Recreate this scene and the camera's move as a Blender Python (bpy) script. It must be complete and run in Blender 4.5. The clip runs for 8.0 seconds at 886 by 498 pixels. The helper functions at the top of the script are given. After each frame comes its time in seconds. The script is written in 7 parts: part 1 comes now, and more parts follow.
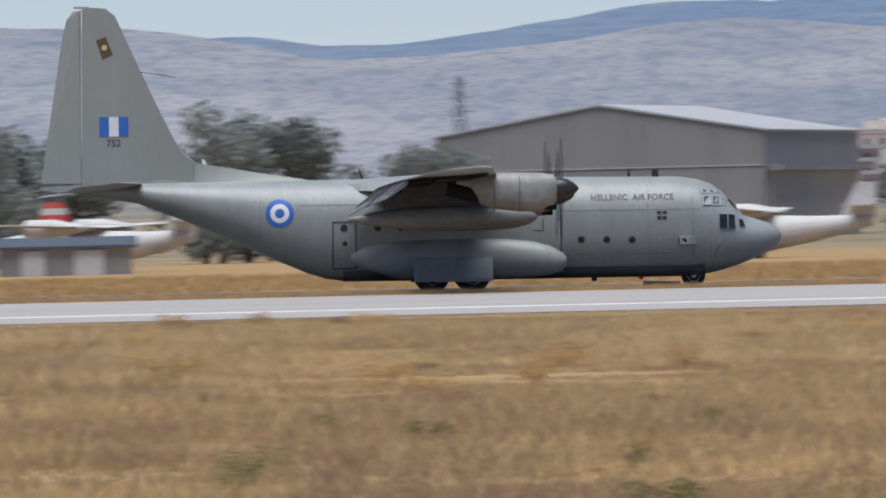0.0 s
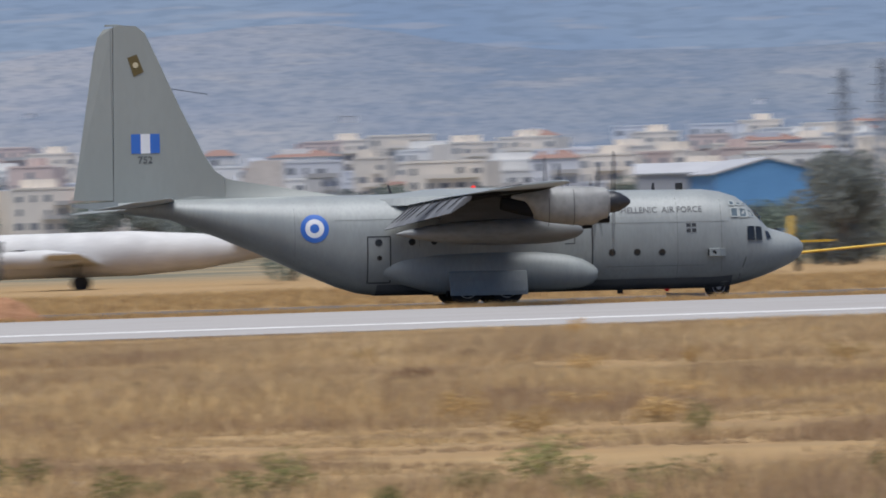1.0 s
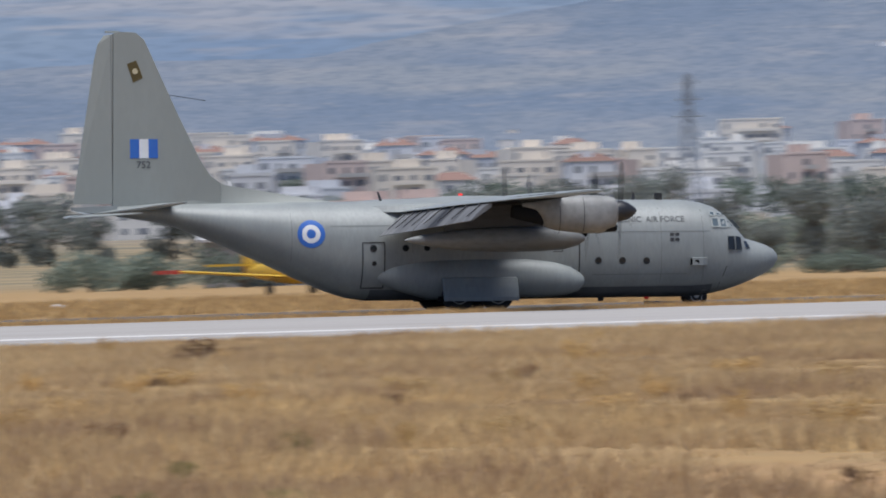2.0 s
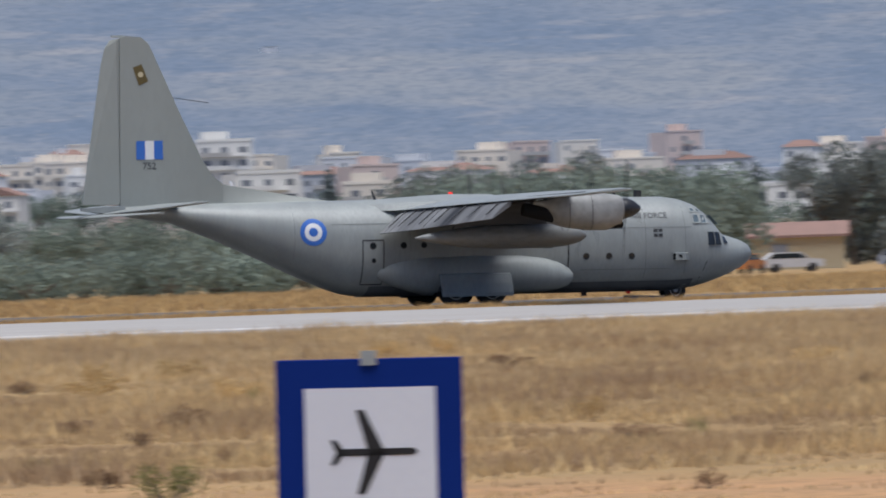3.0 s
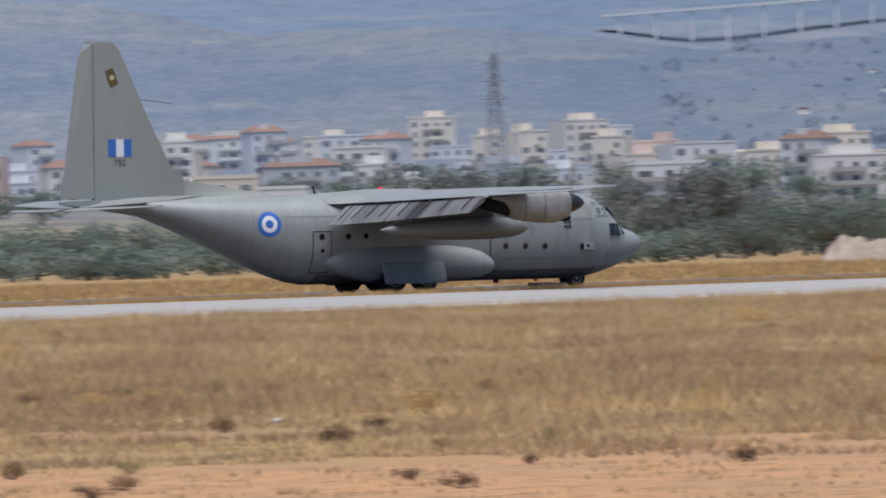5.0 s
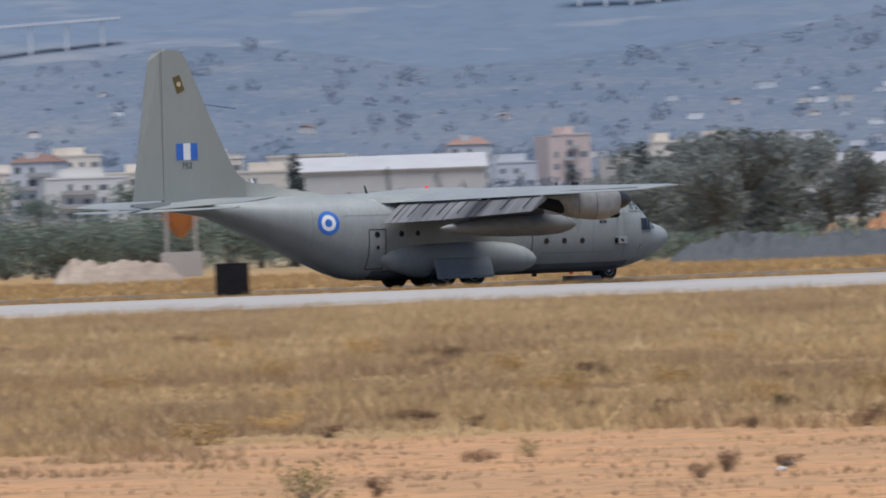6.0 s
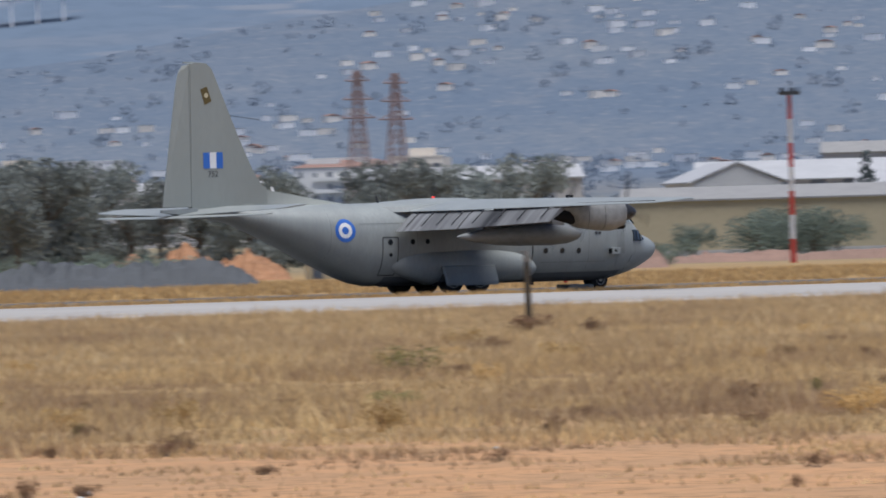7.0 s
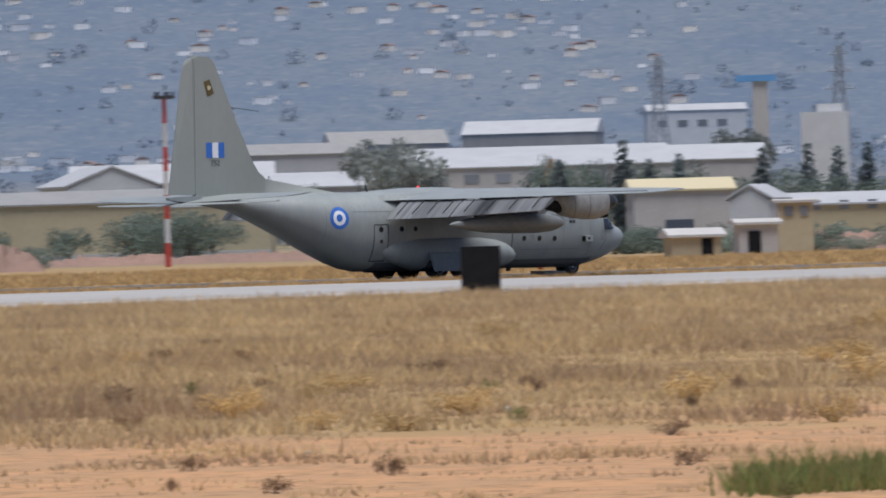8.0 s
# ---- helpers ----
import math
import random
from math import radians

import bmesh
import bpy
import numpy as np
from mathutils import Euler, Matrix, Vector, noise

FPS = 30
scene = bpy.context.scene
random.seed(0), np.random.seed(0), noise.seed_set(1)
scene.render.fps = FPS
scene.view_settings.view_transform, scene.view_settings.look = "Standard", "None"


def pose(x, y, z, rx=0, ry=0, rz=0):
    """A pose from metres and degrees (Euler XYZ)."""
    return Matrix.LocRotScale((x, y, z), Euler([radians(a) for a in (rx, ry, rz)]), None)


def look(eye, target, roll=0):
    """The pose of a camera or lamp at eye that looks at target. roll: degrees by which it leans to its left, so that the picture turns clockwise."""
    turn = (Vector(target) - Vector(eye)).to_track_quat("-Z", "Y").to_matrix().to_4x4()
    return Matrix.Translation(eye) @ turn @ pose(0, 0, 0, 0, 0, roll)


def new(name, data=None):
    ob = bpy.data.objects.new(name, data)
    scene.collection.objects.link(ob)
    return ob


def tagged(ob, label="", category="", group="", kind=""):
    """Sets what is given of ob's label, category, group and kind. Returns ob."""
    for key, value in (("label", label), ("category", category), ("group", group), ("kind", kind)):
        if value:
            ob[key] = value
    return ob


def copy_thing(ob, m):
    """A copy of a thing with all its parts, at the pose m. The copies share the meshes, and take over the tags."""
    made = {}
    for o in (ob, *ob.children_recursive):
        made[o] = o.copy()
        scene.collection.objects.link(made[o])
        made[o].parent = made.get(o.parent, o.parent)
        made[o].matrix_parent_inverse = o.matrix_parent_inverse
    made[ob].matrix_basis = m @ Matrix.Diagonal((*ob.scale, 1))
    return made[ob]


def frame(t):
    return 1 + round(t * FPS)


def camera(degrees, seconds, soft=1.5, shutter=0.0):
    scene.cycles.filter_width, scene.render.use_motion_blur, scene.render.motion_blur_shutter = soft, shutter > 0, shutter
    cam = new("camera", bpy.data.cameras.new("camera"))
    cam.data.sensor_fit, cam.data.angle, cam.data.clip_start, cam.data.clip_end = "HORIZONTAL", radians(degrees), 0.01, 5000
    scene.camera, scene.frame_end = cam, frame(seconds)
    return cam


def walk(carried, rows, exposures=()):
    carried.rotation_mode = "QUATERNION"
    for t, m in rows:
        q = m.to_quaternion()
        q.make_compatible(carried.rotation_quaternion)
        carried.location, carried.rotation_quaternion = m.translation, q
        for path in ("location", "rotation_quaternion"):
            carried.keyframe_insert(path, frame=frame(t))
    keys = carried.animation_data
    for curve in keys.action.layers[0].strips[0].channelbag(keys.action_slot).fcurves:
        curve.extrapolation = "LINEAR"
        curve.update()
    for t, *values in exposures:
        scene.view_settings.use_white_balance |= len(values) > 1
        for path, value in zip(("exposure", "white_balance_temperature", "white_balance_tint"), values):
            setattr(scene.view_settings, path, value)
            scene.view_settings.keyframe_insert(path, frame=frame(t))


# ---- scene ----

EYE = (0.0, 0.0, 2.5)
RUNWAY_Y = 456.9

cam = camera(4.4556, 8.0, soft=1.8, shutter=0.25)

# seconds, pan and tilt and lean of the camera, place of the aircraft along the runway, its pitch
PATH = [
    (0.0, 1.200, -0.096, 1.33, 9.82, -0.55),
    (0.5, 4.150, -0.068, 1.83, 33.93, -0.39),
    (1.0, 7.074, -0.021, 1.83, 58.07, -0.61),
    (1.5, 10.035, -0.030, 1.38, 82.16, -1.06),
    (1.7, 11.196, -0.017, 1.45, 91.69, -1.03),
    (2.8, 17.425, 0.019, 1.88, 143.23, -0.87),
    (3.0, 18.414, -0.005, 1.90, 152.55, -0.84),
    (3.5, 20.670, 0.044, 2.03, 175.89, -0.88),
    (4.0, 23.482, 0.048, 1.91, 199.07, -0.71),
    (4.5, 26.279, 0.044, 1.70, 221.98, -0.83),
    (4.7, 27.202, -0.011, 1.72, 231.08, -0.72),
    (5.8, 31.569, -0.066, 2.00, 279.96, -0.12),
    (6.0, 32.335, -0.071, 2.01, 288.54, -0.01),
    (6.5, 34.079, -0.007, 1.73, 309.48, -0.29),
    (7.0, 35.859, -0.027, 1.57, 329.81, -0.24),
    (7.5, 37.529, -0.099, 1.71, 349.56, -0.52),
    (8.0, 39.003, -0.092, 1.58, 368.55, -0.42),
]


def aim(pan, tilt, lean):
    p, e = radians(pan), radians(tilt)
    way = Vector((math.sin(p) * math.cos(e), math.cos(p) * math.cos(e), math.sin(e)))
    return look(EYE, Vector(EYE) + way * 400, -lean)


walk(cam, [(t, aim(pan, tilt, lean)) for t, pan, tilt, lean, _, _ in PATH])

# ---- light: a bright overcast day ----
SUN_ELEV, SUN_TURN = 78.0, 200.0
world = bpy.data.worlds.new("sky")
scene.world = world
world.use_nodes = True
wn = world.node_tree.nodes
sky = wn.new("ShaderNodeTexSky")
sky.sky_type, sky.sun_disc = "NISHITA", False
sky.sun_elevation, sky.sun_rotation = radians(SUN_ELEV), radians(SUN_TURN)
sky.air_density, sky.dust_density, sky.ozone_density = 1.0, 0.5, 2.5
sky.altitude = 4000
cloud = wn.new("ShaderNodeMix")
cloud.data_type, cloud.blend_type = "RGBA", "MULTIPLY"
cloud.inputs[0].default_value = 1.0
cloud.inputs[7].default_value = (1.0, 0.95, 1.04, 1)
world.node_tree.links.new(sky.outputs[0], cloud.inputs[6])
world.node_tree.links.new(cloud.outputs[2], wn["Background"].inputs[0])
wn["Background"].inputs[1].default_value = 0.068
lamp = bpy.data.lights.new("sun", "SUN")
lamp.energy, lamp.angle, lamp.color = 3.5, radians(55), (0.97, 0.97, 0.98)
sun = new("sun", lamp)
st, se = radians(SUN_TURN), radians(SUN_ELEV)
sun.matrix_world = look((0, 0, 0), -Vector((math.sin(st) * math.cos(se), math.cos(st) * math.cos(se), math.sin(se))))
scene.view_settings.exposure = 0.40


# ---- materials ----
def mat(name, colour, rough=0.7, metal=0.0, second=None, scale=2.0, amount=0.5, bump=0.0, bump_scale=20.0, third=None, stretch=(1, 1, 1), random=0.0, glow=0.0, fine=None, thin=0.0):
    """Principled surface with broad and fine variation between two or three colours, and relief."""
    m = bpy.data.materials.new(name)
    m.use_nodes = True
    nt = m.node_tree
    nodes, links = nt.nodes, nt.links
    b = nodes["Principled BSDF"]
    b.inputs["Roughness"].default_value, b.inputs["Metallic"].default_value = rough, metal
    if rough > 0.75:
        b.inputs["Specular IOR Level"].default_value = 0.08
    tc = nodes.new("ShaderNodeTexCoord")
    mp = nodes.new("ShaderNodeMapping")
    mp.inputs["Scale"].default_value = stretch
    links.new(tc.outputs["Object"], mp.inputs[0])

    def noise_at(sc, detail=4):
        n = nodes.new("ShaderNodeTexNoise")
        n.inputs["Scale"].default_value, n.inputs["Detail"].default_value = sc, detail
        links.new(mp.outputs[0], n.inputs["Vector"])
        return n.outputs["Fac"]

    def ramp(fac, lo, hi):
        r = nodes.new("ShaderNodeMapRange")
        r.inputs["From Min"].default_value, r.inputs["From Max"].default_value = lo, hi
        links.new(fac, r.inputs["Value"])
        return r.outputs[0]

    def mix(fac, a, c, k=None):
        x = nodes.new("ShaderNodeMix")
        x.data_type = "RGBA"
        if k is None:
            links.new(fac, x.inputs[0])
        else:
            mu = nodes.new("ShaderNodeMath")
            mu.operation = "MULTIPLY"
            links.new(fac, mu.inputs[0])
            mu.inputs[1].default_value = k
            links.new(mu.outputs[0], x.inputs[0])
        for sock, v in ((x.inputs[6], a), (x.inputs[7], c)):
            if isinstance(v, tuple):
                sock.default_value = (*v, 1)
            else:
                links.new(v, sock)
        return x.outputs[2]

    col = colour
    if second:
        col = mix(ramp(noise_at(scale), 0.38, 0.64), colour, second, amount)
        f2 = fine or scale * 9
        col = mix(ramp(noise_at(f2, 3), 0.42, 0.66), col, third or second, amount * 0.8)
    if random:
        info = nodes.new("ShaderNodeObjectInfo")
        hs = nodes.new("ShaderNodeHueSaturation")
        mr = nodes.new("ShaderNodeMapRange")
        mr.inputs["To Min"].default_value, mr.inputs["To Max"].default_value = 1 - random, 1 + random
        links.new(info.outputs["Random"], mr.inputs["Value"])
        links.new(mr.outputs[0], hs.inputs["Value"])
        if isinstance(col, tuple):
            hs.inputs["Color"].default_value = (*col, 1)
        else:
            links.new(col, hs.inputs["Color"])
        col = hs.outputs[0]
    if isinstance(col, tuple):
        b.inputs["Base Color"].default_value = (*col, 1)
    else:
        links.new(col, b.inputs["Base Color"])
    if bump:
        bn = nodes.new("ShaderNodeBump")
        bn.inputs["Strength"].default_value, bn.inputs["Distance"].default_value = bump, 0.05
        links.new(noise_at(bump_scale, 5), bn.inputs["Height"])
        links.new(bn.outputs[0], b.inputs["Normal"])
    if thin:
        tr = nodes.new("ShaderNodeBsdfTranslucent")
        if isinstance(col, tuple):
            tr.inputs[0].default_value = (*col, 1)
        else:
            links.new(col, tr.inputs[0])
        ms = nodes.new("ShaderNodeMixShader")
        ms.inputs[0].default_value = thin
        links.new(b.outputs[0], ms.inputs[1])
        links.new(tr.outputs[0], ms.inputs[2])
        links.new(ms.outputs[0], nodes["Material Output"].inputs[0])
    if glow:
        b.inputs["Emission Color"].default_value = (*colour, 1)
        b.inputs["Emission Strength"].default_value = glow
    return m


GREY = mat("aircraft_grey_paint", (0.295, 0.315, 0.305), 0.42, 0, (0.225, 0.24, 0.235), 0.8, 0.55, 0.02, 6, stretch=(1.3, 1, 0.35))
FIN_GREY = mat("fin_grey_paint", (0.295, 0.31, 0.285), 0.5, 0, (0.265, 0.28, 0.255), 0.5, 0.5, 0.02, 6, stretch=(1, 1, 0.4))
BELLY = mat("belly_dark_tone", (0.09, 0.10, 0.115), 0.6, 0, (0.15, 0.16, 0.17), 1.2, 0.6)
NACELLE = mat("bare_cowling_metal", (0.285, 0.285, 0.275), 0.55, 0.05, (0.17, 0.17, 0.165), 1.0, 0.6, 0.03, 5, fine=3.0)
SOOT = mat("sooty_flap_paint", (0.25, 0.255, 0.26), 0.6, 0, (0.02, 0.021, 0.023), 0.38, 1.0, 0, stretch=(0.12, 1, 0.12), third=(0.09, 0.09, 0.095), fine=2.6)
# tank grey darkened to hold the shade under the wing
TANK = mat("shade_darkened_tank_paint", (0.19, 0.20, 0.20), 0.5, 0, (0.12, 0.125, 0.125), 0.7, 0.7, 0.02, 5, stretch=(0.4, 1, 1))
# under-wing shade put into a dark grey, along with exhaust soot
SHADE_SOOT = mat("shade_and_soot_underside", (0.10, 0.105, 0.105), 0.7, 0, (0.05, 0.05, 0.052), 0.5, 0.9, 0.02, 5, stretch=(0.3, 1.2, 1))
LINE = mat("dark_panel_line", (0.035, 0.036, 0.04), 0.6)
BLACK = mat("black_rubber", (0.02, 0.02, 0.021), 0.75, 0, (0.035, 0.033, 0.03), 3, 0.6)
DARK = mat("dark_well", (0.015, 0.016, 0.018), 0.8)
BLADE = mat("black_blade_paint", (0.025, 0.026, 0.03), 0.4)
# a blade in fast spin lets most of what is behind it through
SPIN = mat("spinning_blade", (0.03, 0.031, 0.034), 0.6)
SPIN.node_tree.nodes["Principled BSDF"].inputs["Alpha"].default_value = 0.22
HUB = mat("pale_hub_metal", (0.70, 0.69, 0.67), 0.5, 0.0, (0.35, 0.34, 0.32), 5, 0.5)
BLUE = mat("marking_blue", (0.03, 0.13, 0.48), 0.5, 0, (0.04, 0.16, 0.50), 2, 0.5)
WHITE = mat("marking_white", (0.78, 0.78, 0.78), 0.5, 0, (0.70, 0.70, 0.70), 2, 0.5)
LETTER = mat("marking_dark_grey", (0.07, 0.075, 0.08), 0.55)
BROWN = mat("badge_brown", (0.12, 0.085, 0.025), 0.55)
CREAM = mat("badge_cream", (0.55, 0.47, 0.30), 0.55)
GLASS = mat("cockpit_glass", (0.10, 0.13, 0.15), 0.06, 0.0)
GLASSD = mat("dark_window_glass", (0.02, 0.024, 0.028), 0.08)
PALEFRAME = mat("pale_window_seal", (0.33, 0.355, 0.345), 0.5)
DIMRED = mat("unlit_red_lamp", (0.7, 0.03, 0.025), 0.3, glow=0.6)
SEAM = mat("faint_panel_seam", (0.17, 0.18, 0.175), 0.6)
REDGLOW = mat("red_beacon", (0.6, 0.03, 0.025), 0.3, glow=0.1)
WHITELAMP = mat("clear_lamp_cover", (0.8, 0.8, 0.8), 0.2)


# ---- mesh helpers ----
def part(name, bm, material, parent=None, label="", smooth=False):
    me = bpy.data.meshes.new(name)
    bmesh.ops.recalc_face_normals(bm, faces=bm.faces)
    bm.to_mesh(me)
    bm.free()
    for mm in (material if isinstance(material, (list, tuple)) else [material]):
        me.materials.append(mm)
    if smooth:
        for p in me.polygons:
            p.use_smooth = True
        me.set_sharp_from_angle(angle=radians(40))
    ob = new(name, me)
    ob.parent = parent
    if label:
        ob["label"] = label
    return ob


def shared(name, me, parent, m):
    ob = new(name, me)
    ob.parent = parent
    ob.matrix_basis = m
    return ob


def thing(name, m, label, category, group="", kind=""):
    return_ob = new(name)
    return_ob.matrix_basis = m
    return tagged(return_ob, label, category, group, kind)


def box(bm, x0, x1, y0, y1, z0, z1, m=None):
    vs = [bm.verts.new((x, y, z)) for z in (z0, z1) for x, y in ((x0, y0), (x1, y0), (x1, y1), (x0, y1))]
    for f in ((3, 2, 1, 0), (4, 5, 6, 7), (0, 1, 5, 4), (1, 2, 6, 5), (2, 3, 7, 6), (3, 0, 4, 7)):
        bm.faces.new([vs[i] for i in f])
    if m is not None:
        bmesh.ops.transform(bm, matrix=m, verts=vs)
    return vs


def rings(bm, loops, cap=True):
    """Skin a row of closed loops of equal length."""
    rows = [[bm.verts.new(p) for p in loop] for loop in loops]
    n = len(rows[0])
    for a, b in zip(rows, rows[1:]):
        for i in range(n):
            bm.faces.new((a[i], a[(i + 1) % n], b[(i + 1) % n], b[i]))
    if cap:
        bm.faces.new(rows[0][::-1])
        bm.faces.new(rows[-1])
    return rows


def rod(bm, p0, p1, r0, r1=None, seg=8):
    p0, p1 = Vector(p0), Vector(p1)
    r1 = r0 if r1 is None else r1
    q = (p1 - p0).to_track_quat("Z", "Y").to_matrix()
    loops = []
    for p, r in ((p0, r0), (p1, r1)):
        loops.append([p + q @ Vector((math.cos(a) * r, math.sin(a) * r, 0)) for a in (2 * math.pi * k / seg for k in range(seg))])
    rings(bm, loops)


def prism(bm, poly, y0, y1):
    """An outline in x and z, thick from y0 to y1."""
    rings(bm, [[(x, y0, z) for x, z in poly], [(x, y1, z) for x, z in poly]])


def lathe(bm, profile, axis_y=0.0, axis_z=0.0, seg=20, squash=1.0):
    """Profile rows of (x, radius) turned about an axis along x."""
    rings(bm, [[(x, axis_y + math.cos(2 * math.pi * k / seg) * r, axis_z + math.sin(2 * math.pi * k / seg) * r * squash) for k in range(seg)] for x, r in profile])


def interp(x, rows, k):
    xs = [r[0] for r in rows]
    return float(np.interp(x, xs, [r[k] for r in rows]))


def at(az, d, z=None):
    a = radians(az)
    return Vector((d * math.sin(a), d * math.cos(a), land(d * math.sin(a), d * math.cos(a)) if z is None else z))


def placed(az, d, turn=0.0, z=None, size=1.0):
    p = at(az, d, z)
    return pose(p.x, p.y, p.z, 0, 0, -az + turn) @ Matrix.Scale(size, 4)


# ---- the lie of the land ----
NEAR = [(-4000, -1.0), (100, -1.0), (200, -0.92), (300, -0.72), (385, -0.52), (395, -0.45), (440, -0.03), (456, 0.0), (9000, 0.0)]
RISE = [(0, 0.0), (1150, 0.0), (1800, 2.0), (2400, 7.0), (5000, 7.0)]
# bearing, height of the front crest and of the mountains behind it, as degrees over the eye
CRESTS = [
    (-9, 1.00, 0.90), (-1.0, 1.05, 0.95), (-0.15, 1.02, 0.97), (0.22, 0.95, 0.985), (0.6, 0.85, 0.935), (1.0, 0.86, 0.95), (1.84, 0.93, 1.05), (2.3, 1.00, 1.12), (2.8, 1.03, 1.14), (2.95, 1.02, 1.11),
    (3.2, 1.00, 1.23), (3.7, 0.98, 1.45), (4.66, 0.96, 1.68), (5.17, 1.04, 1.72), (5.65, 1.09, 1.75), (6.4, 1.13, 1.75), (7.8, 0.96, 1.70), (10.0, 0.95, 1.70), (12.3, 1.00, 1.75), (14.0, 1.30, 1.75),
    (16.5, 1.45, 1.8), (20.0, 1.42, 1.8), (21.3, 1.25, 1.75), (23.2, 1.23, 1.70), (24.2, 1.26, 1.70), (25.6, 1.26, 1.72), (26.8, 1.24, 1.72), (27.5, 1.04, 1.70), (28.5, 1.08, 1.70), (29.8, 0.90, 1.70),
    (31.1, 1.00, 1.70), (31.6, 0.97, 1.70), (32.3, 0.84, 1.70), (33.2, 0.88, 1.70), (34.4, 1.02, 1.70), (35.6, 1.22, 1.75), (37.0, 1.40, 1.80), (42.0, 1.45, 1.80), (52.0, 1.3, 1.7),
]


def land(x, y):
    d = math.hypot(x, y)
    if d < 1100:
        return interp(y, NEAR, 1)
    if d < 2400:
        return interp(d, RISE, 1) if d > 1150 else 0.0
    az = math.degrees(math.atan2(x, y))
    front, back = interp(az, CRESTS, 1), interp(az, CRESTS, 2)
    ragged = noise.noise(Vector((az * 1.1, d * 0.002, 7.7))) * 0.03 + noise.noise(Vector((az * 4.0, d * 0.006, 3.1))) * 0.012
    town = 0.42 + 0.08 * noise.noise(Vector((az * 0.3, 0.5, 1.0)))
    steps = [(2400, 0.107), (3600, town), (4000, town + (front - town) * 0.80), (4150, front), (4450, front * 0.93), (4850, back), (5200, back)]
    k = min(1.0, (d - 2400) / 1000)
    return 2.5 + d * math.tan(radians(interp(d, steps, 1) + ragged * k))


def ground_material():
    m = bpy.data.materials.new("dry_airfield_ground")
    m.use_nodes = True
    nt = m.node_tree
    nd, lk = nt.nodes, nt.links
    b = nd["Principled BSDF"]
    b.inputs["Roughness"].default_value = 0.95
    b.inputs["Specular IOR Level"].default_value = 0.05
    tc = nd.new("ShaderNodeTexCoord")
    sep = nd.new("ShaderNodeSeparateXYZ")
    lk.new(tc.outputs["Object"], sep.inputs[0])

    def nz(scale, detail=5, squash=(1, 1, 1)):
        mp = nd.new("ShaderNodeMapping")
        mp.inputs["Scale"].default_value = squash
        lk.new(tc.outputs["Object"], mp.inputs[0])
        n = nd.new("ShaderNodeTexNoise")
        n.inputs["Scale"].default_value, n.inputs["Detail"].default_value = scale, detail
        lk.new(mp.outputs[0], n.inputs["Vector"])
        return n.outputs["Fac"]

    def rng(v, a, c):
        r = nd.new("ShaderNodeMapRange")
        r.inputs["From Min"].default_value, r.inputs["From Max"].default_value = a, c
        lk.new(v, r.inputs["Value"])
        return r.outputs[0]

    def mix(f, a, c):
        x = nd.new("ShaderNodeMix")
        x.data_type = "RGBA"
        lk.new(f, x.inputs[0])
        for s, v in ((x.inputs[6], a), (x.inputs[7], c)):
            if isinstance(v, tuple):
                s.default_value = (*v, 1)
            else:
                lk.new(v, s)
        return x.outputs[2]

    def calc(op, a, c):
        x = nd.new("ShaderNodeMath")
        x.operation = op
        for s, v in ((x.inputs[0], a), (x.inputs[1], c)):
            if isinstance(v, (int, float)):
                s.default_value = v
            else:
                lk.new(v, s)
        return x.outputs[0]

    straw = mix(rng(nz(0.12), 0.4, 0.62), (0.36, 0.25, 0.13), (0.26, 0.175, 0.095))
    straw = mix(rng(nz(1.5), 0.4, 0.66), straw, (0.36, 0.23, 0.11))
    soil = mix(rng(nz(0.25), 0.4, 0.6), (0.47, 0.265, 0.14), (0.40, 0.24, 0.135))
    soil = mix(rng(nz(2.5), 0.5, 0.66), soil, (0.26, 0.16, 0.09))
    # bare soil nearer than the grass strip, to the east
    edge = calc("ADD", sep.outputs[1], calc("MULTIPLY", calc("SUBTRACT", nz(0.045, 3), 0.5), 120.0))
    bare = calc("MULTIPLY", rng(edge, 172.0, 154.0), rng(sep.outputs[0], 32.0, 60.0))
    near = mix(bare, straw, soil)
    # scrub on the hills, distance haze mixed into its blue-grey base colours
    # hill slopes: bearing and height make the pattern's plane
    turn = calc("MULTIPLY", calc("ARCTAN2", sep.outputs[0], sep.outputs[1]), 3500.0)
    com = nd.new("ShaderNodeCombineXYZ")
    lk.new(turn, com.inputs[0])
    lk.new(calc("MULTIPLY", sep.outputs[2], 1.5), com.inputs[1])

    def slope(scale, detail=5, squash=(1, 1, 1)):
        mp = nd.new("ShaderNodeMapping")
        mp.inputs["Scale"].default_value = squash
        lk.new(com.outputs[0], mp.inputs[0])
        n = nd.new("ShaderNodeTexNoise")
        n.inputs["Scale"].default_value, n.inputs["Detail"].default_value = scale, detail
        lk.new(mp.outputs[0], n.inputs["Vector"])
        return n.outputs["Fac"]

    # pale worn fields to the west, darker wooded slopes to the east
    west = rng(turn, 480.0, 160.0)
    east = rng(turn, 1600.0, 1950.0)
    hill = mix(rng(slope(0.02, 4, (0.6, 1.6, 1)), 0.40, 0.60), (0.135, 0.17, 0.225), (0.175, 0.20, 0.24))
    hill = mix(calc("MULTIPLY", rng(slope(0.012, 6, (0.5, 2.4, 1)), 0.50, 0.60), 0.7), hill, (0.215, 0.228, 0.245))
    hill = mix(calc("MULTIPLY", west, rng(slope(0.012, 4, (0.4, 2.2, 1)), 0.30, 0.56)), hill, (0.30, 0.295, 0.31))
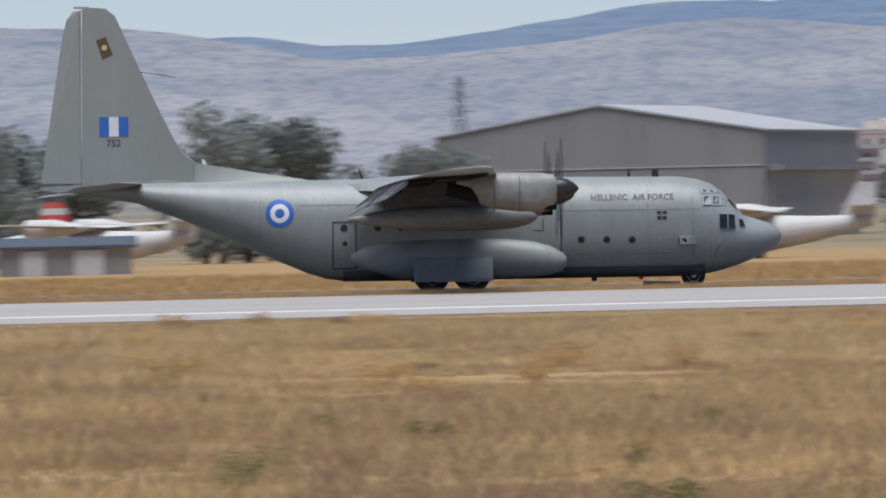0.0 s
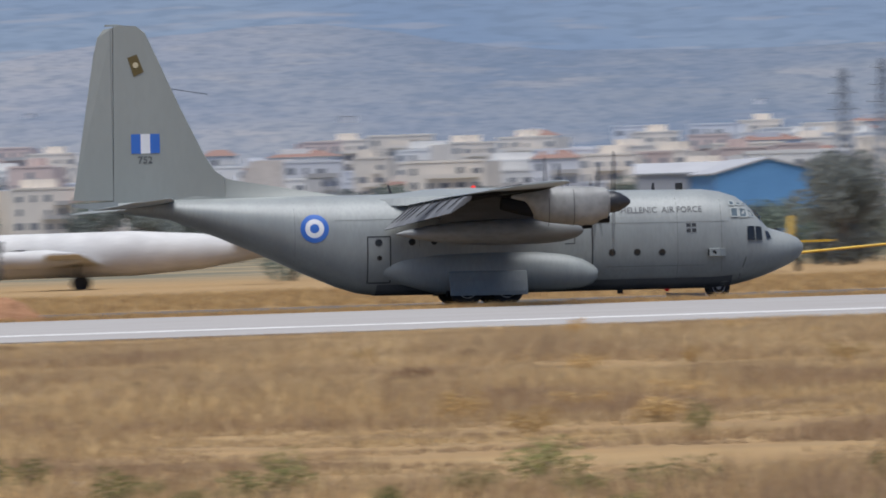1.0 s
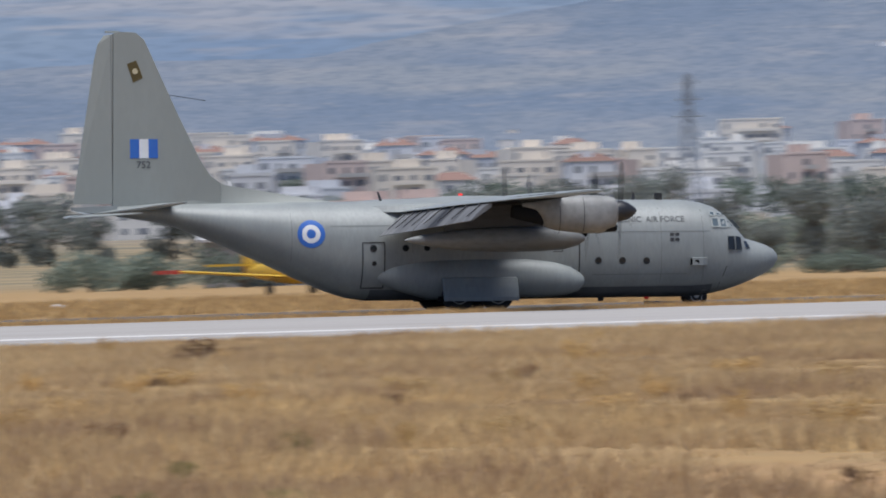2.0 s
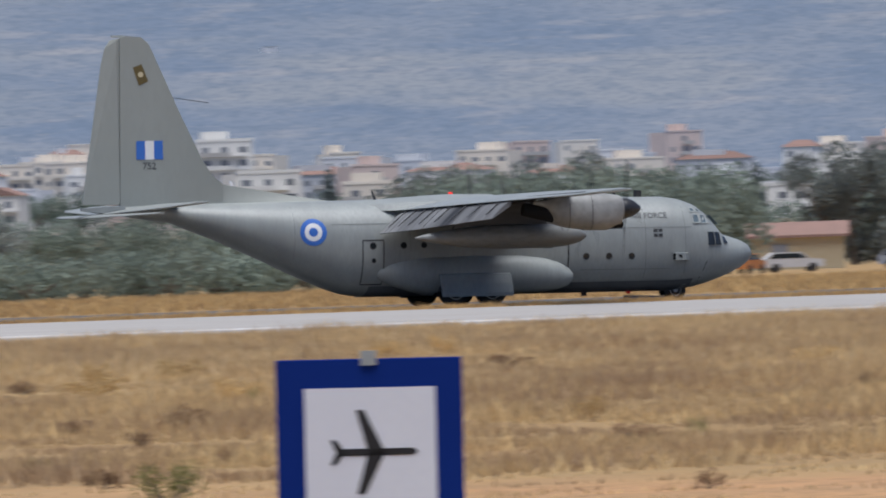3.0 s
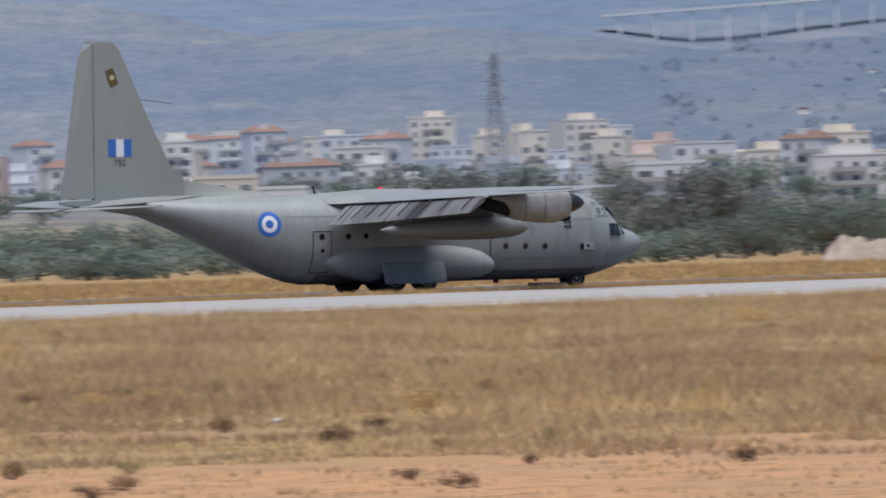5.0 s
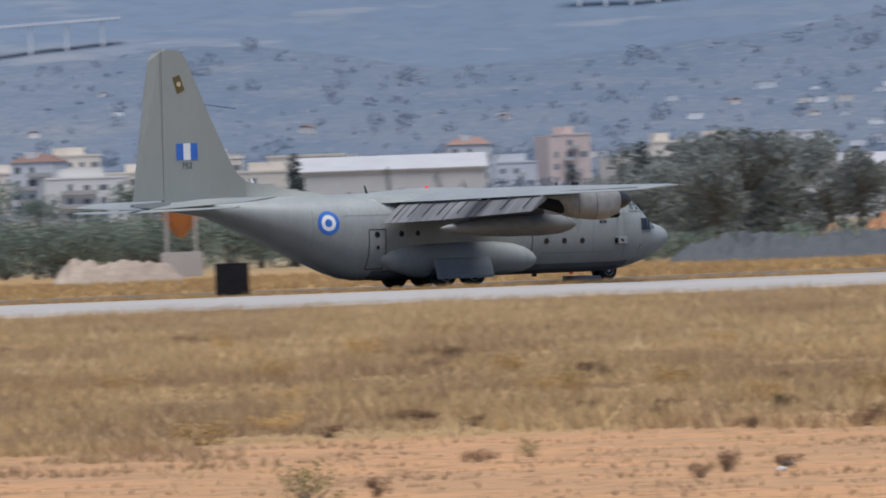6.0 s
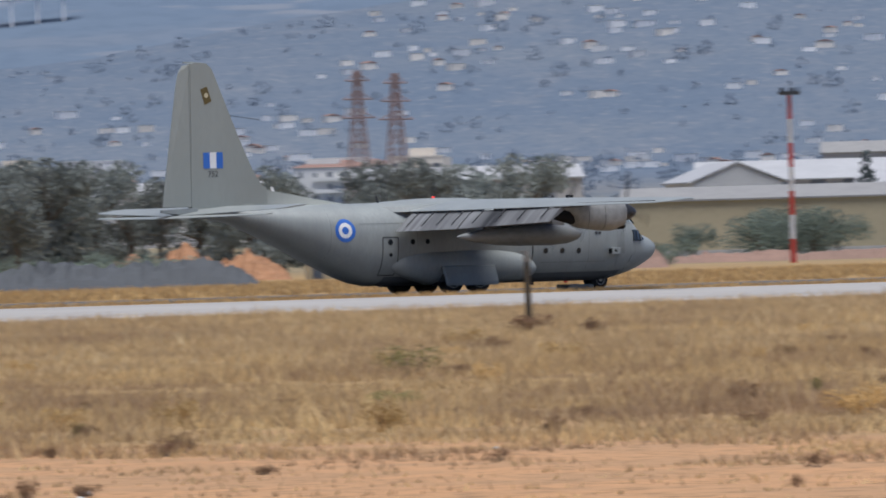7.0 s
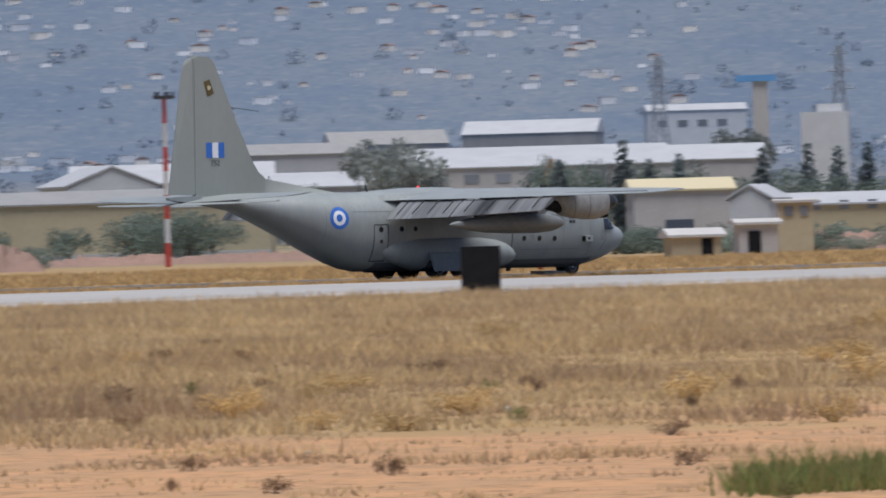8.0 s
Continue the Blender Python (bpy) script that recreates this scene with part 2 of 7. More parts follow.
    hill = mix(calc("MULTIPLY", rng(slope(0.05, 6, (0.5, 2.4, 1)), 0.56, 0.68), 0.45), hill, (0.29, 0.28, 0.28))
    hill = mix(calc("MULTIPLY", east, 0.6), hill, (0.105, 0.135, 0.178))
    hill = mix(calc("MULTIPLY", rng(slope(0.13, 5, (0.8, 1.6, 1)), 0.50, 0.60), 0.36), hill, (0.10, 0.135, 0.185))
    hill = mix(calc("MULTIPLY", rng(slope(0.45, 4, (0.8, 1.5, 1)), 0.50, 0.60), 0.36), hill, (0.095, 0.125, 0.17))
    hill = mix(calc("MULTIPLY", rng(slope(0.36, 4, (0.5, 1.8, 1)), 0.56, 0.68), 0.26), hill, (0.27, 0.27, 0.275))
    # the mountains behind: smooth wooded flanks, blued further for haze, with a few bare scars
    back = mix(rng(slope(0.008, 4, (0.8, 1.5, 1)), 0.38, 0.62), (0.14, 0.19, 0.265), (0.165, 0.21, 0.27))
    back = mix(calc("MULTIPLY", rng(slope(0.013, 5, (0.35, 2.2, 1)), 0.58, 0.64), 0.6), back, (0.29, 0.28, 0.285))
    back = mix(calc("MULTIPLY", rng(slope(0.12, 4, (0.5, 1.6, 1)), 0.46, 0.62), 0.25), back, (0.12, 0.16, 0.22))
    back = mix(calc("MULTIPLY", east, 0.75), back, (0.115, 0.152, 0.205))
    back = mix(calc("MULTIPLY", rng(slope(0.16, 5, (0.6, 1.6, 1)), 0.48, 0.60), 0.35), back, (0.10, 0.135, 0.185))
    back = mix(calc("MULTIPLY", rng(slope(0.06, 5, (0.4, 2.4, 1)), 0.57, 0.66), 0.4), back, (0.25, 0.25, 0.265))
    mid = mix(rng(nz(0.03), 0.4, 0.6), (0.30, 0.23, 0.14), (0.16, 0.15, 0.11))
    dist = nd.new("ShaderNodeVectorMath")
    dist.operation = "LENGTH"
    lk.new(tc.outputs["Object"], dist.inputs[0])
    d = dist.outputs["Value"]
    # base colour shifts to the haze blues with distance
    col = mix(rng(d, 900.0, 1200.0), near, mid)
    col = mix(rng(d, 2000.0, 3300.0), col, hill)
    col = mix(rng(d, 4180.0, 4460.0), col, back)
    lk.new(col, b.inputs["Base Color"])
    bp = nd.new("ShaderNodeBump")
    bp.inputs["Strength"].default_value, bp.inputs["Distance"].default_value = 0.6, 0.12
    lk.new(nz(3.0, 6), bp.inputs["Height"])
    lk.new(bp.outputs[0], b.inputs["Normal"])
    return m


def build_ground():
    azs = [a * 0.125 for a in range(-56, 373)]
    azs = [float(a) for a in range(-180, -7, 9)] + azs + [float(a) for a in range(54, 180, 9)]
    ds = [2.0, 40, 70, 100, 130, 160, 200, 240, 280, 320, 360, 385, 395, 405, 425, 440, 450, 470, 500, 550, 600, 700, 800, 900, 1000, 1150]
    ds += [1150 + 125 * k for k in range(1, 11)] + [2400 + 50 * k for k in range(1, 50)]
    n = len(azs)
    vs = [(d * math.sin(radians(a)), d * math.cos(radians(a)), land(d * math.sin(radians(a)), d * math.cos(radians(a)))) for d in ds for a in azs]
    fs = [(i * n + k, i * n + (k + 1) % n, (i + 1) * n + (k + 1) % n, (i + 1) * n + k) for i in range(len(ds) - 1) for k in range(n)]
    fs.append(tuple(range(n))[::-1])
    me = bpy.data.meshes.new("ground")
    me.from_pydata(vs, [], fs)
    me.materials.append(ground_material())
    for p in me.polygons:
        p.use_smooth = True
    tagged(new("ground", me), "dry grass and soil airfield rising to scrub hills in painted haze", "ground", kind="structure")


build_ground()

ASPHALT = mat("weathered_pale_asphalt", (0.35, 0.33, 0.312), 0.9, 0, (0.30, 0.283, 0.267), 0.15, 0.6, 0.3, 12, third=(0.40, 0.385, 0.37), stretch=(0.15, 1, 1))
RUNWAY = mat("dark_runway_asphalt", (0.10, 0.10, 0.10), 0.9, 0, (0.15, 0.145, 0.14), 0.1, 0.6, 0.3, 12, stretch=(0.15, 1, 1))
PAINT = mat("worn_white_road_paint", (0.66, 0.645, 0.625), 0.8, 0, (0.45, 0.43, 0.41), 1.0, 0.6)


def strip(name, x0, x1, ys, lift, material, label, category):
    """A paved band along x that follows the fall of the ground."""
    bm = bmesh.new()
    xs = [x0 + (x1 - x0) * k / 60 for k in range(61)]
    loops = []
    for x in xs:
        top = [(x, y, interp(y, NEAR, 1) + lift) for y in ys]
        loops.append(top + [(x, y, z - 0.3) for _, y, z in reversed(top)])
    rings(bm, loops)
    tagged(part(name, bm, material), label, category, kind="structure")


strip("taxiway", -300, 900, (393, 395, 405, 420, 432, 440), 0.06, ASPHALT, "pale weathered asphalt taxiway with a white edge line", "taxiway")
strip("runway", -300, 900, (449, 460, 475, 489), 0.012, RUNWAY, "dark asphalt runway behind a grass strip", "runway")
strip("edge_line", -300, 900, (405.0, 407.7), 0.068, PAINT, "worn white painted edge line on the taxiway", "road marking")


# ---- the transport aircraft ----
# station x, top, bottom, half width, squareness
FUS = [
    (-15.2, 4.38, 4.20, 0.10, 2.0), (-14.6, 4.46, 4.05, 0.30, 2.0), (-12.5, 4.52, 3.72, 0.72, 2.1), (-10.5, 4.54, 2.95, 1.25, 2.2), (-8.5, 4.56, 2.08, 1.66, 2.3), (-7.2, 4.57, 1.46, 1.86, 2.35),
    (-5.8, 4.57, 0.86, 2.0, 2.4), (-5.0, 4.57, 0.60, 2.05, 2.45), (-4.3, 4.57, 0.50, 2.07, 2.5), (0.0, 4.57, 0.49, 2.08, 2.5), (5.0, 4.56, 0.52, 2.08, 2.5), (9.2, 4.52, 0.53, 2.08, 2.45),
    (9.9, 4.42, 0.56, 2.04, 2.4), (10.5, 4.22, 0.64, 1.96, 2.35), (10.95, 3.90, 0.75, 1.86, 2.3), (11.4, 3.42, 0.88, 1.74, 2.25), (11.8, 2.93, 1.02, 1.56, 2.15), (12.3, 2.78, 1.22, 1.28, 2.05), (12.8, 2.62, 1.45, 0.92, 2.0),
    (13.12, 2.45, 1.68, 0.58, 2.0), (13.28, 2.26, 1.90, 0.28, 2.0), (13.33, 2.12, 2.05, 0.05, 2.0),
]


def fus_side(x, z):
    """Half width of the fuselage at station x and height z."""
    top, bot, w, n = (interp(x, FUS, k) for k in (1, 2, 3, 4))
    c, r = (top + bot) / 2, (top - bot) / 2
    u = min(0.999, abs(z - c) / r)
    return w * (1 - u ** n) ** (1 / n)


def on_side(bm, outline, lift, thick=0.02, side=-1):
    """A patch with that outline in x and z, laid on the fuselage's side."""
    vs = [bm.verts.new((x, side * (fus_side(x, z) + lift), z)) for x, z in outline]
    f = bm.faces.new(vs)
    geo = bmesh.ops.extrude_face_region(bm, geom=[f])
    for v in geo["geom"]:
        if isinstance(v, bmesh.types.BMVert):
            v.co.y -= side * thick
    return f


def disc(x, z, r, n=20):
    return [(x + r * math.cos(2 * math.pi * k / n), z + r * math.sin(2 * math.pi * k / n)) for k in range(n)]


def ring_patch(bm, x, z, r0, r1, lift, n=28, side=-1):
    """A ring (or a disc, when r0 is 0) of many small faces lying on the fuselage."""
    steps = 3
    rows = []
    for j in range(steps + 1):
        r = r0 + (r1 - r0) * j / steps
        rows.append([bm.verts.new((x + r * math.cos(a), side * (fus_side(x + r * math.cos(a), z + r * math.sin(a)) + lift), z + r * math.sin(a))) for a in (2 * math.pi * k / n for k in range(n))])
    for a, b in zip(rows, rows[1:]):
        for i in range(n):
            bm.faces.new((a[i], a[(i + 1) % n], b[(i + 1) % n], b[i]))


def bar(bm, x0, z0, x1, z1, w, lift=0.012, side=-1):
    """A thin line on the fuselage, cut into short lengths so that it hugs the skin."""
    n = max(1, int(math.hypot(x1 - x0, z1 - z0) / 0.25))
    dx, dz = x1 - x0, z1 - z0
    ll = math.hypot(dx, dz)
    nx, nz_ = -dz / ll * w / 2, dx / ll * w / 2
    row = []
    for k in range(n + 1):
        x, z = x0 + dx * k / n, z0 + dz * k / n
        row.append([bm.verts.new((x + s * nx, side * (fus_side(x + s * nx, z + s * nz_) + lift), z + s * nz_)) for s in (-1, 1)])
    for a, b in zip(row, row[1:]):
        bm.faces.new((a[0], a[1], b[1], b[0]))


def words(text, size, m_point, name, material, parent, label):
    """Built-in lettering whose flat points are carried to the surface by m_point."""
    cu = bpy.data.curves.new(name, "FONT")
    cu.body, cu.size, cu.align_x, cu.resolution_u, cu.offset = text, size, "CENTER", 3, 0.004
    ob = bpy.data.objects.new(name, cu)
    scene.collection.objects.link(ob)
    me = bpy.data.meshes.new_from_object(ob.evaluated_get(bpy.context.evaluated_depsgraph_get()))
    bpy.data.objects.remove(ob)
    for v in me.vertices:
        v.co = m_point(v.co.x, v.co.y)
    me.materials.clear()
    me.materials.append(material)
    out = new(name, me)
    out.parent = parent
    out["label"] = label
    return out


def airfoil(x_le, chord, y, z, thick, cut=1.0, tilt=0.0, upper=0.55):
    """A wing section; cut shortens it for a flap, tilt lifts the nose."""
    up = []
    for s in (0, 0.02, 0.08, 0.2, 0.35, 0.5, 0.65, 0.8, 0.9, 1.0):
        s = min(s, cut)
        up.append((s, thick * 2.6 / 0.52 * (0.2969 * math.sqrt(s) - 0.126 * s - 0.3516 * s ** 2 + 0.2843 * s ** 3 - 0.1036 * s ** 4)))
    if cut < 1:
        up = [(min(s, cut) * (1 if k < 8 else 1 + 0.001 * (k - 7)), h) for k, (s, h) in enumerate(up)]
    top = [(x_le - s * chord, y, z + h * upper + 0.012 - s * chord * tilt) for s, h in up]
    low = [(x_le - s * chord, y, z - h * (1 - upper) - 0.012 - s * chord * tilt) for s, h in up[::-1]]
    return top + low


WING = [(0.0, 1.85, 4.9, 4.30, 0.76), (2.2, 1.85, 4.9, 4.33, 0.74), (6.0, 1.80, 4.7, 4.36, 0.68), (10.2, 1.66, 4.1, 4.40, 0.58), (15.0, 1.45, 3.2, 4.42, 0.42), (19.0, 1.28, 2.45, 4.44, 0.30), (19.8, 1.10, 2.1, 4.45, 0.2), (20.15, 0.80, 1.4, 4.45, 0.08)]


def wing_at(y):
    return [interp(abs(y), WING, k) for k in (1, 2, 3, 4)]


def build_aircraft():
    plane = thing("transport_aircraft", pose(PATH[0][4], RUNWAY_Y, 0), "grey four-engined turboprop military transport rolling along the runway", "aircraft")
    # fuselage
    bm = bmesh.new()
    xs = sorted(set([r[0] for r in FUS] + [-15 + 0.5 * k for k in range(56)]))
    loops = []
    for x in xs:
        top, bot, w, n = (interp(x, FUS, k) for k in (1, 2, 3, 4))
        c, r = (top + bot) / 2, (top - bot) / 2
        loop = []
        for k in range(40):
            a = 2 * math.pi * k / 40
            ca, sa = math.cos(a), math.sin(a)
            loop.append((x, w * math.copysign(abs(ca) ** (2 / n), ca), c + r * math.copysign(abs(sa) ** (2 / n), sa)))
        loops.append(loop)
    rings(bm, loops)
    part("fuselage", bm, GREY, plane, smooth=True)
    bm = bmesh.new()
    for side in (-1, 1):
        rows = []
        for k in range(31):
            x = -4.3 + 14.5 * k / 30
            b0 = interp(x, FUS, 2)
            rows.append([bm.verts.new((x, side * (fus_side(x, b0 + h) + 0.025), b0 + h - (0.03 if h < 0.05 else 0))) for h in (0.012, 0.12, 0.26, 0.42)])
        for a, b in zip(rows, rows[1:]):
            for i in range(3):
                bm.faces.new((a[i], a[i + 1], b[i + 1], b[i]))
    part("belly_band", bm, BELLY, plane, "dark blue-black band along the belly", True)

    # fin, rudder and dorsal fillet
    fin = [(-14.72, 4.40), (-14.62, 11.52), (-14.35, 11.60), (-13.70, 11.56), (-13.36, 11.28), (-13.03, 10.55), (-12.0, 8.25), (-11.05, 6.30), (-10.62, 5.66), (-10.25, 5.40), (-10.2, 4.3), (-12.0, 4.2)]
    bm = bmesh.new()

    def slab(poly, half_of):
        n = len(poly)
        rows = [[bm.verts.new((x, s * half_of(x, z), z)) for x, z in poly] for s in (-1, 1)]
        mid = [bm.verts.new((x + (0.05 if x > -13.6 else 0), 0, z)) for x, z in poly]
        bm.faces.new(rows[0])
        bm.faces.new(rows[1][::-1])
        for r in rows:
            for i in range(n):
                bm.faces.new((r[i], r[(i + 1) % n], mid[(i + 1) % n], mid[i]))

    slab(fin, lambda x, z: 0.15)
    part("fin", bm, FIN_GREY, plane)
    bm = bmesh.new()
    rings(bm, [[(x, y, z) for y, z in ((-w, 4.35), (-w * 0.45, 4.35 + h * 0.5), (-0.06, 4.35 + h), (0.06, 4.35 + h), (w * 0.45, 4.35 + h * 0.5), (w, 4.35))] for x, w, h in ((-14.6, 0.2, 0.35), (-12.0, 0.22, 0.7), (-10.9, 0.2, 1.2), (-10.3, 0.2, 1.03), (-9.9, 0.24, 0.92), (-9.0, 0.32, 0.78), (-7.4, 0.42, 0.50), (-5.2, 0.4, 0.16))])
    part("dorsal_fillet", bm, FIN_GREY, plane, smooth=True)
    bm = bmesh.new()
    rud = [(-14.75, 4.55), (-14.65, 11.50), (-15.0, 11.44), (-15.25, 11.1), (-15.42, 10.4), (-16.35, 4.56)]
    rows = [[bm.verts.new((x, s * (0.16 if x > -14.9 else 0.03), z)) for x, z in rud] for s in (-1, 1)]
    bm.faces.new(rows[0])
    bm.faces.new(rows[1][::-1])
    for i in range(len(rud)):
        j = (i + 1) % len(rud)
        bm.faces.new((rows[0][i], rows[0][j], rows[1][j], rows[1][i]))
    part("rudder", bm, FIN_GREY, plane)
    bm = bmesh.new()
    box(bm, -14.748, -14.726, -0.160, -0.14, 4.7, 11.45)
    part("hinge_line", bm, SEAM, plane)
    bm = bmesh.new()
    box(bm, -14.95, -14.35, -0.04, 0.04, 11.55, 11.64)
    part("fin_cap", bm, PALEFRAME, plane)

    # tailplane and elevators
    for side, nm in ((-1, "tailplane"), (1, "tailplane")):
        bm = bmesh.new()
        secs = [(0.0, -12.3, 3.4, 4.36, 0.42), (0.9, -12.35, 3.35, 4.37, 0.40), (5.0, -12.85, 2.35, 4.38, 0.26), (7.6, -13.15, 1.75, 4.39, 0.16), (8.0, -13.4, 1.3, 4.39, 0.06)]
        rings(bm, [airfoil(x, c, side * y, z + 0.14, t, 1.0, 0.11) for y, x, c, z, t in secs])
        part(nm, bm, GREY, plane, smooth=True)
        bm = bmesh.new()
        secs = [(0.35, -15.7, 0.85, 4.33, 0.16), (4.8, -15.2, 0.65, 4.35, 0.12), (7.3, -14.93, 0.42, 4.37, 0.07)]
        rings(bm, [airfoil(x, c, side * y, z - 0.24, t, 1.0, 0.11) for y, x, c, z, t in secs])
        part("elevator", bm, GREY, plane, smooth=True)
    # beaver tail
    bm = bmesh.new()
    rings(bm, [[(-16.4, y, z) for y, z in ((-0.15, 4.3), (0.15, 4.3), (0.15, 4.42), (-0.15, 4.42))], [(-14.6, y, z) for y, z in ((-0.5, 4.08), (0.5, 4.08), (0.5, 4.5), (-0.5, 4.5))]])
    part("tail_cone", bm, GREY, plane)

    # wings, flaps, ailerons
    for side in (-1, 1):
        bm = bmesh.new()
        rings(bm, [airfoil(x, c, side * y, z + 0.12, t, 1.0, 0.07, 0.75) for y, x, c, z, t in WING])
        part("wing", bm, GREY, plane, smooth=True)
        for y0, y1, nm in ((2.25, 6.9, "flap"), (7.0, 13.2, "flap")):
            bm = bmesh.new()
            loops = []
            for y in (y0, y1):
                x, c, z, t = wing_at(y)
                hx, hz = x - 0.95 * c, z + 0.12 - c * 0.07 - 0.10
                fc = 0.31 * c
                a = radians(36)
                pts = []
                for s, h in ((0, 0.02), (0.06, 0.11), (0.3, 0.13), (0.7, 0.07), (1, 0.015), (1, -0.015), (0.5, -0.05), (0.1, -0.07)):
                    u, v = s * fc, h
                    pts.append((hx - u * math.cos(a) + v * math.sin(a) * -1, side * y, hz - u * math.sin(a) + v * math.cos(a)))
                loops.append(pts)
            rings(bm, loops)
            part("flap", bm, SOOT, plane, "lowered flap streaked with black exhaust soot", True)
            fl = plane.children[-1]
            # flap track covers
            for k in range(4):
                y = y0 + (y1 - y0) * (k + 0.5) / 4
                x, c, z, t = wing_at(y)
                bm = bmesh.new()
                a = radians(36)
                hx, hz = x - 0.95 * c, z + 0.12 - c * 0.07 - 0.10
                for u0, u1 in ((0.12, 0.24 * c),):
                    p = [(hx - u * math.cos(a) - 0.15 * math.sin(a), hz - u * math.sin(a) + 0.15 * math.cos(a)) for u in (u0, u1)]
                    rod(bm, (p[0][0], side * y, p[0][1]), (p[1][0], side * (y + 0.02), p[1][1] - 0.06), 0.035, 0.02, 6)
                part("flap_track", bm, LINE, fl)
        # flat near-black panel below the skin, painted shade of the flap well
        bm = bmesh.new()
        loops = []
        for y in (2.2, 6.0, 10.2, 13.2):
            x, c, z, t = wing_at(y)
            zl = lambda s: z + 0.12 - s * c * 0.07 - 0.25 * t * (0.9 if s < 0.7 else 0.55) - 0.03
            loops.append([(x - 0.62 * c, side * y, zl(0.62)), (x - 0.94 * c, side * y, zl(0.94)), (x - 0.94 * c, side * y, zl(0.94) + 0.02), (x - 0.62 * c, side * y, zl(0.62) + 0.02)])
        rings(bm, loops)
        part("flap_well", bm, DARK, plane, "dark panel standing in for shade in the flap well")
        # panels that darken the underside as the wing's own shade would
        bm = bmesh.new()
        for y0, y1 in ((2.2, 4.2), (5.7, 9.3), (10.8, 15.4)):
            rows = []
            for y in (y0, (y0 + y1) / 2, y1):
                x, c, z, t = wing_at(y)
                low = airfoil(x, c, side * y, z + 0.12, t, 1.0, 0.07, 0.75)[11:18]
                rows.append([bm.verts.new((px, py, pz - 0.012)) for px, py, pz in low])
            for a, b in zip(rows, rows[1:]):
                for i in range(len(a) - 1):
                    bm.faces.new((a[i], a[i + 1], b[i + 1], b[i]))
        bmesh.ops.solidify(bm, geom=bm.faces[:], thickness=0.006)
        part("wing_underside", bm, SHADE_SOOT, plane, "underside skin darkened for wing shade and exhaust soot")
        bm = bmesh.new()
        loops = []
        for y in (13.35, 19.0):
            x, c, z, t = wing_at(y)
            hx, z = x - 0.78 * c, z + 0.12 - 0.8 * c * 0.07 + 0.10
            loops.append([(hx, side * y, z), (hx - 0.03, side * y, z), (hx - 0.03, side * y, z - 0.05), (hx, side * y, z - 0.05)])
        rings(bm, loops)
        part("aileron_hinge", bm, LINE, plane)

    # wing-root fairing
    bm = bmesh.new()
    rings(bm, [[(x, y, z) for y, z in ((-w, 4.1), (-w * 0.9, 4.1 + h * 0.6), (-w * 0.4, 4.1 + h), (w * 0.4, 4.1 + h), (w * 0.9, 4.1 + h * 0.6), (w, 4.1))] for x, w, h in ((-4.9, 0.7, 0.40), (-3.2, 1.9, 0.50), (-0.5, 2.1, 0.66), (1.4, 2.0, 0.64), (2.4, 1.0, 0.45))])
    part("wing_fairing", bm, GREY, plane, smooth=True)

    # engines and propellers
    props = []
    for y, z in ((-10.05, 3.92), (-4.95, 3.80), (4.95, 3.80), (10.05, 3.92)):
        bm = bmesh.new()
        loops = []
        for x, top, bot, w in ((4.02, z + 0.42, z - 0.46, 0.44), (3.9, z + 0.56, z - 0.72, 0.56), (3.3, z + 0.64, z - 0.90, 0.62), (2.5, z + 0.66, z - 0.88, 0.66), (1.5, z + 0.66, z - 0.76, 0.66), (1.05, z + 0.62, z - 0.62, 0.60), (0.80, z + 0.50, z - 0.28, 0.44), (0.60, z + 0.42, z + 0.02, 0.34), (0.1, z + 0.38, z + 0.18, 0.20)):
            c, r = (top + bot) / 2, (top - bot) / 2
            loops.append([(x, y + w * math.copysign(abs(math.cos(a)) ** 0.8, math.cos(a)), c + r * math.copysign(abs(math.sin(a)) ** 0.8, math.sin(a))) for a in (2 * math.pi * k / 20 for k in range(20))])
        rings(bm, loops)
        eng = part("engine_nacelle", bm, NACELLE, plane, "weathered bare-metal engine cowling", True)
        bm = bmesh.new()
        rings(bm, [[(x, y + 0.36 * math.cos(a) * k, z - 0.66 + 0.17 * math.sin(a) * k) for a in (2 * math.pi * j / 14 for j in range(14))] for x, k in ((3.2, 1.1), (3.98, 1.0), (4.0, 0.9))])
        part("intake_scoop", bm, DARK, eng, "dark air intake under the spinner", True)
        for xs_ in (2.55, 1.55):
            bm = bmesh.new()
            loops = []
            for dx in (-0.012, 0.012):
                loops.append([(xs_ + dx, y + 0.672 * math.copysign(abs(math.cos(a)) ** 0.8, math.cos(a)), z - 0.13 + 0.785 * math.copysign(abs(math.sin(a)) ** 0.8, math.sin(a))) for a in (2 * math.pi * j / 20 for j in range(20))])
            rings(bm, loops, cap=False)
            part("cowling_seam", bm, LINE, eng)
        bm = bmesh.new()
        rod(bm, (1.0, y, z - 0.16), (-0.3, y, z + 0.02), 0.40, 0.26, 14)
        part("exhaust", bm, DARK, eng)
        bm = bmesh.new()
        lathe(bm, [(4.02 - 4.2, 0.42), (4.2 - 4.2, 0.43), (4.45 - 4.2, 0.36), (4.7 - 4.2, 0.22), (4.85 - 4.2, 0.09), (4.88 - 4.2, 0.02)], 0, 0, 16)
        prop = part("propeller", bm, BLADE, plane, "black four-bladed propeller turning fast", True)
        prop.matrix_basis = pose(4.2, y, z)
        for k in range(4):
            bm = bmesh.new()
            loops = []
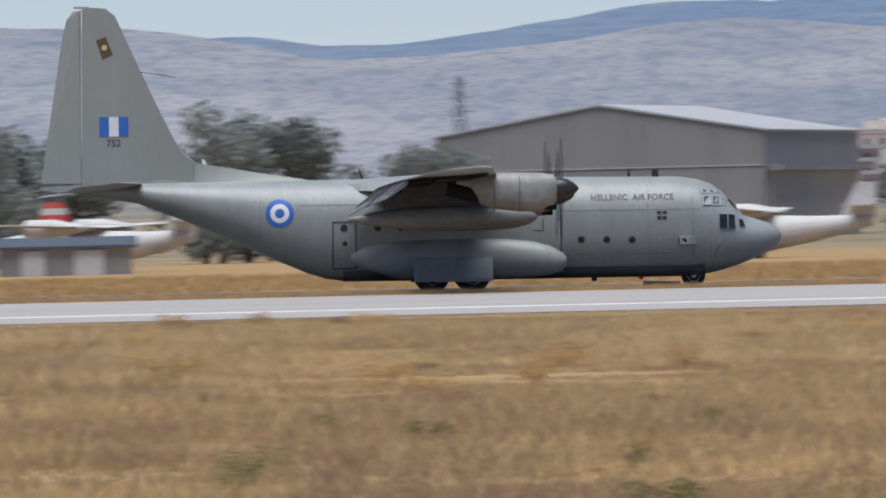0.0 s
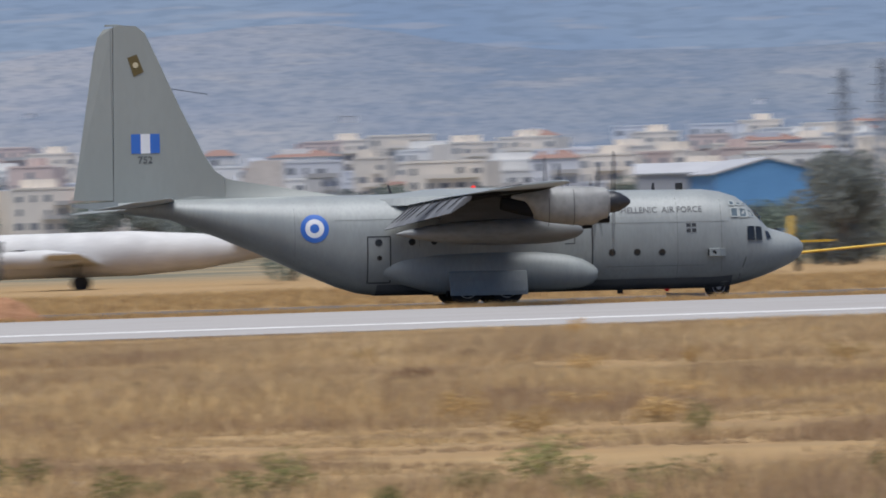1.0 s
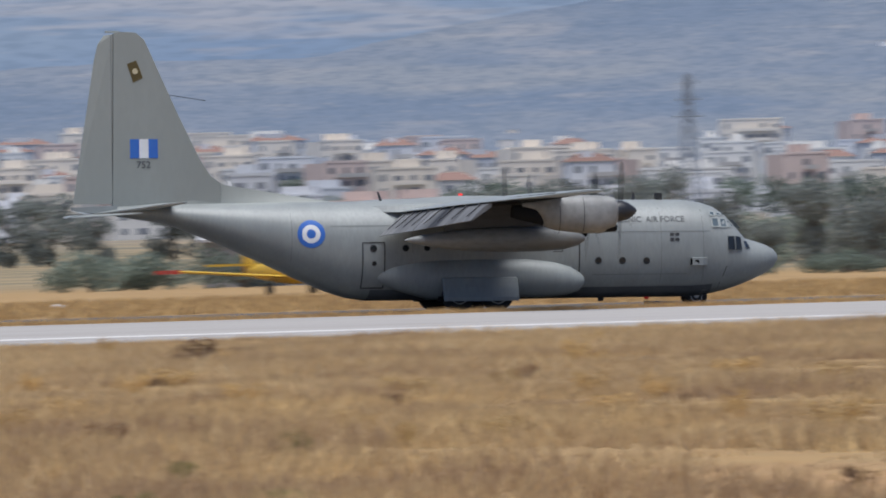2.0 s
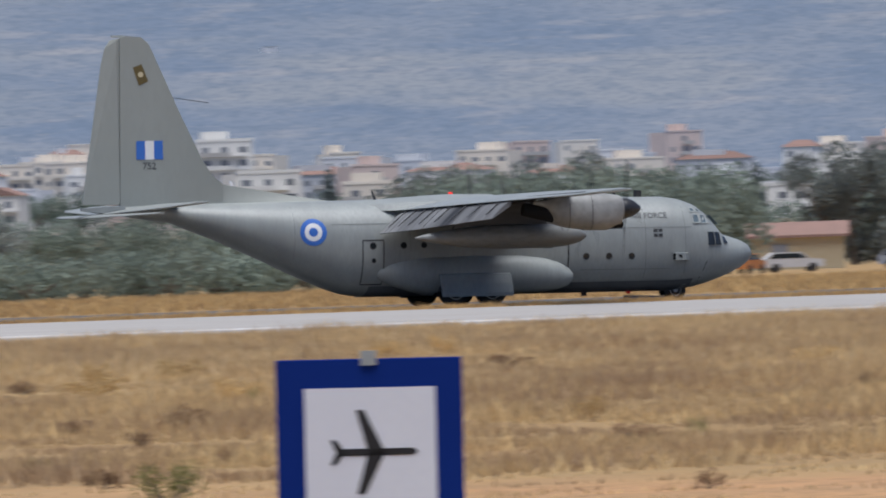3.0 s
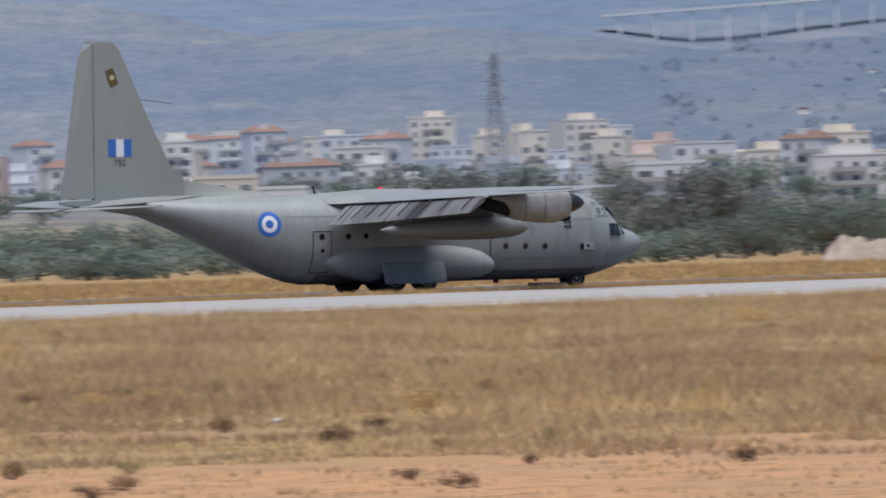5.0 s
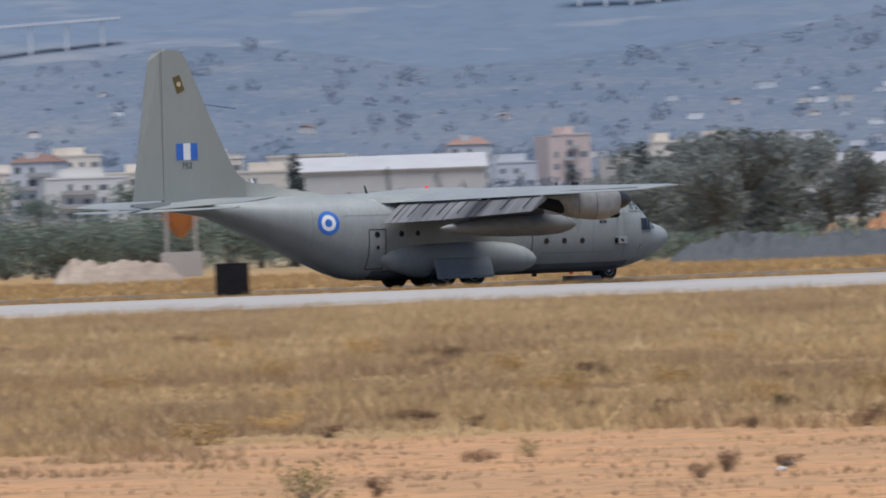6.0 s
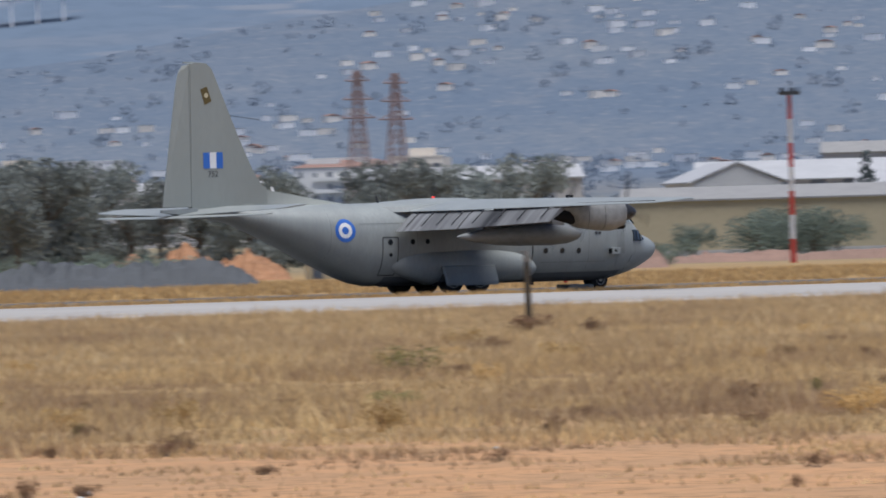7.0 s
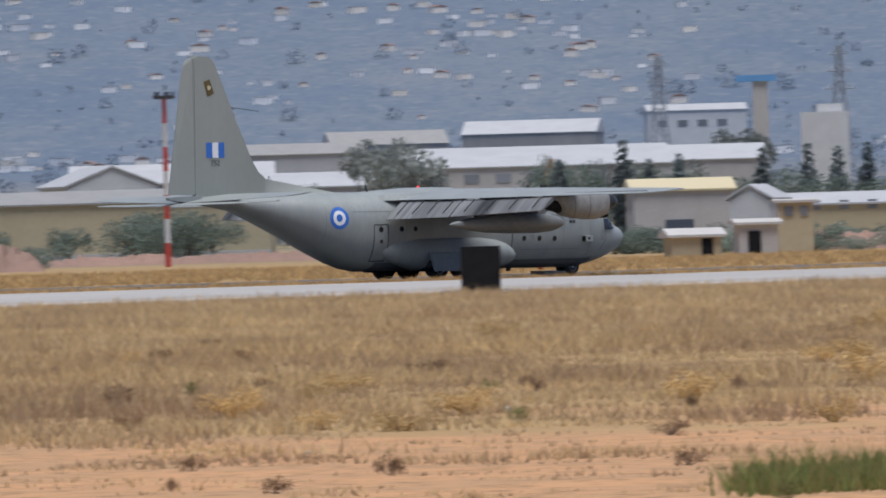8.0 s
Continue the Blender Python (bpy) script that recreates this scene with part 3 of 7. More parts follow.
            for r, ch, th, tw in ((0.3, 0.22, 0.16, 50), (0.8, 0.32, 0.09, 38), (1.4, 0.36, 0.05, 26), (1.9, 0.33, 0.03, 20), (2.04, 0.22, 0.02, 19)):
                q = Matrix.Rotation(radians(tw), 3, "Z")
                loops.append([q @ Vector((u * th / 2, v * ch / 2, 0)) + Vector((0, 0, r)) for u, v in ((0, -1), (1, -0.3), (0.8, 0.5), (0, 1), (-0.8, 0.5), (-1, -0.3))])
            rings(bm, loops)
            b = part("blade", bm, SPIN, prop)
            b.matrix_basis = Matrix.Rotation(radians(90 * k + 11), 4, "X")
        props.append((prop, y, z))

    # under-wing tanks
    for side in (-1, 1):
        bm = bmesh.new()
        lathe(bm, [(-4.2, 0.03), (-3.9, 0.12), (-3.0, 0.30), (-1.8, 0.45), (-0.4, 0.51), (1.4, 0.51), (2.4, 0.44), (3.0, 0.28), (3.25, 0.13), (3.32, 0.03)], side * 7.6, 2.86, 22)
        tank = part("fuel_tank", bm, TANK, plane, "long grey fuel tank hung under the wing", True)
        bm = bmesh.new()
        prism(bm, [(-2.6, 3.2), (-1.8, 4.25), (1.3, 4.25), (1.6, 3.2)], side * 7.6 - 0.09, side * 7.6 + 0.09)
        part("pylon", bm, SHADE_SOOT, tank)

    # wheel sponsons, gear doors, wheels
    wheels = []
    for side in (-1, 1):
        bm = bmesh.new()
        loops = []
        for x, top, bot, out in ((-4.4, 1.9, 1.35, 1.8), (-3.4, 2.08, 0.95, 2.09), (-1.9, 2.20, 0.50, 2.40), (0.0, 2.22, 0.50, 2.52), (2.2, 2.20, 0.52, 2.52), (3.3, 2.08, 0.56, 2.46), (4.0, 1.88, 0.65, 2.38), (4.45, 1.62, 0.80, 2.20), (4.62, 1.42, 1.0, 2.06)):
            c, r = (top + bot) / 2, (top - bot) / 2
            lp = []
            for k in range(16):
                a = -math.pi / 2 + math.pi * k / 15
                lp.append((x, side * (1.5 + (out - 1.5) * math.cos(a) ** 0.7 if math.cos(a) > 0 else 1.5), c + r * math.sin(a)))
            loops.append(lp)
        rings(bm, loops)
        part("wheel_sponson", bm, GREY, plane, smooth=True)
        bm = bmesh.new()
        loops = []
        for x in (-1.5, -1.46, 1.62, 1.66):
            inset = 0.05 if x in (-1.5, 1.66) else 0
            loops.append([(x, side * yy, zz) for yy, zz in ((2.50, 1.40 - inset), (2.66 - inset, 1.36 - inset), (2.84 - inset, 0.98), (2.98 - inset, 0.58), (2.98 - inset, 0.42 + inset), (2.88, 0.42 + inset), (2.72, 0.9))])
        rings(bm, loops)
        part("gear_door", bm, GREY, plane, "grey main-gear door hanging open beside the wheels")
        bm = bmesh.new()
        box(bm, -1.55, 1.65, min(side * 1.7, side * 2.5), max(side * 1.7, side * 2.5), 0.42, 0.62)
        part("wheel_well", bm, DARK, plane, "dark open wheel well")
        for x in (-0.74, 0.88):
            bm = bmesh.new()
            yy = 0.26
            prof = [(-yy, 0.42), (-yy, 0.58), (-yy * 0.8, 0.66), (-yy * 0.4, 0.70), (yy * 0.4, 0.70), (yy * 0.8, 0.66), (yy, 0.58), (yy, 0.42)]
            rings(bm, [[(math.cos(a) * r, w, math.sin(a) * r) for a in (2 * math.pi * k / 28 for k in range(28))] for w, r in prof])
            wh = part("main_wheel", bm, BLACK, plane, "black tyre on a pale hub", True)
            wh.matrix_basis = pose(x, side * 2.18, 0.70)
            bm = bmesh.new()
            for s in (side,):
                rings(bm, [[(math.cos(a) * r, s * w, math.sin(a) * r) for a in (2 * math.pi * k / 20 for k in range(20))] for w, r in ((0.2, 0.40), (0.268, 0.40), (0.24, 0.28), (0.27, 0.14), (0.29, 0.06))])
            part("wheel_rim", bm, HUB, wh, "pale metal wheel hub", True)
            for k in range(5):
                bm = bmesh.new()
                a = 2 * math.pi * k / 5
                rod(bm, (0.30 * math.cos(a), -0.275, 0.30 * math.sin(a)), (0.30 * math.cos(a), 0.275, 0.30 * math.sin(a)), 0.045, None, 6)
                part("hub_hole", bm, DARK, wh)
            wheels.append((wh, x, side * 2.18, 0.70, 0.70))
    for side in (-1, 1):
        bm = bmesh.new()
        prof = [(-0.14, 0.26), (-0.14, 0.40), (-0.09, 0.47), (0.09, 0.47), (0.14, 0.40), (0.14, 0.26)]
        rings(bm, [[(math.cos(a) * r, w, math.sin(a) * r) for a in (2 * math.pi * k / 26 for k in range(26))] for w, r in prof])
        wh = part("nose_wheel", bm, BLACK, plane, "small black tyre on a white hub", True)
        wh.matrix_basis = pose(9.77, side * 0.30, 0.55)
        bm = bmesh.new()
        rings(bm, [[(math.cos(a) * r, s * w, math.sin(a) * r) for a in (2 * math.pi * k / 18 for k in range(18))] for s, w, r in ((side, 0.05, 0.25), (side, 0.148, 0.26), (side, 0.12, 0.17), (side, 0.16, 0.05))])
        part("wheel_rim", bm, HUB, wh, "pale metal wheel hub", True)
        wheels.append((wh, 9.77, side * 0.30, 0.55, 0.47))
    bm = bmesh.new()
    rod(bm, (9.77, -0.3, 0.55), (9.77, 0.3, 0.55), 0.06)
    rod(bm, (9.77, 0, 0.55), (9.6, 0, 1.2), 0.09)
    rod(bm, (9.7, 0, 0.7), (8.6, 0, 0.75), 0.04)
    part("nose_leg", bm, HUB, plane)
    for s in (-1, 1):
        bm = bmesh.new()
        box(bm, 7.75, 9.2, s * 0.55 - 0.02, s * 0.55 + 0.02, 0.22, 0.55)
        bmesh.ops.transform(bm, matrix=Matrix.Rotation(radians(1.5), 4, "Y"), verts=bm.verts)
        part("nose_gear_door", bm, GREY, plane)

    # doors, seams, portholes and markings on the near and the far side
    for side in (-1, 1):
        bm = bmesh.new()
        for a in ((-4.70, 2.86, -3.78, 2.86), (-4.70, 1.0, -4.70, 2.86), (-3.78, 1.0, -3.78, 2.86), (-4.70, 1.0, -3.78, 1.0)):
            bar(bm, *a, 0.05, side=side)
        part("paratroop_door", bm, LINE, plane, "outline seam of the rear side door")
        bm = bmesh.new()
        bar(bm, 4.42, 0.95, 4.42, 4.2, 0.055, side=side)
        part("propeller_stripe", bm, LINE, plane)
        for a in ((-7.6, 1.9, -7.6, 4.3), (-2.6, 2.4, -2.6, 4.3), (7.9, 0.9, 7.9, 4.2), (9.7, 0.9, 9.7, 4.1), (-6.0, 3.55, -1.0, 3.55), (4.5, 3.2, 10.0, 3.2), (5.0, 1.45, 9.0, 1.45)):
            bm = bmesh.new()
            bar(bm, *a, 0.022, 0.008, side)
            part("panel_seam", bm, SEAM, plane)
        for run in (((10.5, 1.05, 10.72, 1.75), (10.5, 0.85, 10.5, 1.05)), ((3.3, 2.42, 3.7, 2.42), (3.7, 2.42, 3.7, 2.95))):
            bm = bmesh.new()
            for a in run:
                bar(bm, *a, 0.035, side=side)
            part("door_seam", bm, LINE, plane)
        for x, z, r in ((5.22, 2.03, 0.11), (6.24, 2.02, 0.11), (7.26, 2.0, 0.11), (-4.25, 2.62, 0.12), (-4.22, 2.0, 0.07), (-2.9, 2.62, 0.11), (-2.0, 2.62, 0.10)):
            bm = bmesh.new()
            ring_patch(bm, x, z, 0.0, r, 0.016, 18, side)
            w = part("porthole", bm, GLASSD, plane, "small round dark cabin window")
            bm = bmesh.new()
            ring_patch(bm, x, z, r, r + 0.035, 0.014, 18, side)
            part("porthole_rim", bm, LINE, w)
        for k in range(4):
            bm = bmesh.new()
            x0, z0 = 8.27 + 0.22 * (k % 2), 2.80 + 0.21 * (k // 2)
            on_side(bm, [(x0, z0), (x0 + 0.17, z0), (x0 + 0.17, z0 + 0.13), (x0, z0 + 0.13)], 0.016, side=side)
            part("grille", bm, LINE, plane)
        # air scoop
        bm = bmesh.new()
        loops = []
        for x, o in ((9.15, 0.30), (9.25, 0.34), (9.6, 0.30), (9.85, 0.05)):
            s_ = fus_side(x, 1.95)
            loops.append([(x, side * (s_ - 0.05), 1.78), (x, side * (s_ + o), 1.80), (x, side * (s_ + o), 2.10), (x, side * (s_ - 0.05), 2.12)])
        rings(bm, loops)
        sc = part("air_scoop", bm, GREY, plane, "boxy grey air scoop with a dark mouth")
        bm = bmesh.new()
        s_ = fus_side(9.14, 1.95)
        box(bm, 9.13, 9.146, min(side * s_, side * (s_ + 0.27)), max(side * s_, side * (s_ + 0.27)), 1.83, 2.07)
        on_side(bm, disc(9.33, 1.93, 0.10, 10), 0.34, 0.02, side)
        part("scoop_mouth", bm, DARK, sc)
        # roundel
        for nm, r0, r1, mm, lift in (("roundel_ring", 0.38, 0.57, BLUE, 0.014), ("roundel_white", 0.19, 0.38, WHITE, 0.014), ("roundel_centre", 0.0, 0.19, BLUE, 0.014)):
            bm = bmesh.new()
            ring_patch(bm, -6.81, 3.24, r0, r1, lift, 36, side)
            part(nm, bm, mm, plane)
        # flight-deck windows
        panes = []
        for k in range(3):
            x = 10.10 + 0.30 * k
            panes.append([(x, 3.86), (x + 0.20, 3.84), (x + 0.20, 4.00 - 0.06 * k), (x, 4.04 - 0.05 * k)])
        panes += [[(10.13, 3.38), (10.42, 3.38), (10.42, 3.74), (10.13, 3.74)], [(10.50, 3.36), (10.80, 3.36), (10.80, 3.70), (10.50, 3.73)], [(10.87, 3.36), (11.12, 3.36), (11.12, 3.52), (10.87, 3.68)]]
        for o in panes:
            bm = bmesh.new()
            on_side(bm, o, 0.045, 0.06, side)
            w = part("cockpit_window", bm, GLASS, plane, "greenish-grey flight-deck pane")
            bm = bmesh.new()
            n = len(o)
            for i in range(n):
                bar(bm, *o[i], *o[(i + 1) % n], 0.045, 0.05, side)
            part("pane_frame", bm, PALEFRAME, w)
        for o in ([(10.78, 2.42), (11.08, 2.42), (11.08, 2.98), (10.78, 2.98)], [(11.14, 2.42), (11.40, 2.42), (11.40, 2.94), (11.14, 2.98)], [(11.60, 2.48), (11.82, 2.50), (11.72, 2.76), (11.56, 2.78)]):
            bm = bmesh.new()
            on_side(bm, o, 0.075, 0.10, side)
            part("lower_cockpit_window", bm, GLASSD, plane, "dark lower flight-deck pane")
    # windscreen across the nose
    for k in range(4):
        bm = bmesh.new()
        y0 = -1.05 + 0.53 * k
        f = [bm.verts.new(p) for p in ((11.52, y0 + 0.03, 3.30), (11.52, y0 + 0.5, 3.30), (11.16, y0 + 0.5, 3.70), (11.16, y0 + 0.03, 3.70))]
        bm.faces.new(f)
        bmesh.ops.solidify(bm, geom=bm.faces[:], thickness=0.04)
        part("windscreen_pane", bm, GLASS, plane)

    words("HELLENIC  AIR FORCE", 0.335, lambda u, v: Vector((7.28 + u * 1.0, -(fus_side(7.28 + u, 3.60 + v) + 0.014), 3.60 + v)), "lettering", LETTER, plane, "dark grey service name along the upper fuselage")
    # flag and number on the fin
    for k, mm in enumerate((BLUE, WHITE, BLUE)):
        bm = bmesh.new()
        box(bm, -13.98 + 0.385 * k, -13.98 + 0.385 * (k + 1), -0.170, -0.14, 6.42, 7.20)
        part("fin_flag_stripe", bm, mm, plane)
    words("752", 0.40, lambda u, v: Vector((-13.42 + u, -0.168, 6.02 + v)), "fin_number", LETTER, plane, "dark grey number under the fin flag")
    bm = bmesh.new()
    c = Vector((-13.74, 0, 9.98))
    vs = [bm.verts.new((c.x + dx, -0.168, c.z + dz)) for dx, dz in ((-0.33, 0.30), (0.06, 0.44), (0.33, -0.28), (-0.08, -0.46))]
    bm.faces.new(vs)
    bmesh.ops.solidify(bm, geom=bm.faces[:], thickness=0.012)
    badge = part("fin_badge", bm, BROWN, plane, "brown diamond badge with a pale disc")
    bm = bmesh.new()
    bm.faces.new([bm.verts.new((c.x + dx * 0.12, -0.186, c.z + dz * 0.12)) for dx, dz in disc(0, 0, 1, 14)])
    part("badge_disc", bm, CREAM, badge)
    # aerials and lamps
    bm = bmesh.new()
    prism(bm, [(-3.5, 4.5), (-3.38, 4.5), (-3.55, 4.95), (-3.62, 4.95)], -0.03, 0.03)
    part("blade_aerial", bm, LINE, plane)
    bm = bmesh.new()
    prism(bm, [(7.15, 4.5), (7.3, 4.5), (7.27, 4.82), (7.2, 4.82)], -0.03, 0.03)
    part("blade_aerial", bm, LINE, plane)
    bm = bmesh.new()
    box(bm, 8.15, 8.42, -0.13, 0.13, 4.5, 4.80)
    part("roof_aerial", bm, BLACK, plane, "black box aerial on the roof")
    bm = bmesh.new()
    prism(bm, [(-9.85, 5.1), (-9.62, 5.1), (-9.78, 5.45), (-9.9, 5.48)], -0.04, 0.04)
    part("dorsal_lamp", bm, WHITELAMP, plane)
    bm = bmesh.new()
    box(bm, 5.68, 5.9, -0.06, 0.06, 0.36, 0.56)
    part("belly_aerial", bm, LINE, plane)
    bm = bmesh.new()
    lathe(bm, [(7.55, 0.02), (7.6, 0.09), (7.72, 0.09), (7.77, 0.02)], -0.35, 0.50, 10)
    part("belly_beacon", bm, REDGLOW, plane, "red flashing beacon under the belly")
    bm = bmesh.new()
    lathe(bm, [(-0.2, 0.02), (-0.15, 0.06), (-0.06, 0.06), (0.0, 0.02)], 0, 4.80, 10)
    part("roof_beacon", bm, DIMRED, plane, "red beacon on the spine")
    # wire aerial from the fin
    bm = bmesh.new()
    rod(bm, (-12.3, 0, 9.0), (-10.9, -0.6, 8.75), 0.015, None, 5)
    part("wire_aerial", bm, LINE, plane)
    return plane, props, wheels


aircraft, propellers, wheels = build_aircraft()


# ---- plants ----
# tree leaf colours, lifted and blued to carry distance haze
LEAF = mat("eucalyptus_leaves", (0.24, 0.26, 0.24), 0.9, 0, (0.18, 0.20, 0.19), 0.5, 0.7, random=0.25, thin=0.35)
LEAF_G = mat("green_leaves", (0.22, 0.262, 0.215), 0.9, 0, (0.17, 0.205, 0.175), 0.7, 0.7, random=0.25, thin=0.35)
LEAF_D = mat("cypress_needles", (0.155, 0.185, 0.185), 0.9, 0, (0.115, 0.14, 0.145), 0.8, 0.7, random=0.25, thin=0.35)
# slope scrub, its colour pulled towards the hazy hill blue
LEAF_F = mat("haze_blue_scrub", (0.235, 0.275, 0.33), 0.9, 0, (0.19, 0.23, 0.285), 0.02, 0.6, thin=0.35)
LEAF_B = mat("dry_brown_leaves", (0.22, 0.135, 0.085), 0.9, 0, (0.14, 0.085, 0.055), 1.5, 0.7, random=0.35, thin=0.35)
LEAF_S = mat("golden_dry_stalks", (0.62, 0.43, 0.19), 0.9, 0, (0.40, 0.27, 0.13), 1.5, 0.7, random=0.25, thin=0.35)
LEAF_W = mat("dull_green_weeds", (0.26, 0.25, 0.10), 0.9, 0, (0.16, 0.165, 0.07), 2, 0.7, random=0.25, thin=0.35)
BARK = mat("pale_bark", (0.20, 0.165, 0.13), 0.9, 0, (0.11, 0.09, 0.07), 2, 0.7, 0.4, 8)


def leaf_mesh(name, lobes, count, size, material, rng):
    """Many small leaf sprays spread through the shells of several lobes."""
    pts = []
    weights = [l[3] ** 2 for l in lobes]
    for _ in range(count):
        cx, cy, cz, r, sq = rng.choices(lobes, weights)[0]
        v = Vector((rng.gauss(0, 1), rng.gauss(0, 1), rng.gauss(0, 1))).normalized() * r * (0.45 + 0.6 * rng.random() ** 0.6)
        c = Vector((cx + v.x, cy + v.y, cz + v.z * sq))
        n = Vector((rng.gauss(0, 1), rng.gauss(0, 1), rng.gauss(0, 1) + 0.3)).normalized()
        u = n.orthogonal().normalized() * size * rng.uniform(0.5, 1.3)
        w = n.cross(u).normalized() * size * rng.uniform(0.25, 0.7)
        pts.append((c - u, c + w, c + u, c - w))
    me = bpy.data.meshes.new(name)
    me.from_pydata([p for q in pts for p in q], [], [tuple(range(4 * i, 4 * i + 4)) for i in range(len(pts))])
    me.materials.append(material)
    return me


def make_tree(kind, seed, label, category="tree"):
    rng = random.Random(seed)
    t = thing({"gum": "eucalyptus_tree", "round": "broadleaf_tree", "cypress": "cypress_tree"}.get(kind, "shrub"), pose(0, -60, -20), label, category, "trees round the airfield")
    bm = bmesh.new()
    if kind == "gum":
        lobes = [(rng.uniform(-0.25, 0.25), rng.uniform(-0.25, 0.25), rng.uniform(0.2, 0.88), rng.uniform(0.11, 0.2), 0.8) for _ in range(15)] + [(rng.uniform(-0.3, 0.3), rng.uniform(-0.25, 0.25), rng.uniform(0.08, 0.2), rng.uniform(0.09, 0.15), 0.8) for _ in range(5)]
        rod(bm, (0, 0, 0), (0.02, 0, 0.45), 0.032, 0.02, 7)
        for l in lobes[:7]:
            rod(bm, (0.02, 0, 0.35 + 0.1 * rng.random()), l[:3], 0.014, 0.005, 5)
        crown = leaf_mesh("crown", lobes, 3200, 0.027, LEAF, rng)
    elif kind == "round":
        lobes = [(rng.uniform(-0.42, 0.42), rng.uniform(-0.3, 0.3), rng.uniform(0.22, 0.74), rng.uniform(0.18, 0.28), 0.9) for _ in range(13)]
        rod(bm, (0, 0, 0), (0, 0, 0.5), 0.035, 0.025, 7)
        for l in lobes[:6]:
            rod(bm, (0, 0, 0.25), l[:3], 0.015, 0.006, 5)
        crown = leaf_mesh("crown", lobes, 3000, 0.028, LEAF_G, rng)
    elif kind == "cypress":
        lobes = [(0, 0, 0.12 + 0.08 * k, 0.13 * (1 - abs(k - 3) / 9), 1.0) for k in range(10)]
        rod(bm, (0, 0, 0), (0, 0, 0.6), 0.025, 0.012, 6)
        crown = leaf_mesh("crown", lobes, 900, 0.03, LEAF_D, rng)
    else:
        lobes = [(rng.uniform(-0.6, 0.6), rng.uniform(-0.5, 0.5), rng.uniform(0.2, 0.6), rng.uniform(0.25, 0.35), 0.8) for _ in range(8)]
        rod(bm, (0, 0, 0), (0, 0, 0.3), 0.04, 0.03, 6)
        for l in lobes[:5]:
            rod(bm, (0, 0, 0.1), l[:3], 0.02, 0.008, 5)
        crown = leaf_mesh("crown", lobes, 1800, 0.042, LEAF_G if kind == "shrub" else LEAF, rng)
    part("trunk", bm, BARK, t)
    c = new("crown", crown)
    c.parent = t
    return t


GUMS = [make_tree("gum", s, "tall grey-green eucalyptus with a ragged open crown") for s in (1, 2, 3)]
ROUNDS = [make_tree("round", s, "broad dark green tree with a rounded crown") for s in (4, 5)]
CYPRESS = [make_tree("cypress", s, "slim dark cypress tree") for s in (6,)]
SHRUBS = [make_tree("shrub", s, "low dense green shrub at the field's edge", "shrub") for s in (7, 8)]
used = set()


def set_tree(pool, az, d, height, rng, wide=1.0):
    src = rng.choice(pool)
    p = at(az, d)
    m = pose(p.x, p.y, p.z - 0.1, 0, 0, rng.uniform(0, 360)) @ Matrix.Diagonal((height * wide, height * wide, height, 1))
    if src.name not in used:
        used.add(src.name)
        src.matrix_basis = m
        return
    one = copy_thing(src, Matrix())
    one.matrix_basis = m


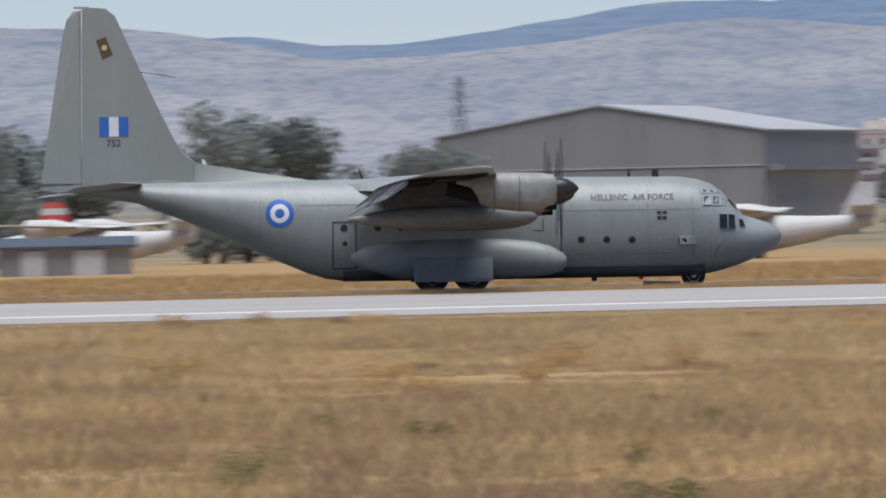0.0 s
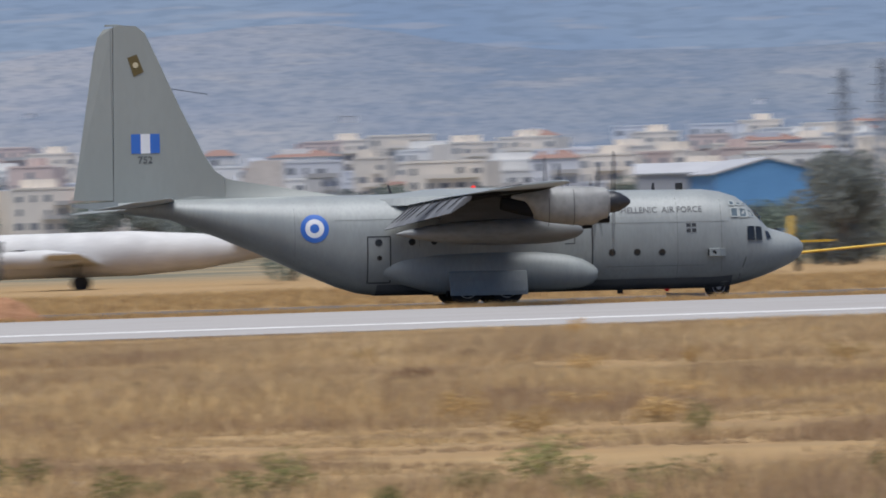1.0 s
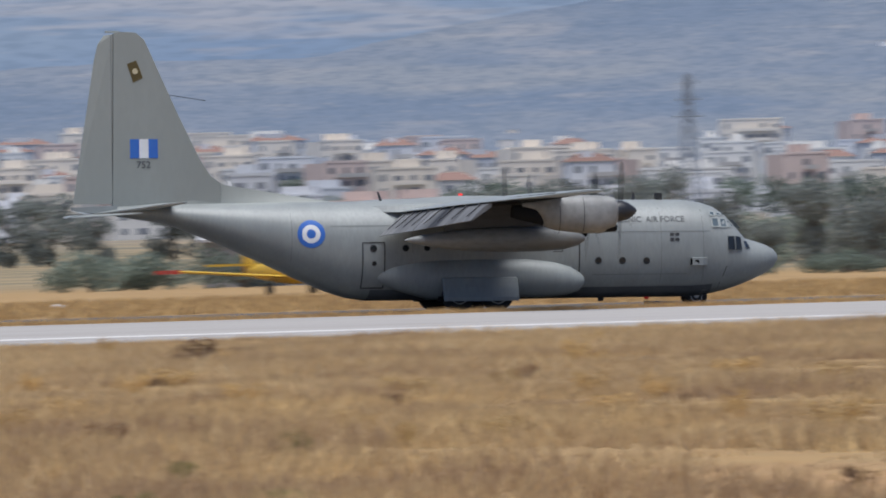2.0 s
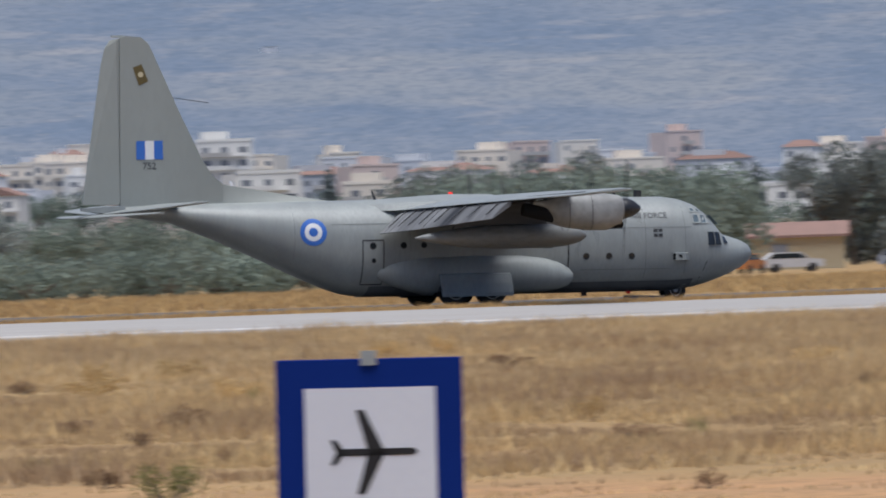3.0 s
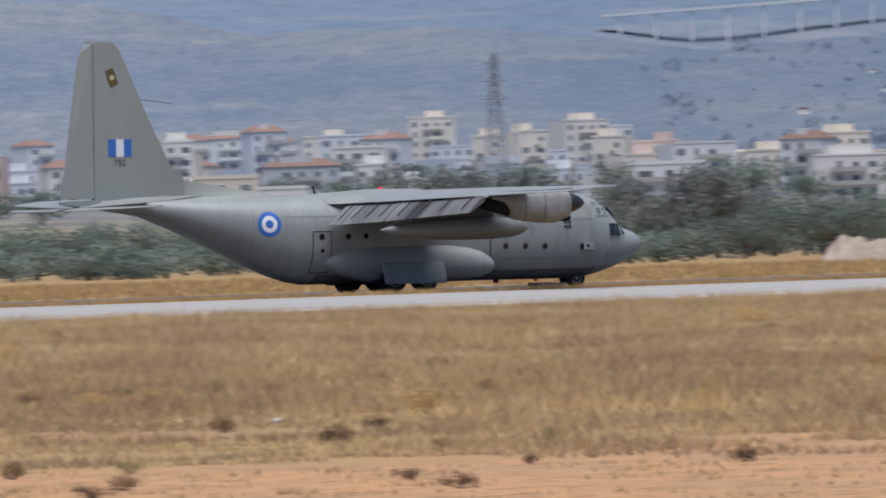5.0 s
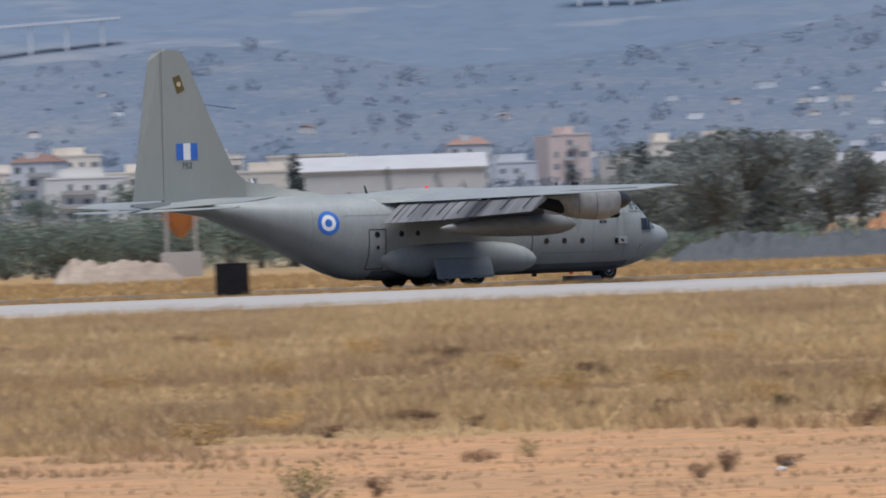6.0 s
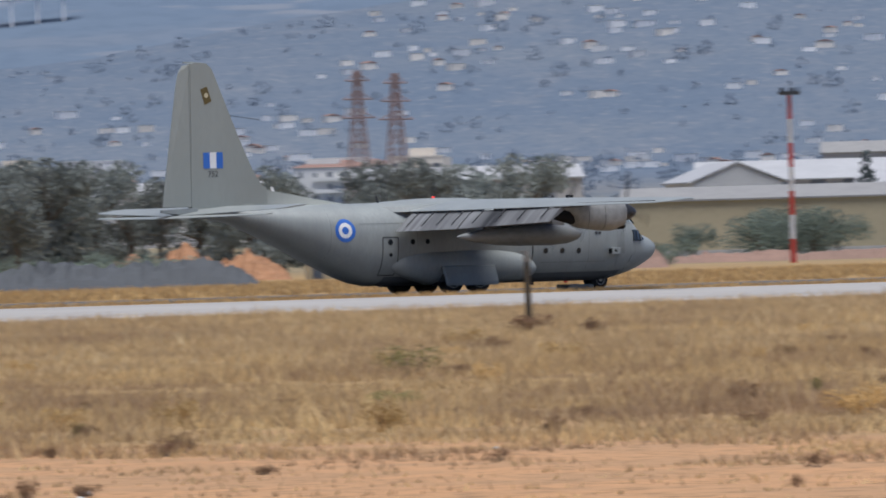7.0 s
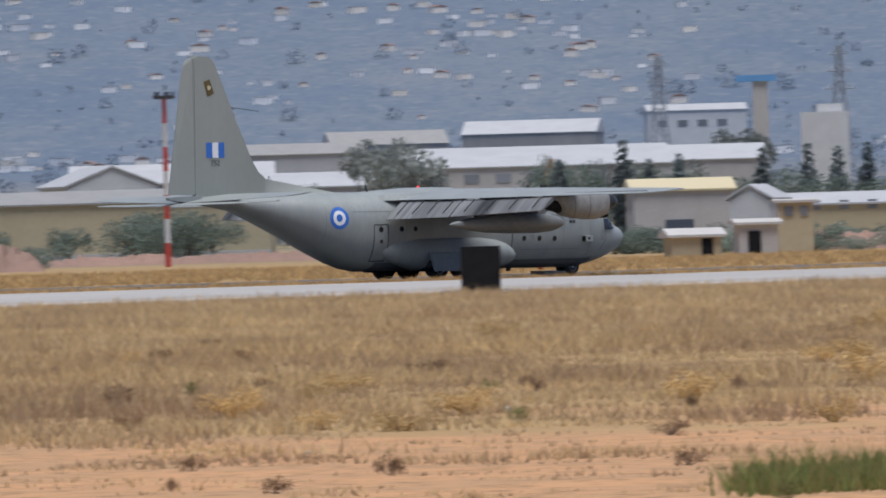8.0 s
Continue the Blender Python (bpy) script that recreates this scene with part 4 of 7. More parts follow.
# azimuths, distance, least and greatest height, number, kind, width
BELTS = [
    (-2.4, -0.5, 1000, 10, 13.5, 9, "g", 1.1), (-0.1, 0.55, 1000, 11, 15, 5, "g", 1.0), (0.9, 1.35, 1000, 9, 12.5, 3, "g", 1.0), (3.5, 4.5, 1350, 9, 12, 6, "g", 1.2), (5.2, 7.6, 1500, 8, 11, 12, "g", 1.2),
    (6.3, 7.5, 930, 4, 6, 10, "r", 1.0), (7.8, 9.3, 930, 4, 6.2, 11, "r", 1.1), (9.0, 9.2, 880, 8.5, 9.8, 3, "g", 0.9), (9.6, 12.4, 1700, 8, 12, 11, "g", 1.1), (11.0, 13.0, 930, 3.5, 5, 8, "s", 1.2),
    (12.8, 16.2, 900, 5, 9, 18, "g", 1.1), (16.0, 18.0, 700, 3.6, 4.6, 14, "s", 1.3), (18.2, 19.05, 900, 8.5, 11, 6, "g", 1.0), (18.4, 19.8, 690, 6.5, 8.4, 10, "r", 1.0), (19.2, 19.85, 930, 7, 8.8, 4, "r", 1.0),
    (20.25, 20.75, 930, 9, 11, 3, "g", 0.9), (21.2, 22.4, 710, 3.5, 4.4, 9, "s", 1.3), (21.95, 22.9, 930, 7, 9.3, 6, "g", 1.0), (23.3, 24.5, 1500, 9, 12, 7, "g", 1.1), (22.4, 24.0, 760, 3, 4, 8, "s", 1.3),
    (25.2, 25.75, 950, 7, 9.3, 4, "g", 1.1), (25.4, 26.1, 1100, 8, 9.6, 3, "r", 1.1), (26.0, 28.6, 1100, 4.5, 6.3, 16, "r", 1.2), (28.2, 28.7, 1100, 9, 10.5, 3, "g", 1.2), (28.6, 30.4, 950, 5, 9, 11, "g", 1.1),
    (29.9, 30.9, 900, 4, 5.5, 7, "r", 1.2), (31.2, 32.4, 1050, 6, 8, 7, "r", 1.1), (33.2, 34.5, 1020, 9, 12, 10, "g", 1.0), (32.3, 33.2, 850, 5, 7, 9, "r", 1.1), (32.9, 34.6, 860, 2.8, 4, 10, "s", 1.3),
    (33.2, 33.9, 1000, 8, 9.5, 5, "g", 1.1), (34.6, 35.15, 1100, 9.5, 12, 4, "g", 1.0), (35.4, 36.3, 1020, 9, 11.4, 7, "g", 1.0), (37.38, 37.75, 1120, 5.2, 6.0, 4, "r", 1.1), (39.55, 39.75, 1400, 9, 12, 2, "r", 0.8), (40.0, 40.15, 1400, 9, 12, 2, "r", 0.8), (40.45, 40.6, 1900, 14, 17, 2, "g", 0.9), (38.2, 38.5, 1500, 6, 9, 3, "r", 1.0), (38.85, 41.3, 1480, 4.5, 7.5, 14, "r", 1.2), (36.9, 38.2, 1450, 4, 6, 6, "r", 1.2), (40.0, 41.2, 990, 2.5, 4, 9, "s", 1.3), (39.0, 39.4, 2200, 7, 9, 3, "r", 1.2), (38.66, 38.86, 1000, 9, 12, 2, "g", 0.8),
    (3.5, 13.0, 2430, 6, 10, 28, "r", 1.3), (8.0, 13.0, 2850, 6, 9, 16, "r", 1.3), (13.0, 31.0, 2430, 7, 11.5, 46, "r", 1.3), (17.0, 31.0, 2800, 6, 10, 34, "g", 1.2),
    (13.0, 16.3, 1060, 4, 6.5, 14, "r", 1.3), (13.0, 16.4, 850, 2.2, 3.4, 14, "s", 1.5), (16.2, 18.6, 1000, 5.5, 8, 10, "r", 1.2), (19.6, 22.4, 1060, 4.5, 7.5, 13, "r", 1.3), (20.6, 22.6, 900, 5, 7.5, 8, "g", 1.2),
    (22.8, 25.4, 1020, 4.5, 7, 14, "r", 1.3), (24.6, 26.2, 860, 2.4, 3.6, 9, "s", 1.5), (25.6, 29.6, 880, 3.2, 4.8, 20, "s", 1.5), (29.2, 33.0, 1120, 4.5, 7, 15, "r", 1.3), (35.0, 38.6, 1150, 3, 5, 9, "r", 1.3),
    (38.9, 40.2, 1000, 3, 4, 11, "s", 1.3), (40.5, 42.0, 1300, 7, 9, 6, "r", 1.1), (40.1, 41.8, 930, 1.6, 2.6, 8, "s", 1.4), (41.4, 44.0, 1100, 7, 10, 10, "g", 1.1), (36.4, 37.1, 1010, 2.5, 3.5, 4, "s", 1.2),
]


def build_trees():
    rng = random.Random(21)
    pools = {"g": GUMS, "r": ROUNDS, "s": SHRUBS}
    for a0, a1, d, h0, h1, n, k, wide in BELTS:
        for i in range(n):
            az = a0 + (a1 - a0) * (i + rng.uniform(0.1, 0.9)) / n
            set_tree(pools[k], az, d + rng.uniform(-25, 45), rng.uniform(h0, h1), rng, wide * rng.uniform(0.85, 1.2))
    for az, d, h in ((33.35, 1000, 11.6), (33.5, 1010, 9.8), (39.92, 1300, 13.5), (39.6, 1300, 11.2), (40.05, 1310, 11), (40.2, 1290, 11.5), (40.62, 1300, 12.0), (40.85, 1310, 12.5), (41.0, 1300, 12.0), (41.15, 1290, 12.3), (38.0, 1300, 13.0), (31.6, 1100, 12.4), (33.0, 1150, 10), (36.2, 1200, 12.5), (36.35, 1210, 13), (17.85, 1400, 13.5), (22.3, 1400, 12.5), (20.0, 1500, 13)):
        set_tree(CYPRESS, az, d, h, rng)


build_trees()


# ---- buildings ----
WALLS = [mat("plaster_" + n, c, 0.85, 0, tuple(v * 0.88 for v in c), 0.25, 0.5, 0.1, 4, random=0.08) for n, c in (("white", (0.76, 0.74, 0.70)), ("cream", (0.76, 0.69, 0.60)), ("salmon", (0.64, 0.52, 0.47)), ("grey", (0.58, 0.59, 0.61)), ("pale", (0.70, 0.70, 0.71)))]
# window colour lifted to low contrast, haze over the town put into it
WINDOW = mat("haze_paled_glass", (0.19, 0.20, 0.22), 0.15, 0, random=0.3)
SLAB = mat("concrete_slab", (0.48, 0.46, 0.44), 0.85, 0, (0.38, 0.36, 0.34), 0.4, 0.5)
TILE = mat("red_clay_tiles", (0.25, 0.16, 0.135), 0.85, 0, (0.21, 0.14, 0.12), 0.8, 0.6, 0.4, 6, random=0.15)


def window_shape():
    bm = bmesh.new()
    box(bm, -0.5, 0.5, -0.06, 0.02, -0.5, 0.5)
    me = bpy.data.meshes.new("window")
    bm.to_mesh(me)
    bm.free()
    me.materials.append(WINDOW)
    return me


window_mesh = window_shape()


def apartment(w, d, floors, wall, tiled, rng, label):
    b = thing("apartment_building", pose(0, -60, -40), label, "building", "houses of the town")
    h = floors * 3.0 + 0.6
    bm = bmesh.new()
    box(bm, -w / 2, w / 2, 0, d, -3, h)
    if rng.random() < 0.6:
        box(bm, -w / 2 + w * 0.15, w / 2 - w * rng.uniform(0.2, 0.5), d * 0.2, d * 0.9, h, h + 2.4)
    part("wall", bm, wall, b)
    bm = bmesh.new()
    if tiled:
        prism(bm, [(-w / 2 - 0.4, h), (w / 2 + 0.4, h), (0, h + 1.8)], -0.4, d + 0.4)
        part("roof", bm, TILE, b, "red tiled roof")
    else:
        box(bm, -w / 2 - 0.15, w / 2 + 0.15, -0.15, 0.1, h, h + 0.7)
        part("parapet", bm, wall, b)
    cols = max(2, int(w / 4.0))
    for f in range(floors):
        for c in range(cols):
            x = -w / 2 + (c + 0.5) * w / cols
            shared("window", window_mesh, b, Matrix.Translation((x, 0, f * 3.0 + 1.7)) @ Matrix.Diagonal((w / cols * rng.choice((0.35, 0.45, 0.6)), 1, 1.3, 1)))
        if rng.random() < 0.7:
            bm = bmesh.new()
            box(bm, -w / 2 + 0.3, w / 2 * rng.uniform(0.2, 1), -1.3, 0, f * 3.0 + 0.1, f * 3.0 + 0.28)
            box(bm, -w / 2 + 0.3, w / 2 * 0.2, -1.3, -1.22, f * 3.0 + 0.28, f * 3.0 + 1.1)
            part("balcony", bm, SLAB if rng.random() < 0.4 else wall, b)
    return b


def far_block(w, d, floors, wall, tiled, rng, label):
    """A block of the far quarters: its windows are too small to pick apart."""
    b = thing("apartment_building", pose(0, -60, -40), label, "building", "houses of the town")
    h = floors * 3.0 + 0.5
    bm = bmesh.new()
    box(bm, -w / 2, w / 2, 0, d, -4, h)
    if rng.random() < 0.5:
        box(bm, -w * rng.uniform(0.1, 0.4), w * rng.uniform(0.0, 0.3), d * 0.2, d * 0.8, h, h + 2.3)
    part("wall", bm, wall, b)
    bm = bmesh.new()
    if tiled:
        rings(bm, [[(-w / 2 - 0.4, -0.4, h), (w / 2 + 0.4, -0.4, h), (w / 2 + 0.4, d + 0.4, h), (-w / 2 - 0.4, d + 0.4, h)], [(-w / 4, d * 0.45, h + 1.8), (w / 4, d * 0.45, h + 1.8), (w / 4, d * 0.55, h + 1.8), (-w / 4, d * 0.55, h + 1.8)]])
        part("roof", bm, TILE, b, "red tiled roof")
    else:
        box(bm, -w / 2 - 0.15, w / 2 + 0.15, -0.15, 0.1, h, h + 0.5)
        part("parapet", bm, wall, b)
    bm = bmesh.new()
    for f in range(floors):
        n = max(2, int(w / 3.2))
        for c in range(n):
            if rng.random() < 0.85:
                x, ww = -w / 2 + (c + 0.5) * w / n, rng.choice((0.5, 0.7, 1.0))
                box(bm, x - ww, x + ww, -0.06, 0.02, f * 3 + 0.9, f * 3 + rng.choice((2.1, 2.4)))
    tagged(part("glazing", bm, WINDOW, b), kind="stuff")
    bm = bmesh.new()
    for f in range(1, floors):
        x0, x1 = sorted((rng.uniform(-0.5, 0.1) * w, rng.uniform(0.1, 0.5) * w))
        box(bm, x0, x1, -1.3, 0, f * 3.0 + 0.05, f * 3.0 + 0.25)
        box(bm, x0, x1, -1.3, -1.2, f * 3.0 + 0.25, f * 3.0 + 1.0)
    if floors > 1:
        tagged(part("balcony_tier", bm, SLAB if rng.random() < 0.4 else wall, b), kind="stuff")
    return b


def joined(name, places, label, category):
    """Copies of things, given as (thing, pose), gathered into one body of stuff."""
    vs, fs, slots, which, base = [], [], [], [], 0
    for src, m in places:
        for o in src.children:
            me = o.data
            mm = me.materials[0]
            if mm not in slots:
                slots.append(mm)
            vs += [tuple(m @ v.co) for v in me.vertices]
            fs += [tuple(base + i for i in p.vertices) for p in me.polygons]
            which += [slots.index(mm)] * len(me.polygons)
            base += len(me.vertices)
    me = bpy.data.meshes.new(name)
    me.from_pydata(vs, [], fs)
    for mm in slots:
        me.materials.append(mm)
    me.polygons.foreach_set("material_index", which)
    tagged(new(name, me), label, category, kind="stuff")


def build_town():
    rng = random.Random(5)
    words_for = ["white plastered apartment block with many windows", "cream plastered apartment block with balconies", "salmon plastered apartment house", "grey plastered apartment block", "pale plastered apartment block with balconies"]
    near, far, rest = [], [], []
    for k in range(9):
        i = (0, 1, 4, 0, 2, 1, 4, 3, 0)[k]
        near.append(apartment(rng.uniform(8, 15), rng.uniform(8, 12), rng.choice((2, 3, 3, 4)), WALLS[i], k == 3, rng, words_for[i] + (" under a tiled roof" if k == 3 else "")))
    for k in range(24):
        i = (0, 1, 4, 0, 2, 1, 4, 3, 1, 4, 0, 1)[k % 12]
        tiled = k % 5 == 2
        far.append(far_block(rng.uniform(7, 19), rng.uniform(8, 12), rng.choice((1, 2, 3, 3, 4)), WALLS[i], tiled, rng, words_for[i] + (" under a tiled roof" if tiled else "")))
    seen = set()
    # bearings, number, distances, which stock
    zones = [(2.4, 3.4, 10, 2500, 3000, far), (3.4, 8.0, 84, 2450, 3450, far), (8.0, 13.0, 150, 2450, 3650, far), (13.0, 17.2, 84, 2450, 3500, far), (17.2, 21.0, 30, 2500, 3300, far), (21.0, 23.3, 18, 2600, 3400, far), (23.3, 26.0, 26, 2600, 3500, far),
             (26.0, 29.4, 40, 2550, 3450, far), (29.4, 31.4, 14, 2450, 2800, far), (31.4, 36.0, 16, 2450, 2900, far), (8.0, 13.0, 12, 2200, 2400, near), (13.0, 21.0, 8, 2200, 2400, near), (21.0, 30.0, 7, 2200, 2400, near)]
    for a0, a1, n, d0, d1, pool in zones:
        for i in range(n):
            az = a0 + (a1 - a0) * (i + rng.uniform(0, 1)) / n
            b = rng.choice(pool)
            d = rng.uniform(d0, d1)
            m = placed(az, d, rng.uniform(-28, 28))
            if d > 2780 and b.name in seen:
                rest.append((b, m))
            elif b.name not in seen:
                seen.add(b.name)
                b.matrix_basis = m
            else:
                copy_thing(b, m)
    joined("far_quarter", rest, "crowded pale houses of the town's far quarters", "houses")
    for b in near + far:
        if b.name not in seen:
            b.matrix_basis = placed(rng.uniform(9, 12), 2300)
    # single tall blocks that stand out
    for az, d, w, fl, i in ((17.33, 2600, 13, 6, 0), (24.77, 2750, 23, 5, 0), (25.4, 2800, 12, 5, 1), (21.87, 2600, 14, 4, 0), (22.45, 2700, 17, 5, 1), (28.05, 2700, 12, 4, 0), (27.15, 2700, 7, 5, 0), (25.7, 2650, 11, 5, 1), (4.55, 2450, 17, 4, 1), (9.6, 2600, 16, 4, 1), (11.3, 2650, 13, 4, 4)):
        apartment(w, 10, fl, WALLS[i], False, rng, words_for[i]).matrix_basis = placed(az, d, rng.uniform(-12, 12))
    # white office block
    apartment(20, 8, 2, WALLS[4], False, rng, words_for[4]).matrix_basis = placed(20.0, 2400, 6)


build_town()


def small_house(wall, label, tiled):
    b = thing("house", pose(0, -60, -40), label, "house", "houses on the hillside")
    bm = bmesh.new()
    box(bm, -5, 5, 0, 8, -3, 5.2)
    part("wall", bm, wall, b)
    bm = bmesh.new()
    if tiled:
        prism(bm, [(-5.4, 5.2), (5.4, 5.2), (0, 7.0)], -0.4, 8.4)
        part("roof", bm, TILE, b, "red tiled roof")
    else:
        box(bm, -5.2, 5.2, -0.2, 8.2, 5.2, 5.6)
        part("roof", bm, SLAB, b)
    return b


def build_hill_houses():
    rng = random.Random(9)
    dull = [mat("weathered_plaster_" + n, c, 0.85, 0, tuple(v * 0.8 for v in c), 0.3, 0.5, random=0.15) for n, c in (("white", (0.84, 0.82, 0.80)), ("cream", (0.80, 0.73, 0.65)), ("grey", (0.68, 0.68, 0.69)))]
    stock = [small_house(dull[(0, 1, 0, 0, 2)[i]], l, k) for i, l, k in ((0, "small white house on the hillside", False), (0, "small white house on the hillside", False), (1, "small cream house on the hillside", False), (4, "small pale house on the hillside", False), (1, "small cream house with a tiled roof", True))]
    first, rest = set(), []
    clusters = [(rng.uniform(34.6, 42.2), rng.uniform(3400, 4060)) for _ in range(18)]
    for a0, a1, n, d0, d1 in ((30.0, 34.5, 30, 3300, 3950), (34.0, 42.5, 190, 3250, 4120), (36.0, 42.5, 170, 3500, 3950), (4.0, 28.0, 14, 3650, 3900)):
        for i in range(n):
            b = rng.choice(stock)
            if n > 100:
                ca, cd = rng.choice(clusters)
                az, d = rng.gauss(ca, 0.35), min(4120.0, max(3250.0, rng.gauss(cd, 80)))
            else:
                az, d = rng.uniform(a0, a1), rng.uniform(d0, d1)
            m = placed(az, d, rng.uniform(-40, 40), size=rng.uniform(0.22, 0.5)) @ Matrix.Diagonal((rng.uniform(0.8, 1.4), 1, 0.9, 1))
            if b.name not in first:
                first.add(b.name)
                b.matrix_basis = m
            elif i % 3:
                copy_thing(b, Matrix()).matrix_basis = m
            else:
                rest.append((b, m))
    joined("hillside_suburb", rest, "scattered pale houses over the hillside", "houses")
    # dark trees among them, as one body, haze tint in their leaf colour
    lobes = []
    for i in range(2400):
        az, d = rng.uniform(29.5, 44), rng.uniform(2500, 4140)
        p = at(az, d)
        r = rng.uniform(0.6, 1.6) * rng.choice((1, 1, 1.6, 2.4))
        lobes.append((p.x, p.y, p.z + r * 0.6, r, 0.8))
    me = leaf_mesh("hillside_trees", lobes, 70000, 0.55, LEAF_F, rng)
    tagged(new("hillside_trees", me), "scattered dark trees and scrub, hazed blue-grey in colour", "trees", kind="stuff")


build_hill_houses()

STEEL = mat("grey_sheet_metal", (0.30, 0.29, 0.28), 0.6, 0.1, (0.24, 0.235, 0.23), 0.15, 0.6, 0.2, 3, stretch=(4, 4, 0.3))
STEEL_L = mat("pale_sheet_roof", (0.44, 0.44, 0.45), 0.6, 0.1, (0.36, 0.36, 0.37), 0.2, 0.5)
BEIGE = mat("beige_plaster", (0.48, 0.41, 0.28), 0.85, 0, (0.40, 0.34, 0.23), 0.2, 0.5, 0.1, 3)
TEAL = mat("teal_door_paint", (0.12, 0.30, 0.30), 0.6, 0, (0.16, 0.34, 0.33), 0.4, 0.5)
BLUEWALL = mat("blue_sheet_wall", (0.13, 0.32, 0.58), 0.55, 0, (0.10, 0.26, 0.50), 0.3, 0.5)
WHITEWALL = mat("white_wash", (0.58, 0.58, 0.58), 0.8, 0, (0.47, 0.47, 0.47), 0.3, 0.5)
DARKWALL = mat("dark_shed_wall", (0.07, 0.09, 0.12), 0.7, 0, (0.05, 0.06, 0.08), 0.4, 0.5)
YELLOW = mat("yellow_paint", (0.62, 0.40, 0.04), 0.5, 0, (0.52, 0.33, 0.04), 1, 0.5)
ORANGE = mat("orange_paint", (0.52, 0.20, 0.06), 0.6, 0, (0.40, 0.17, 0.06), 0.6, 0.6)
RED = mat("red_paint", (0.45, 0.05, 0.035), 0.6, 0, (0.38, 0.06, 0.04), 1, 0.5)
# pylon steels paled to sink into the distance, haze held in their colour
RUST = mat("rusty_lattice_steel", (0.30, 0.21, 0.20), 0.8, 0, (0.25, 0.20, 0.20), 0.3, 0.6)
GALV = mat("grey_lattice_steel", (0.29, 0.32, 0.37), 0.7, 0, (0.25, 0.28, 0.32), 0.3, 0.6)
WORN = mat("faded_white_aircraft_paint", (0.58, 0.57, 0.55), 0.75, 0, (0.40, 0.39, 0.385), 0.5, 0.6)
EARTH = mat("red_brown_earth", (0.34, 0.17, 0.09), 0.95, 0, (0.19, 0.095, 0.05), 1.2, 0.8, 0.9, 4, third=(0.45, 0.27, 0.17), random=0.1)
PINKEARTH = mat("pinkish_earth_bank", (0.29, 0.185, 0.145), 0.95, 0, (0.22, 0.15, 0.12), 0.15, 0.7, 0.5, 2)
GRAVEL = mat("dark_grey_gravel", (0.095, 0.10, 0.108), 0.95, 0, (0.09, 0.095, 0.10), 0.4, 0.6, 0.5, 3)
RUBBLE = mat("pale_rubble", (0.38, 0.31, 0.25), 0.95, 0, (0.26, 0.21, 0.17), 0.4, 0.7, 0.6, 3)


def shed(name, w, d, eave, peak, wall, roof, m, label, cat, extra=()):
    """A gabled hall, its gable towards local -y; extra rows are doors and windows (name, x0, x1, z0, z1, material) on the gable."""
    b = thing(name, m, label, cat)
    bm = bmesh.new()
    prism(bm, [(-w / 2, -1), (w / 2, -1), (w / 2, eave), (0, peak), (-w / 2, eave)], 0, d)
    part("wall", bm, wall, b)
    for s in (-1, 1):
        bm = bmesh.new()
        prism(bm, [(0, peak + 0.02), (s * (w / 2 + 0.5), eave - 0.04), (s * (w / 2 + 0.5), eave + 0.2), (0, peak + 0.28)], -0.3, d + 0.3)
        part("roof", bm, roof, b)
    for nm, x0, x1, z0, z1, mm in extra:
        bm = bmesh.new()
        box(bm, x0, x1, -0.12, 0.05, z0, z1)
        part(nm, bm, mm, b)
    return b


def hall(name, w, d, h, wall, roof, m, label, cat, extra=(), pitch=1.5):
    """A long hall seen along its eaves."""
    b = thing(name, m, label, cat)
    bm = bmesh.new()
    box(bm, -w / 2, w / 2, 0, d, -1, h)
    part("wall", bm, wall, b)
    bm = bmesh.new()
    rings(bm, [[(x, -0.4, h), (x, d / 2, h + pitch), (x, d + 0.4, h), (x, d + 0.4, h - 0.2), (x, -0.4, h - 0.2)] for x in (-w / 2 - 0.4, w / 2 + 0.4)])
    part("roof", bm, roof, b)
    for nm, x0, x1, z0, z1, mm in extra:
        bm = bmesh.new()
        box(bm, x0, x1, -0.12, 0.05, z0, z1)
        part(nm, bm, mm, b)
    return b


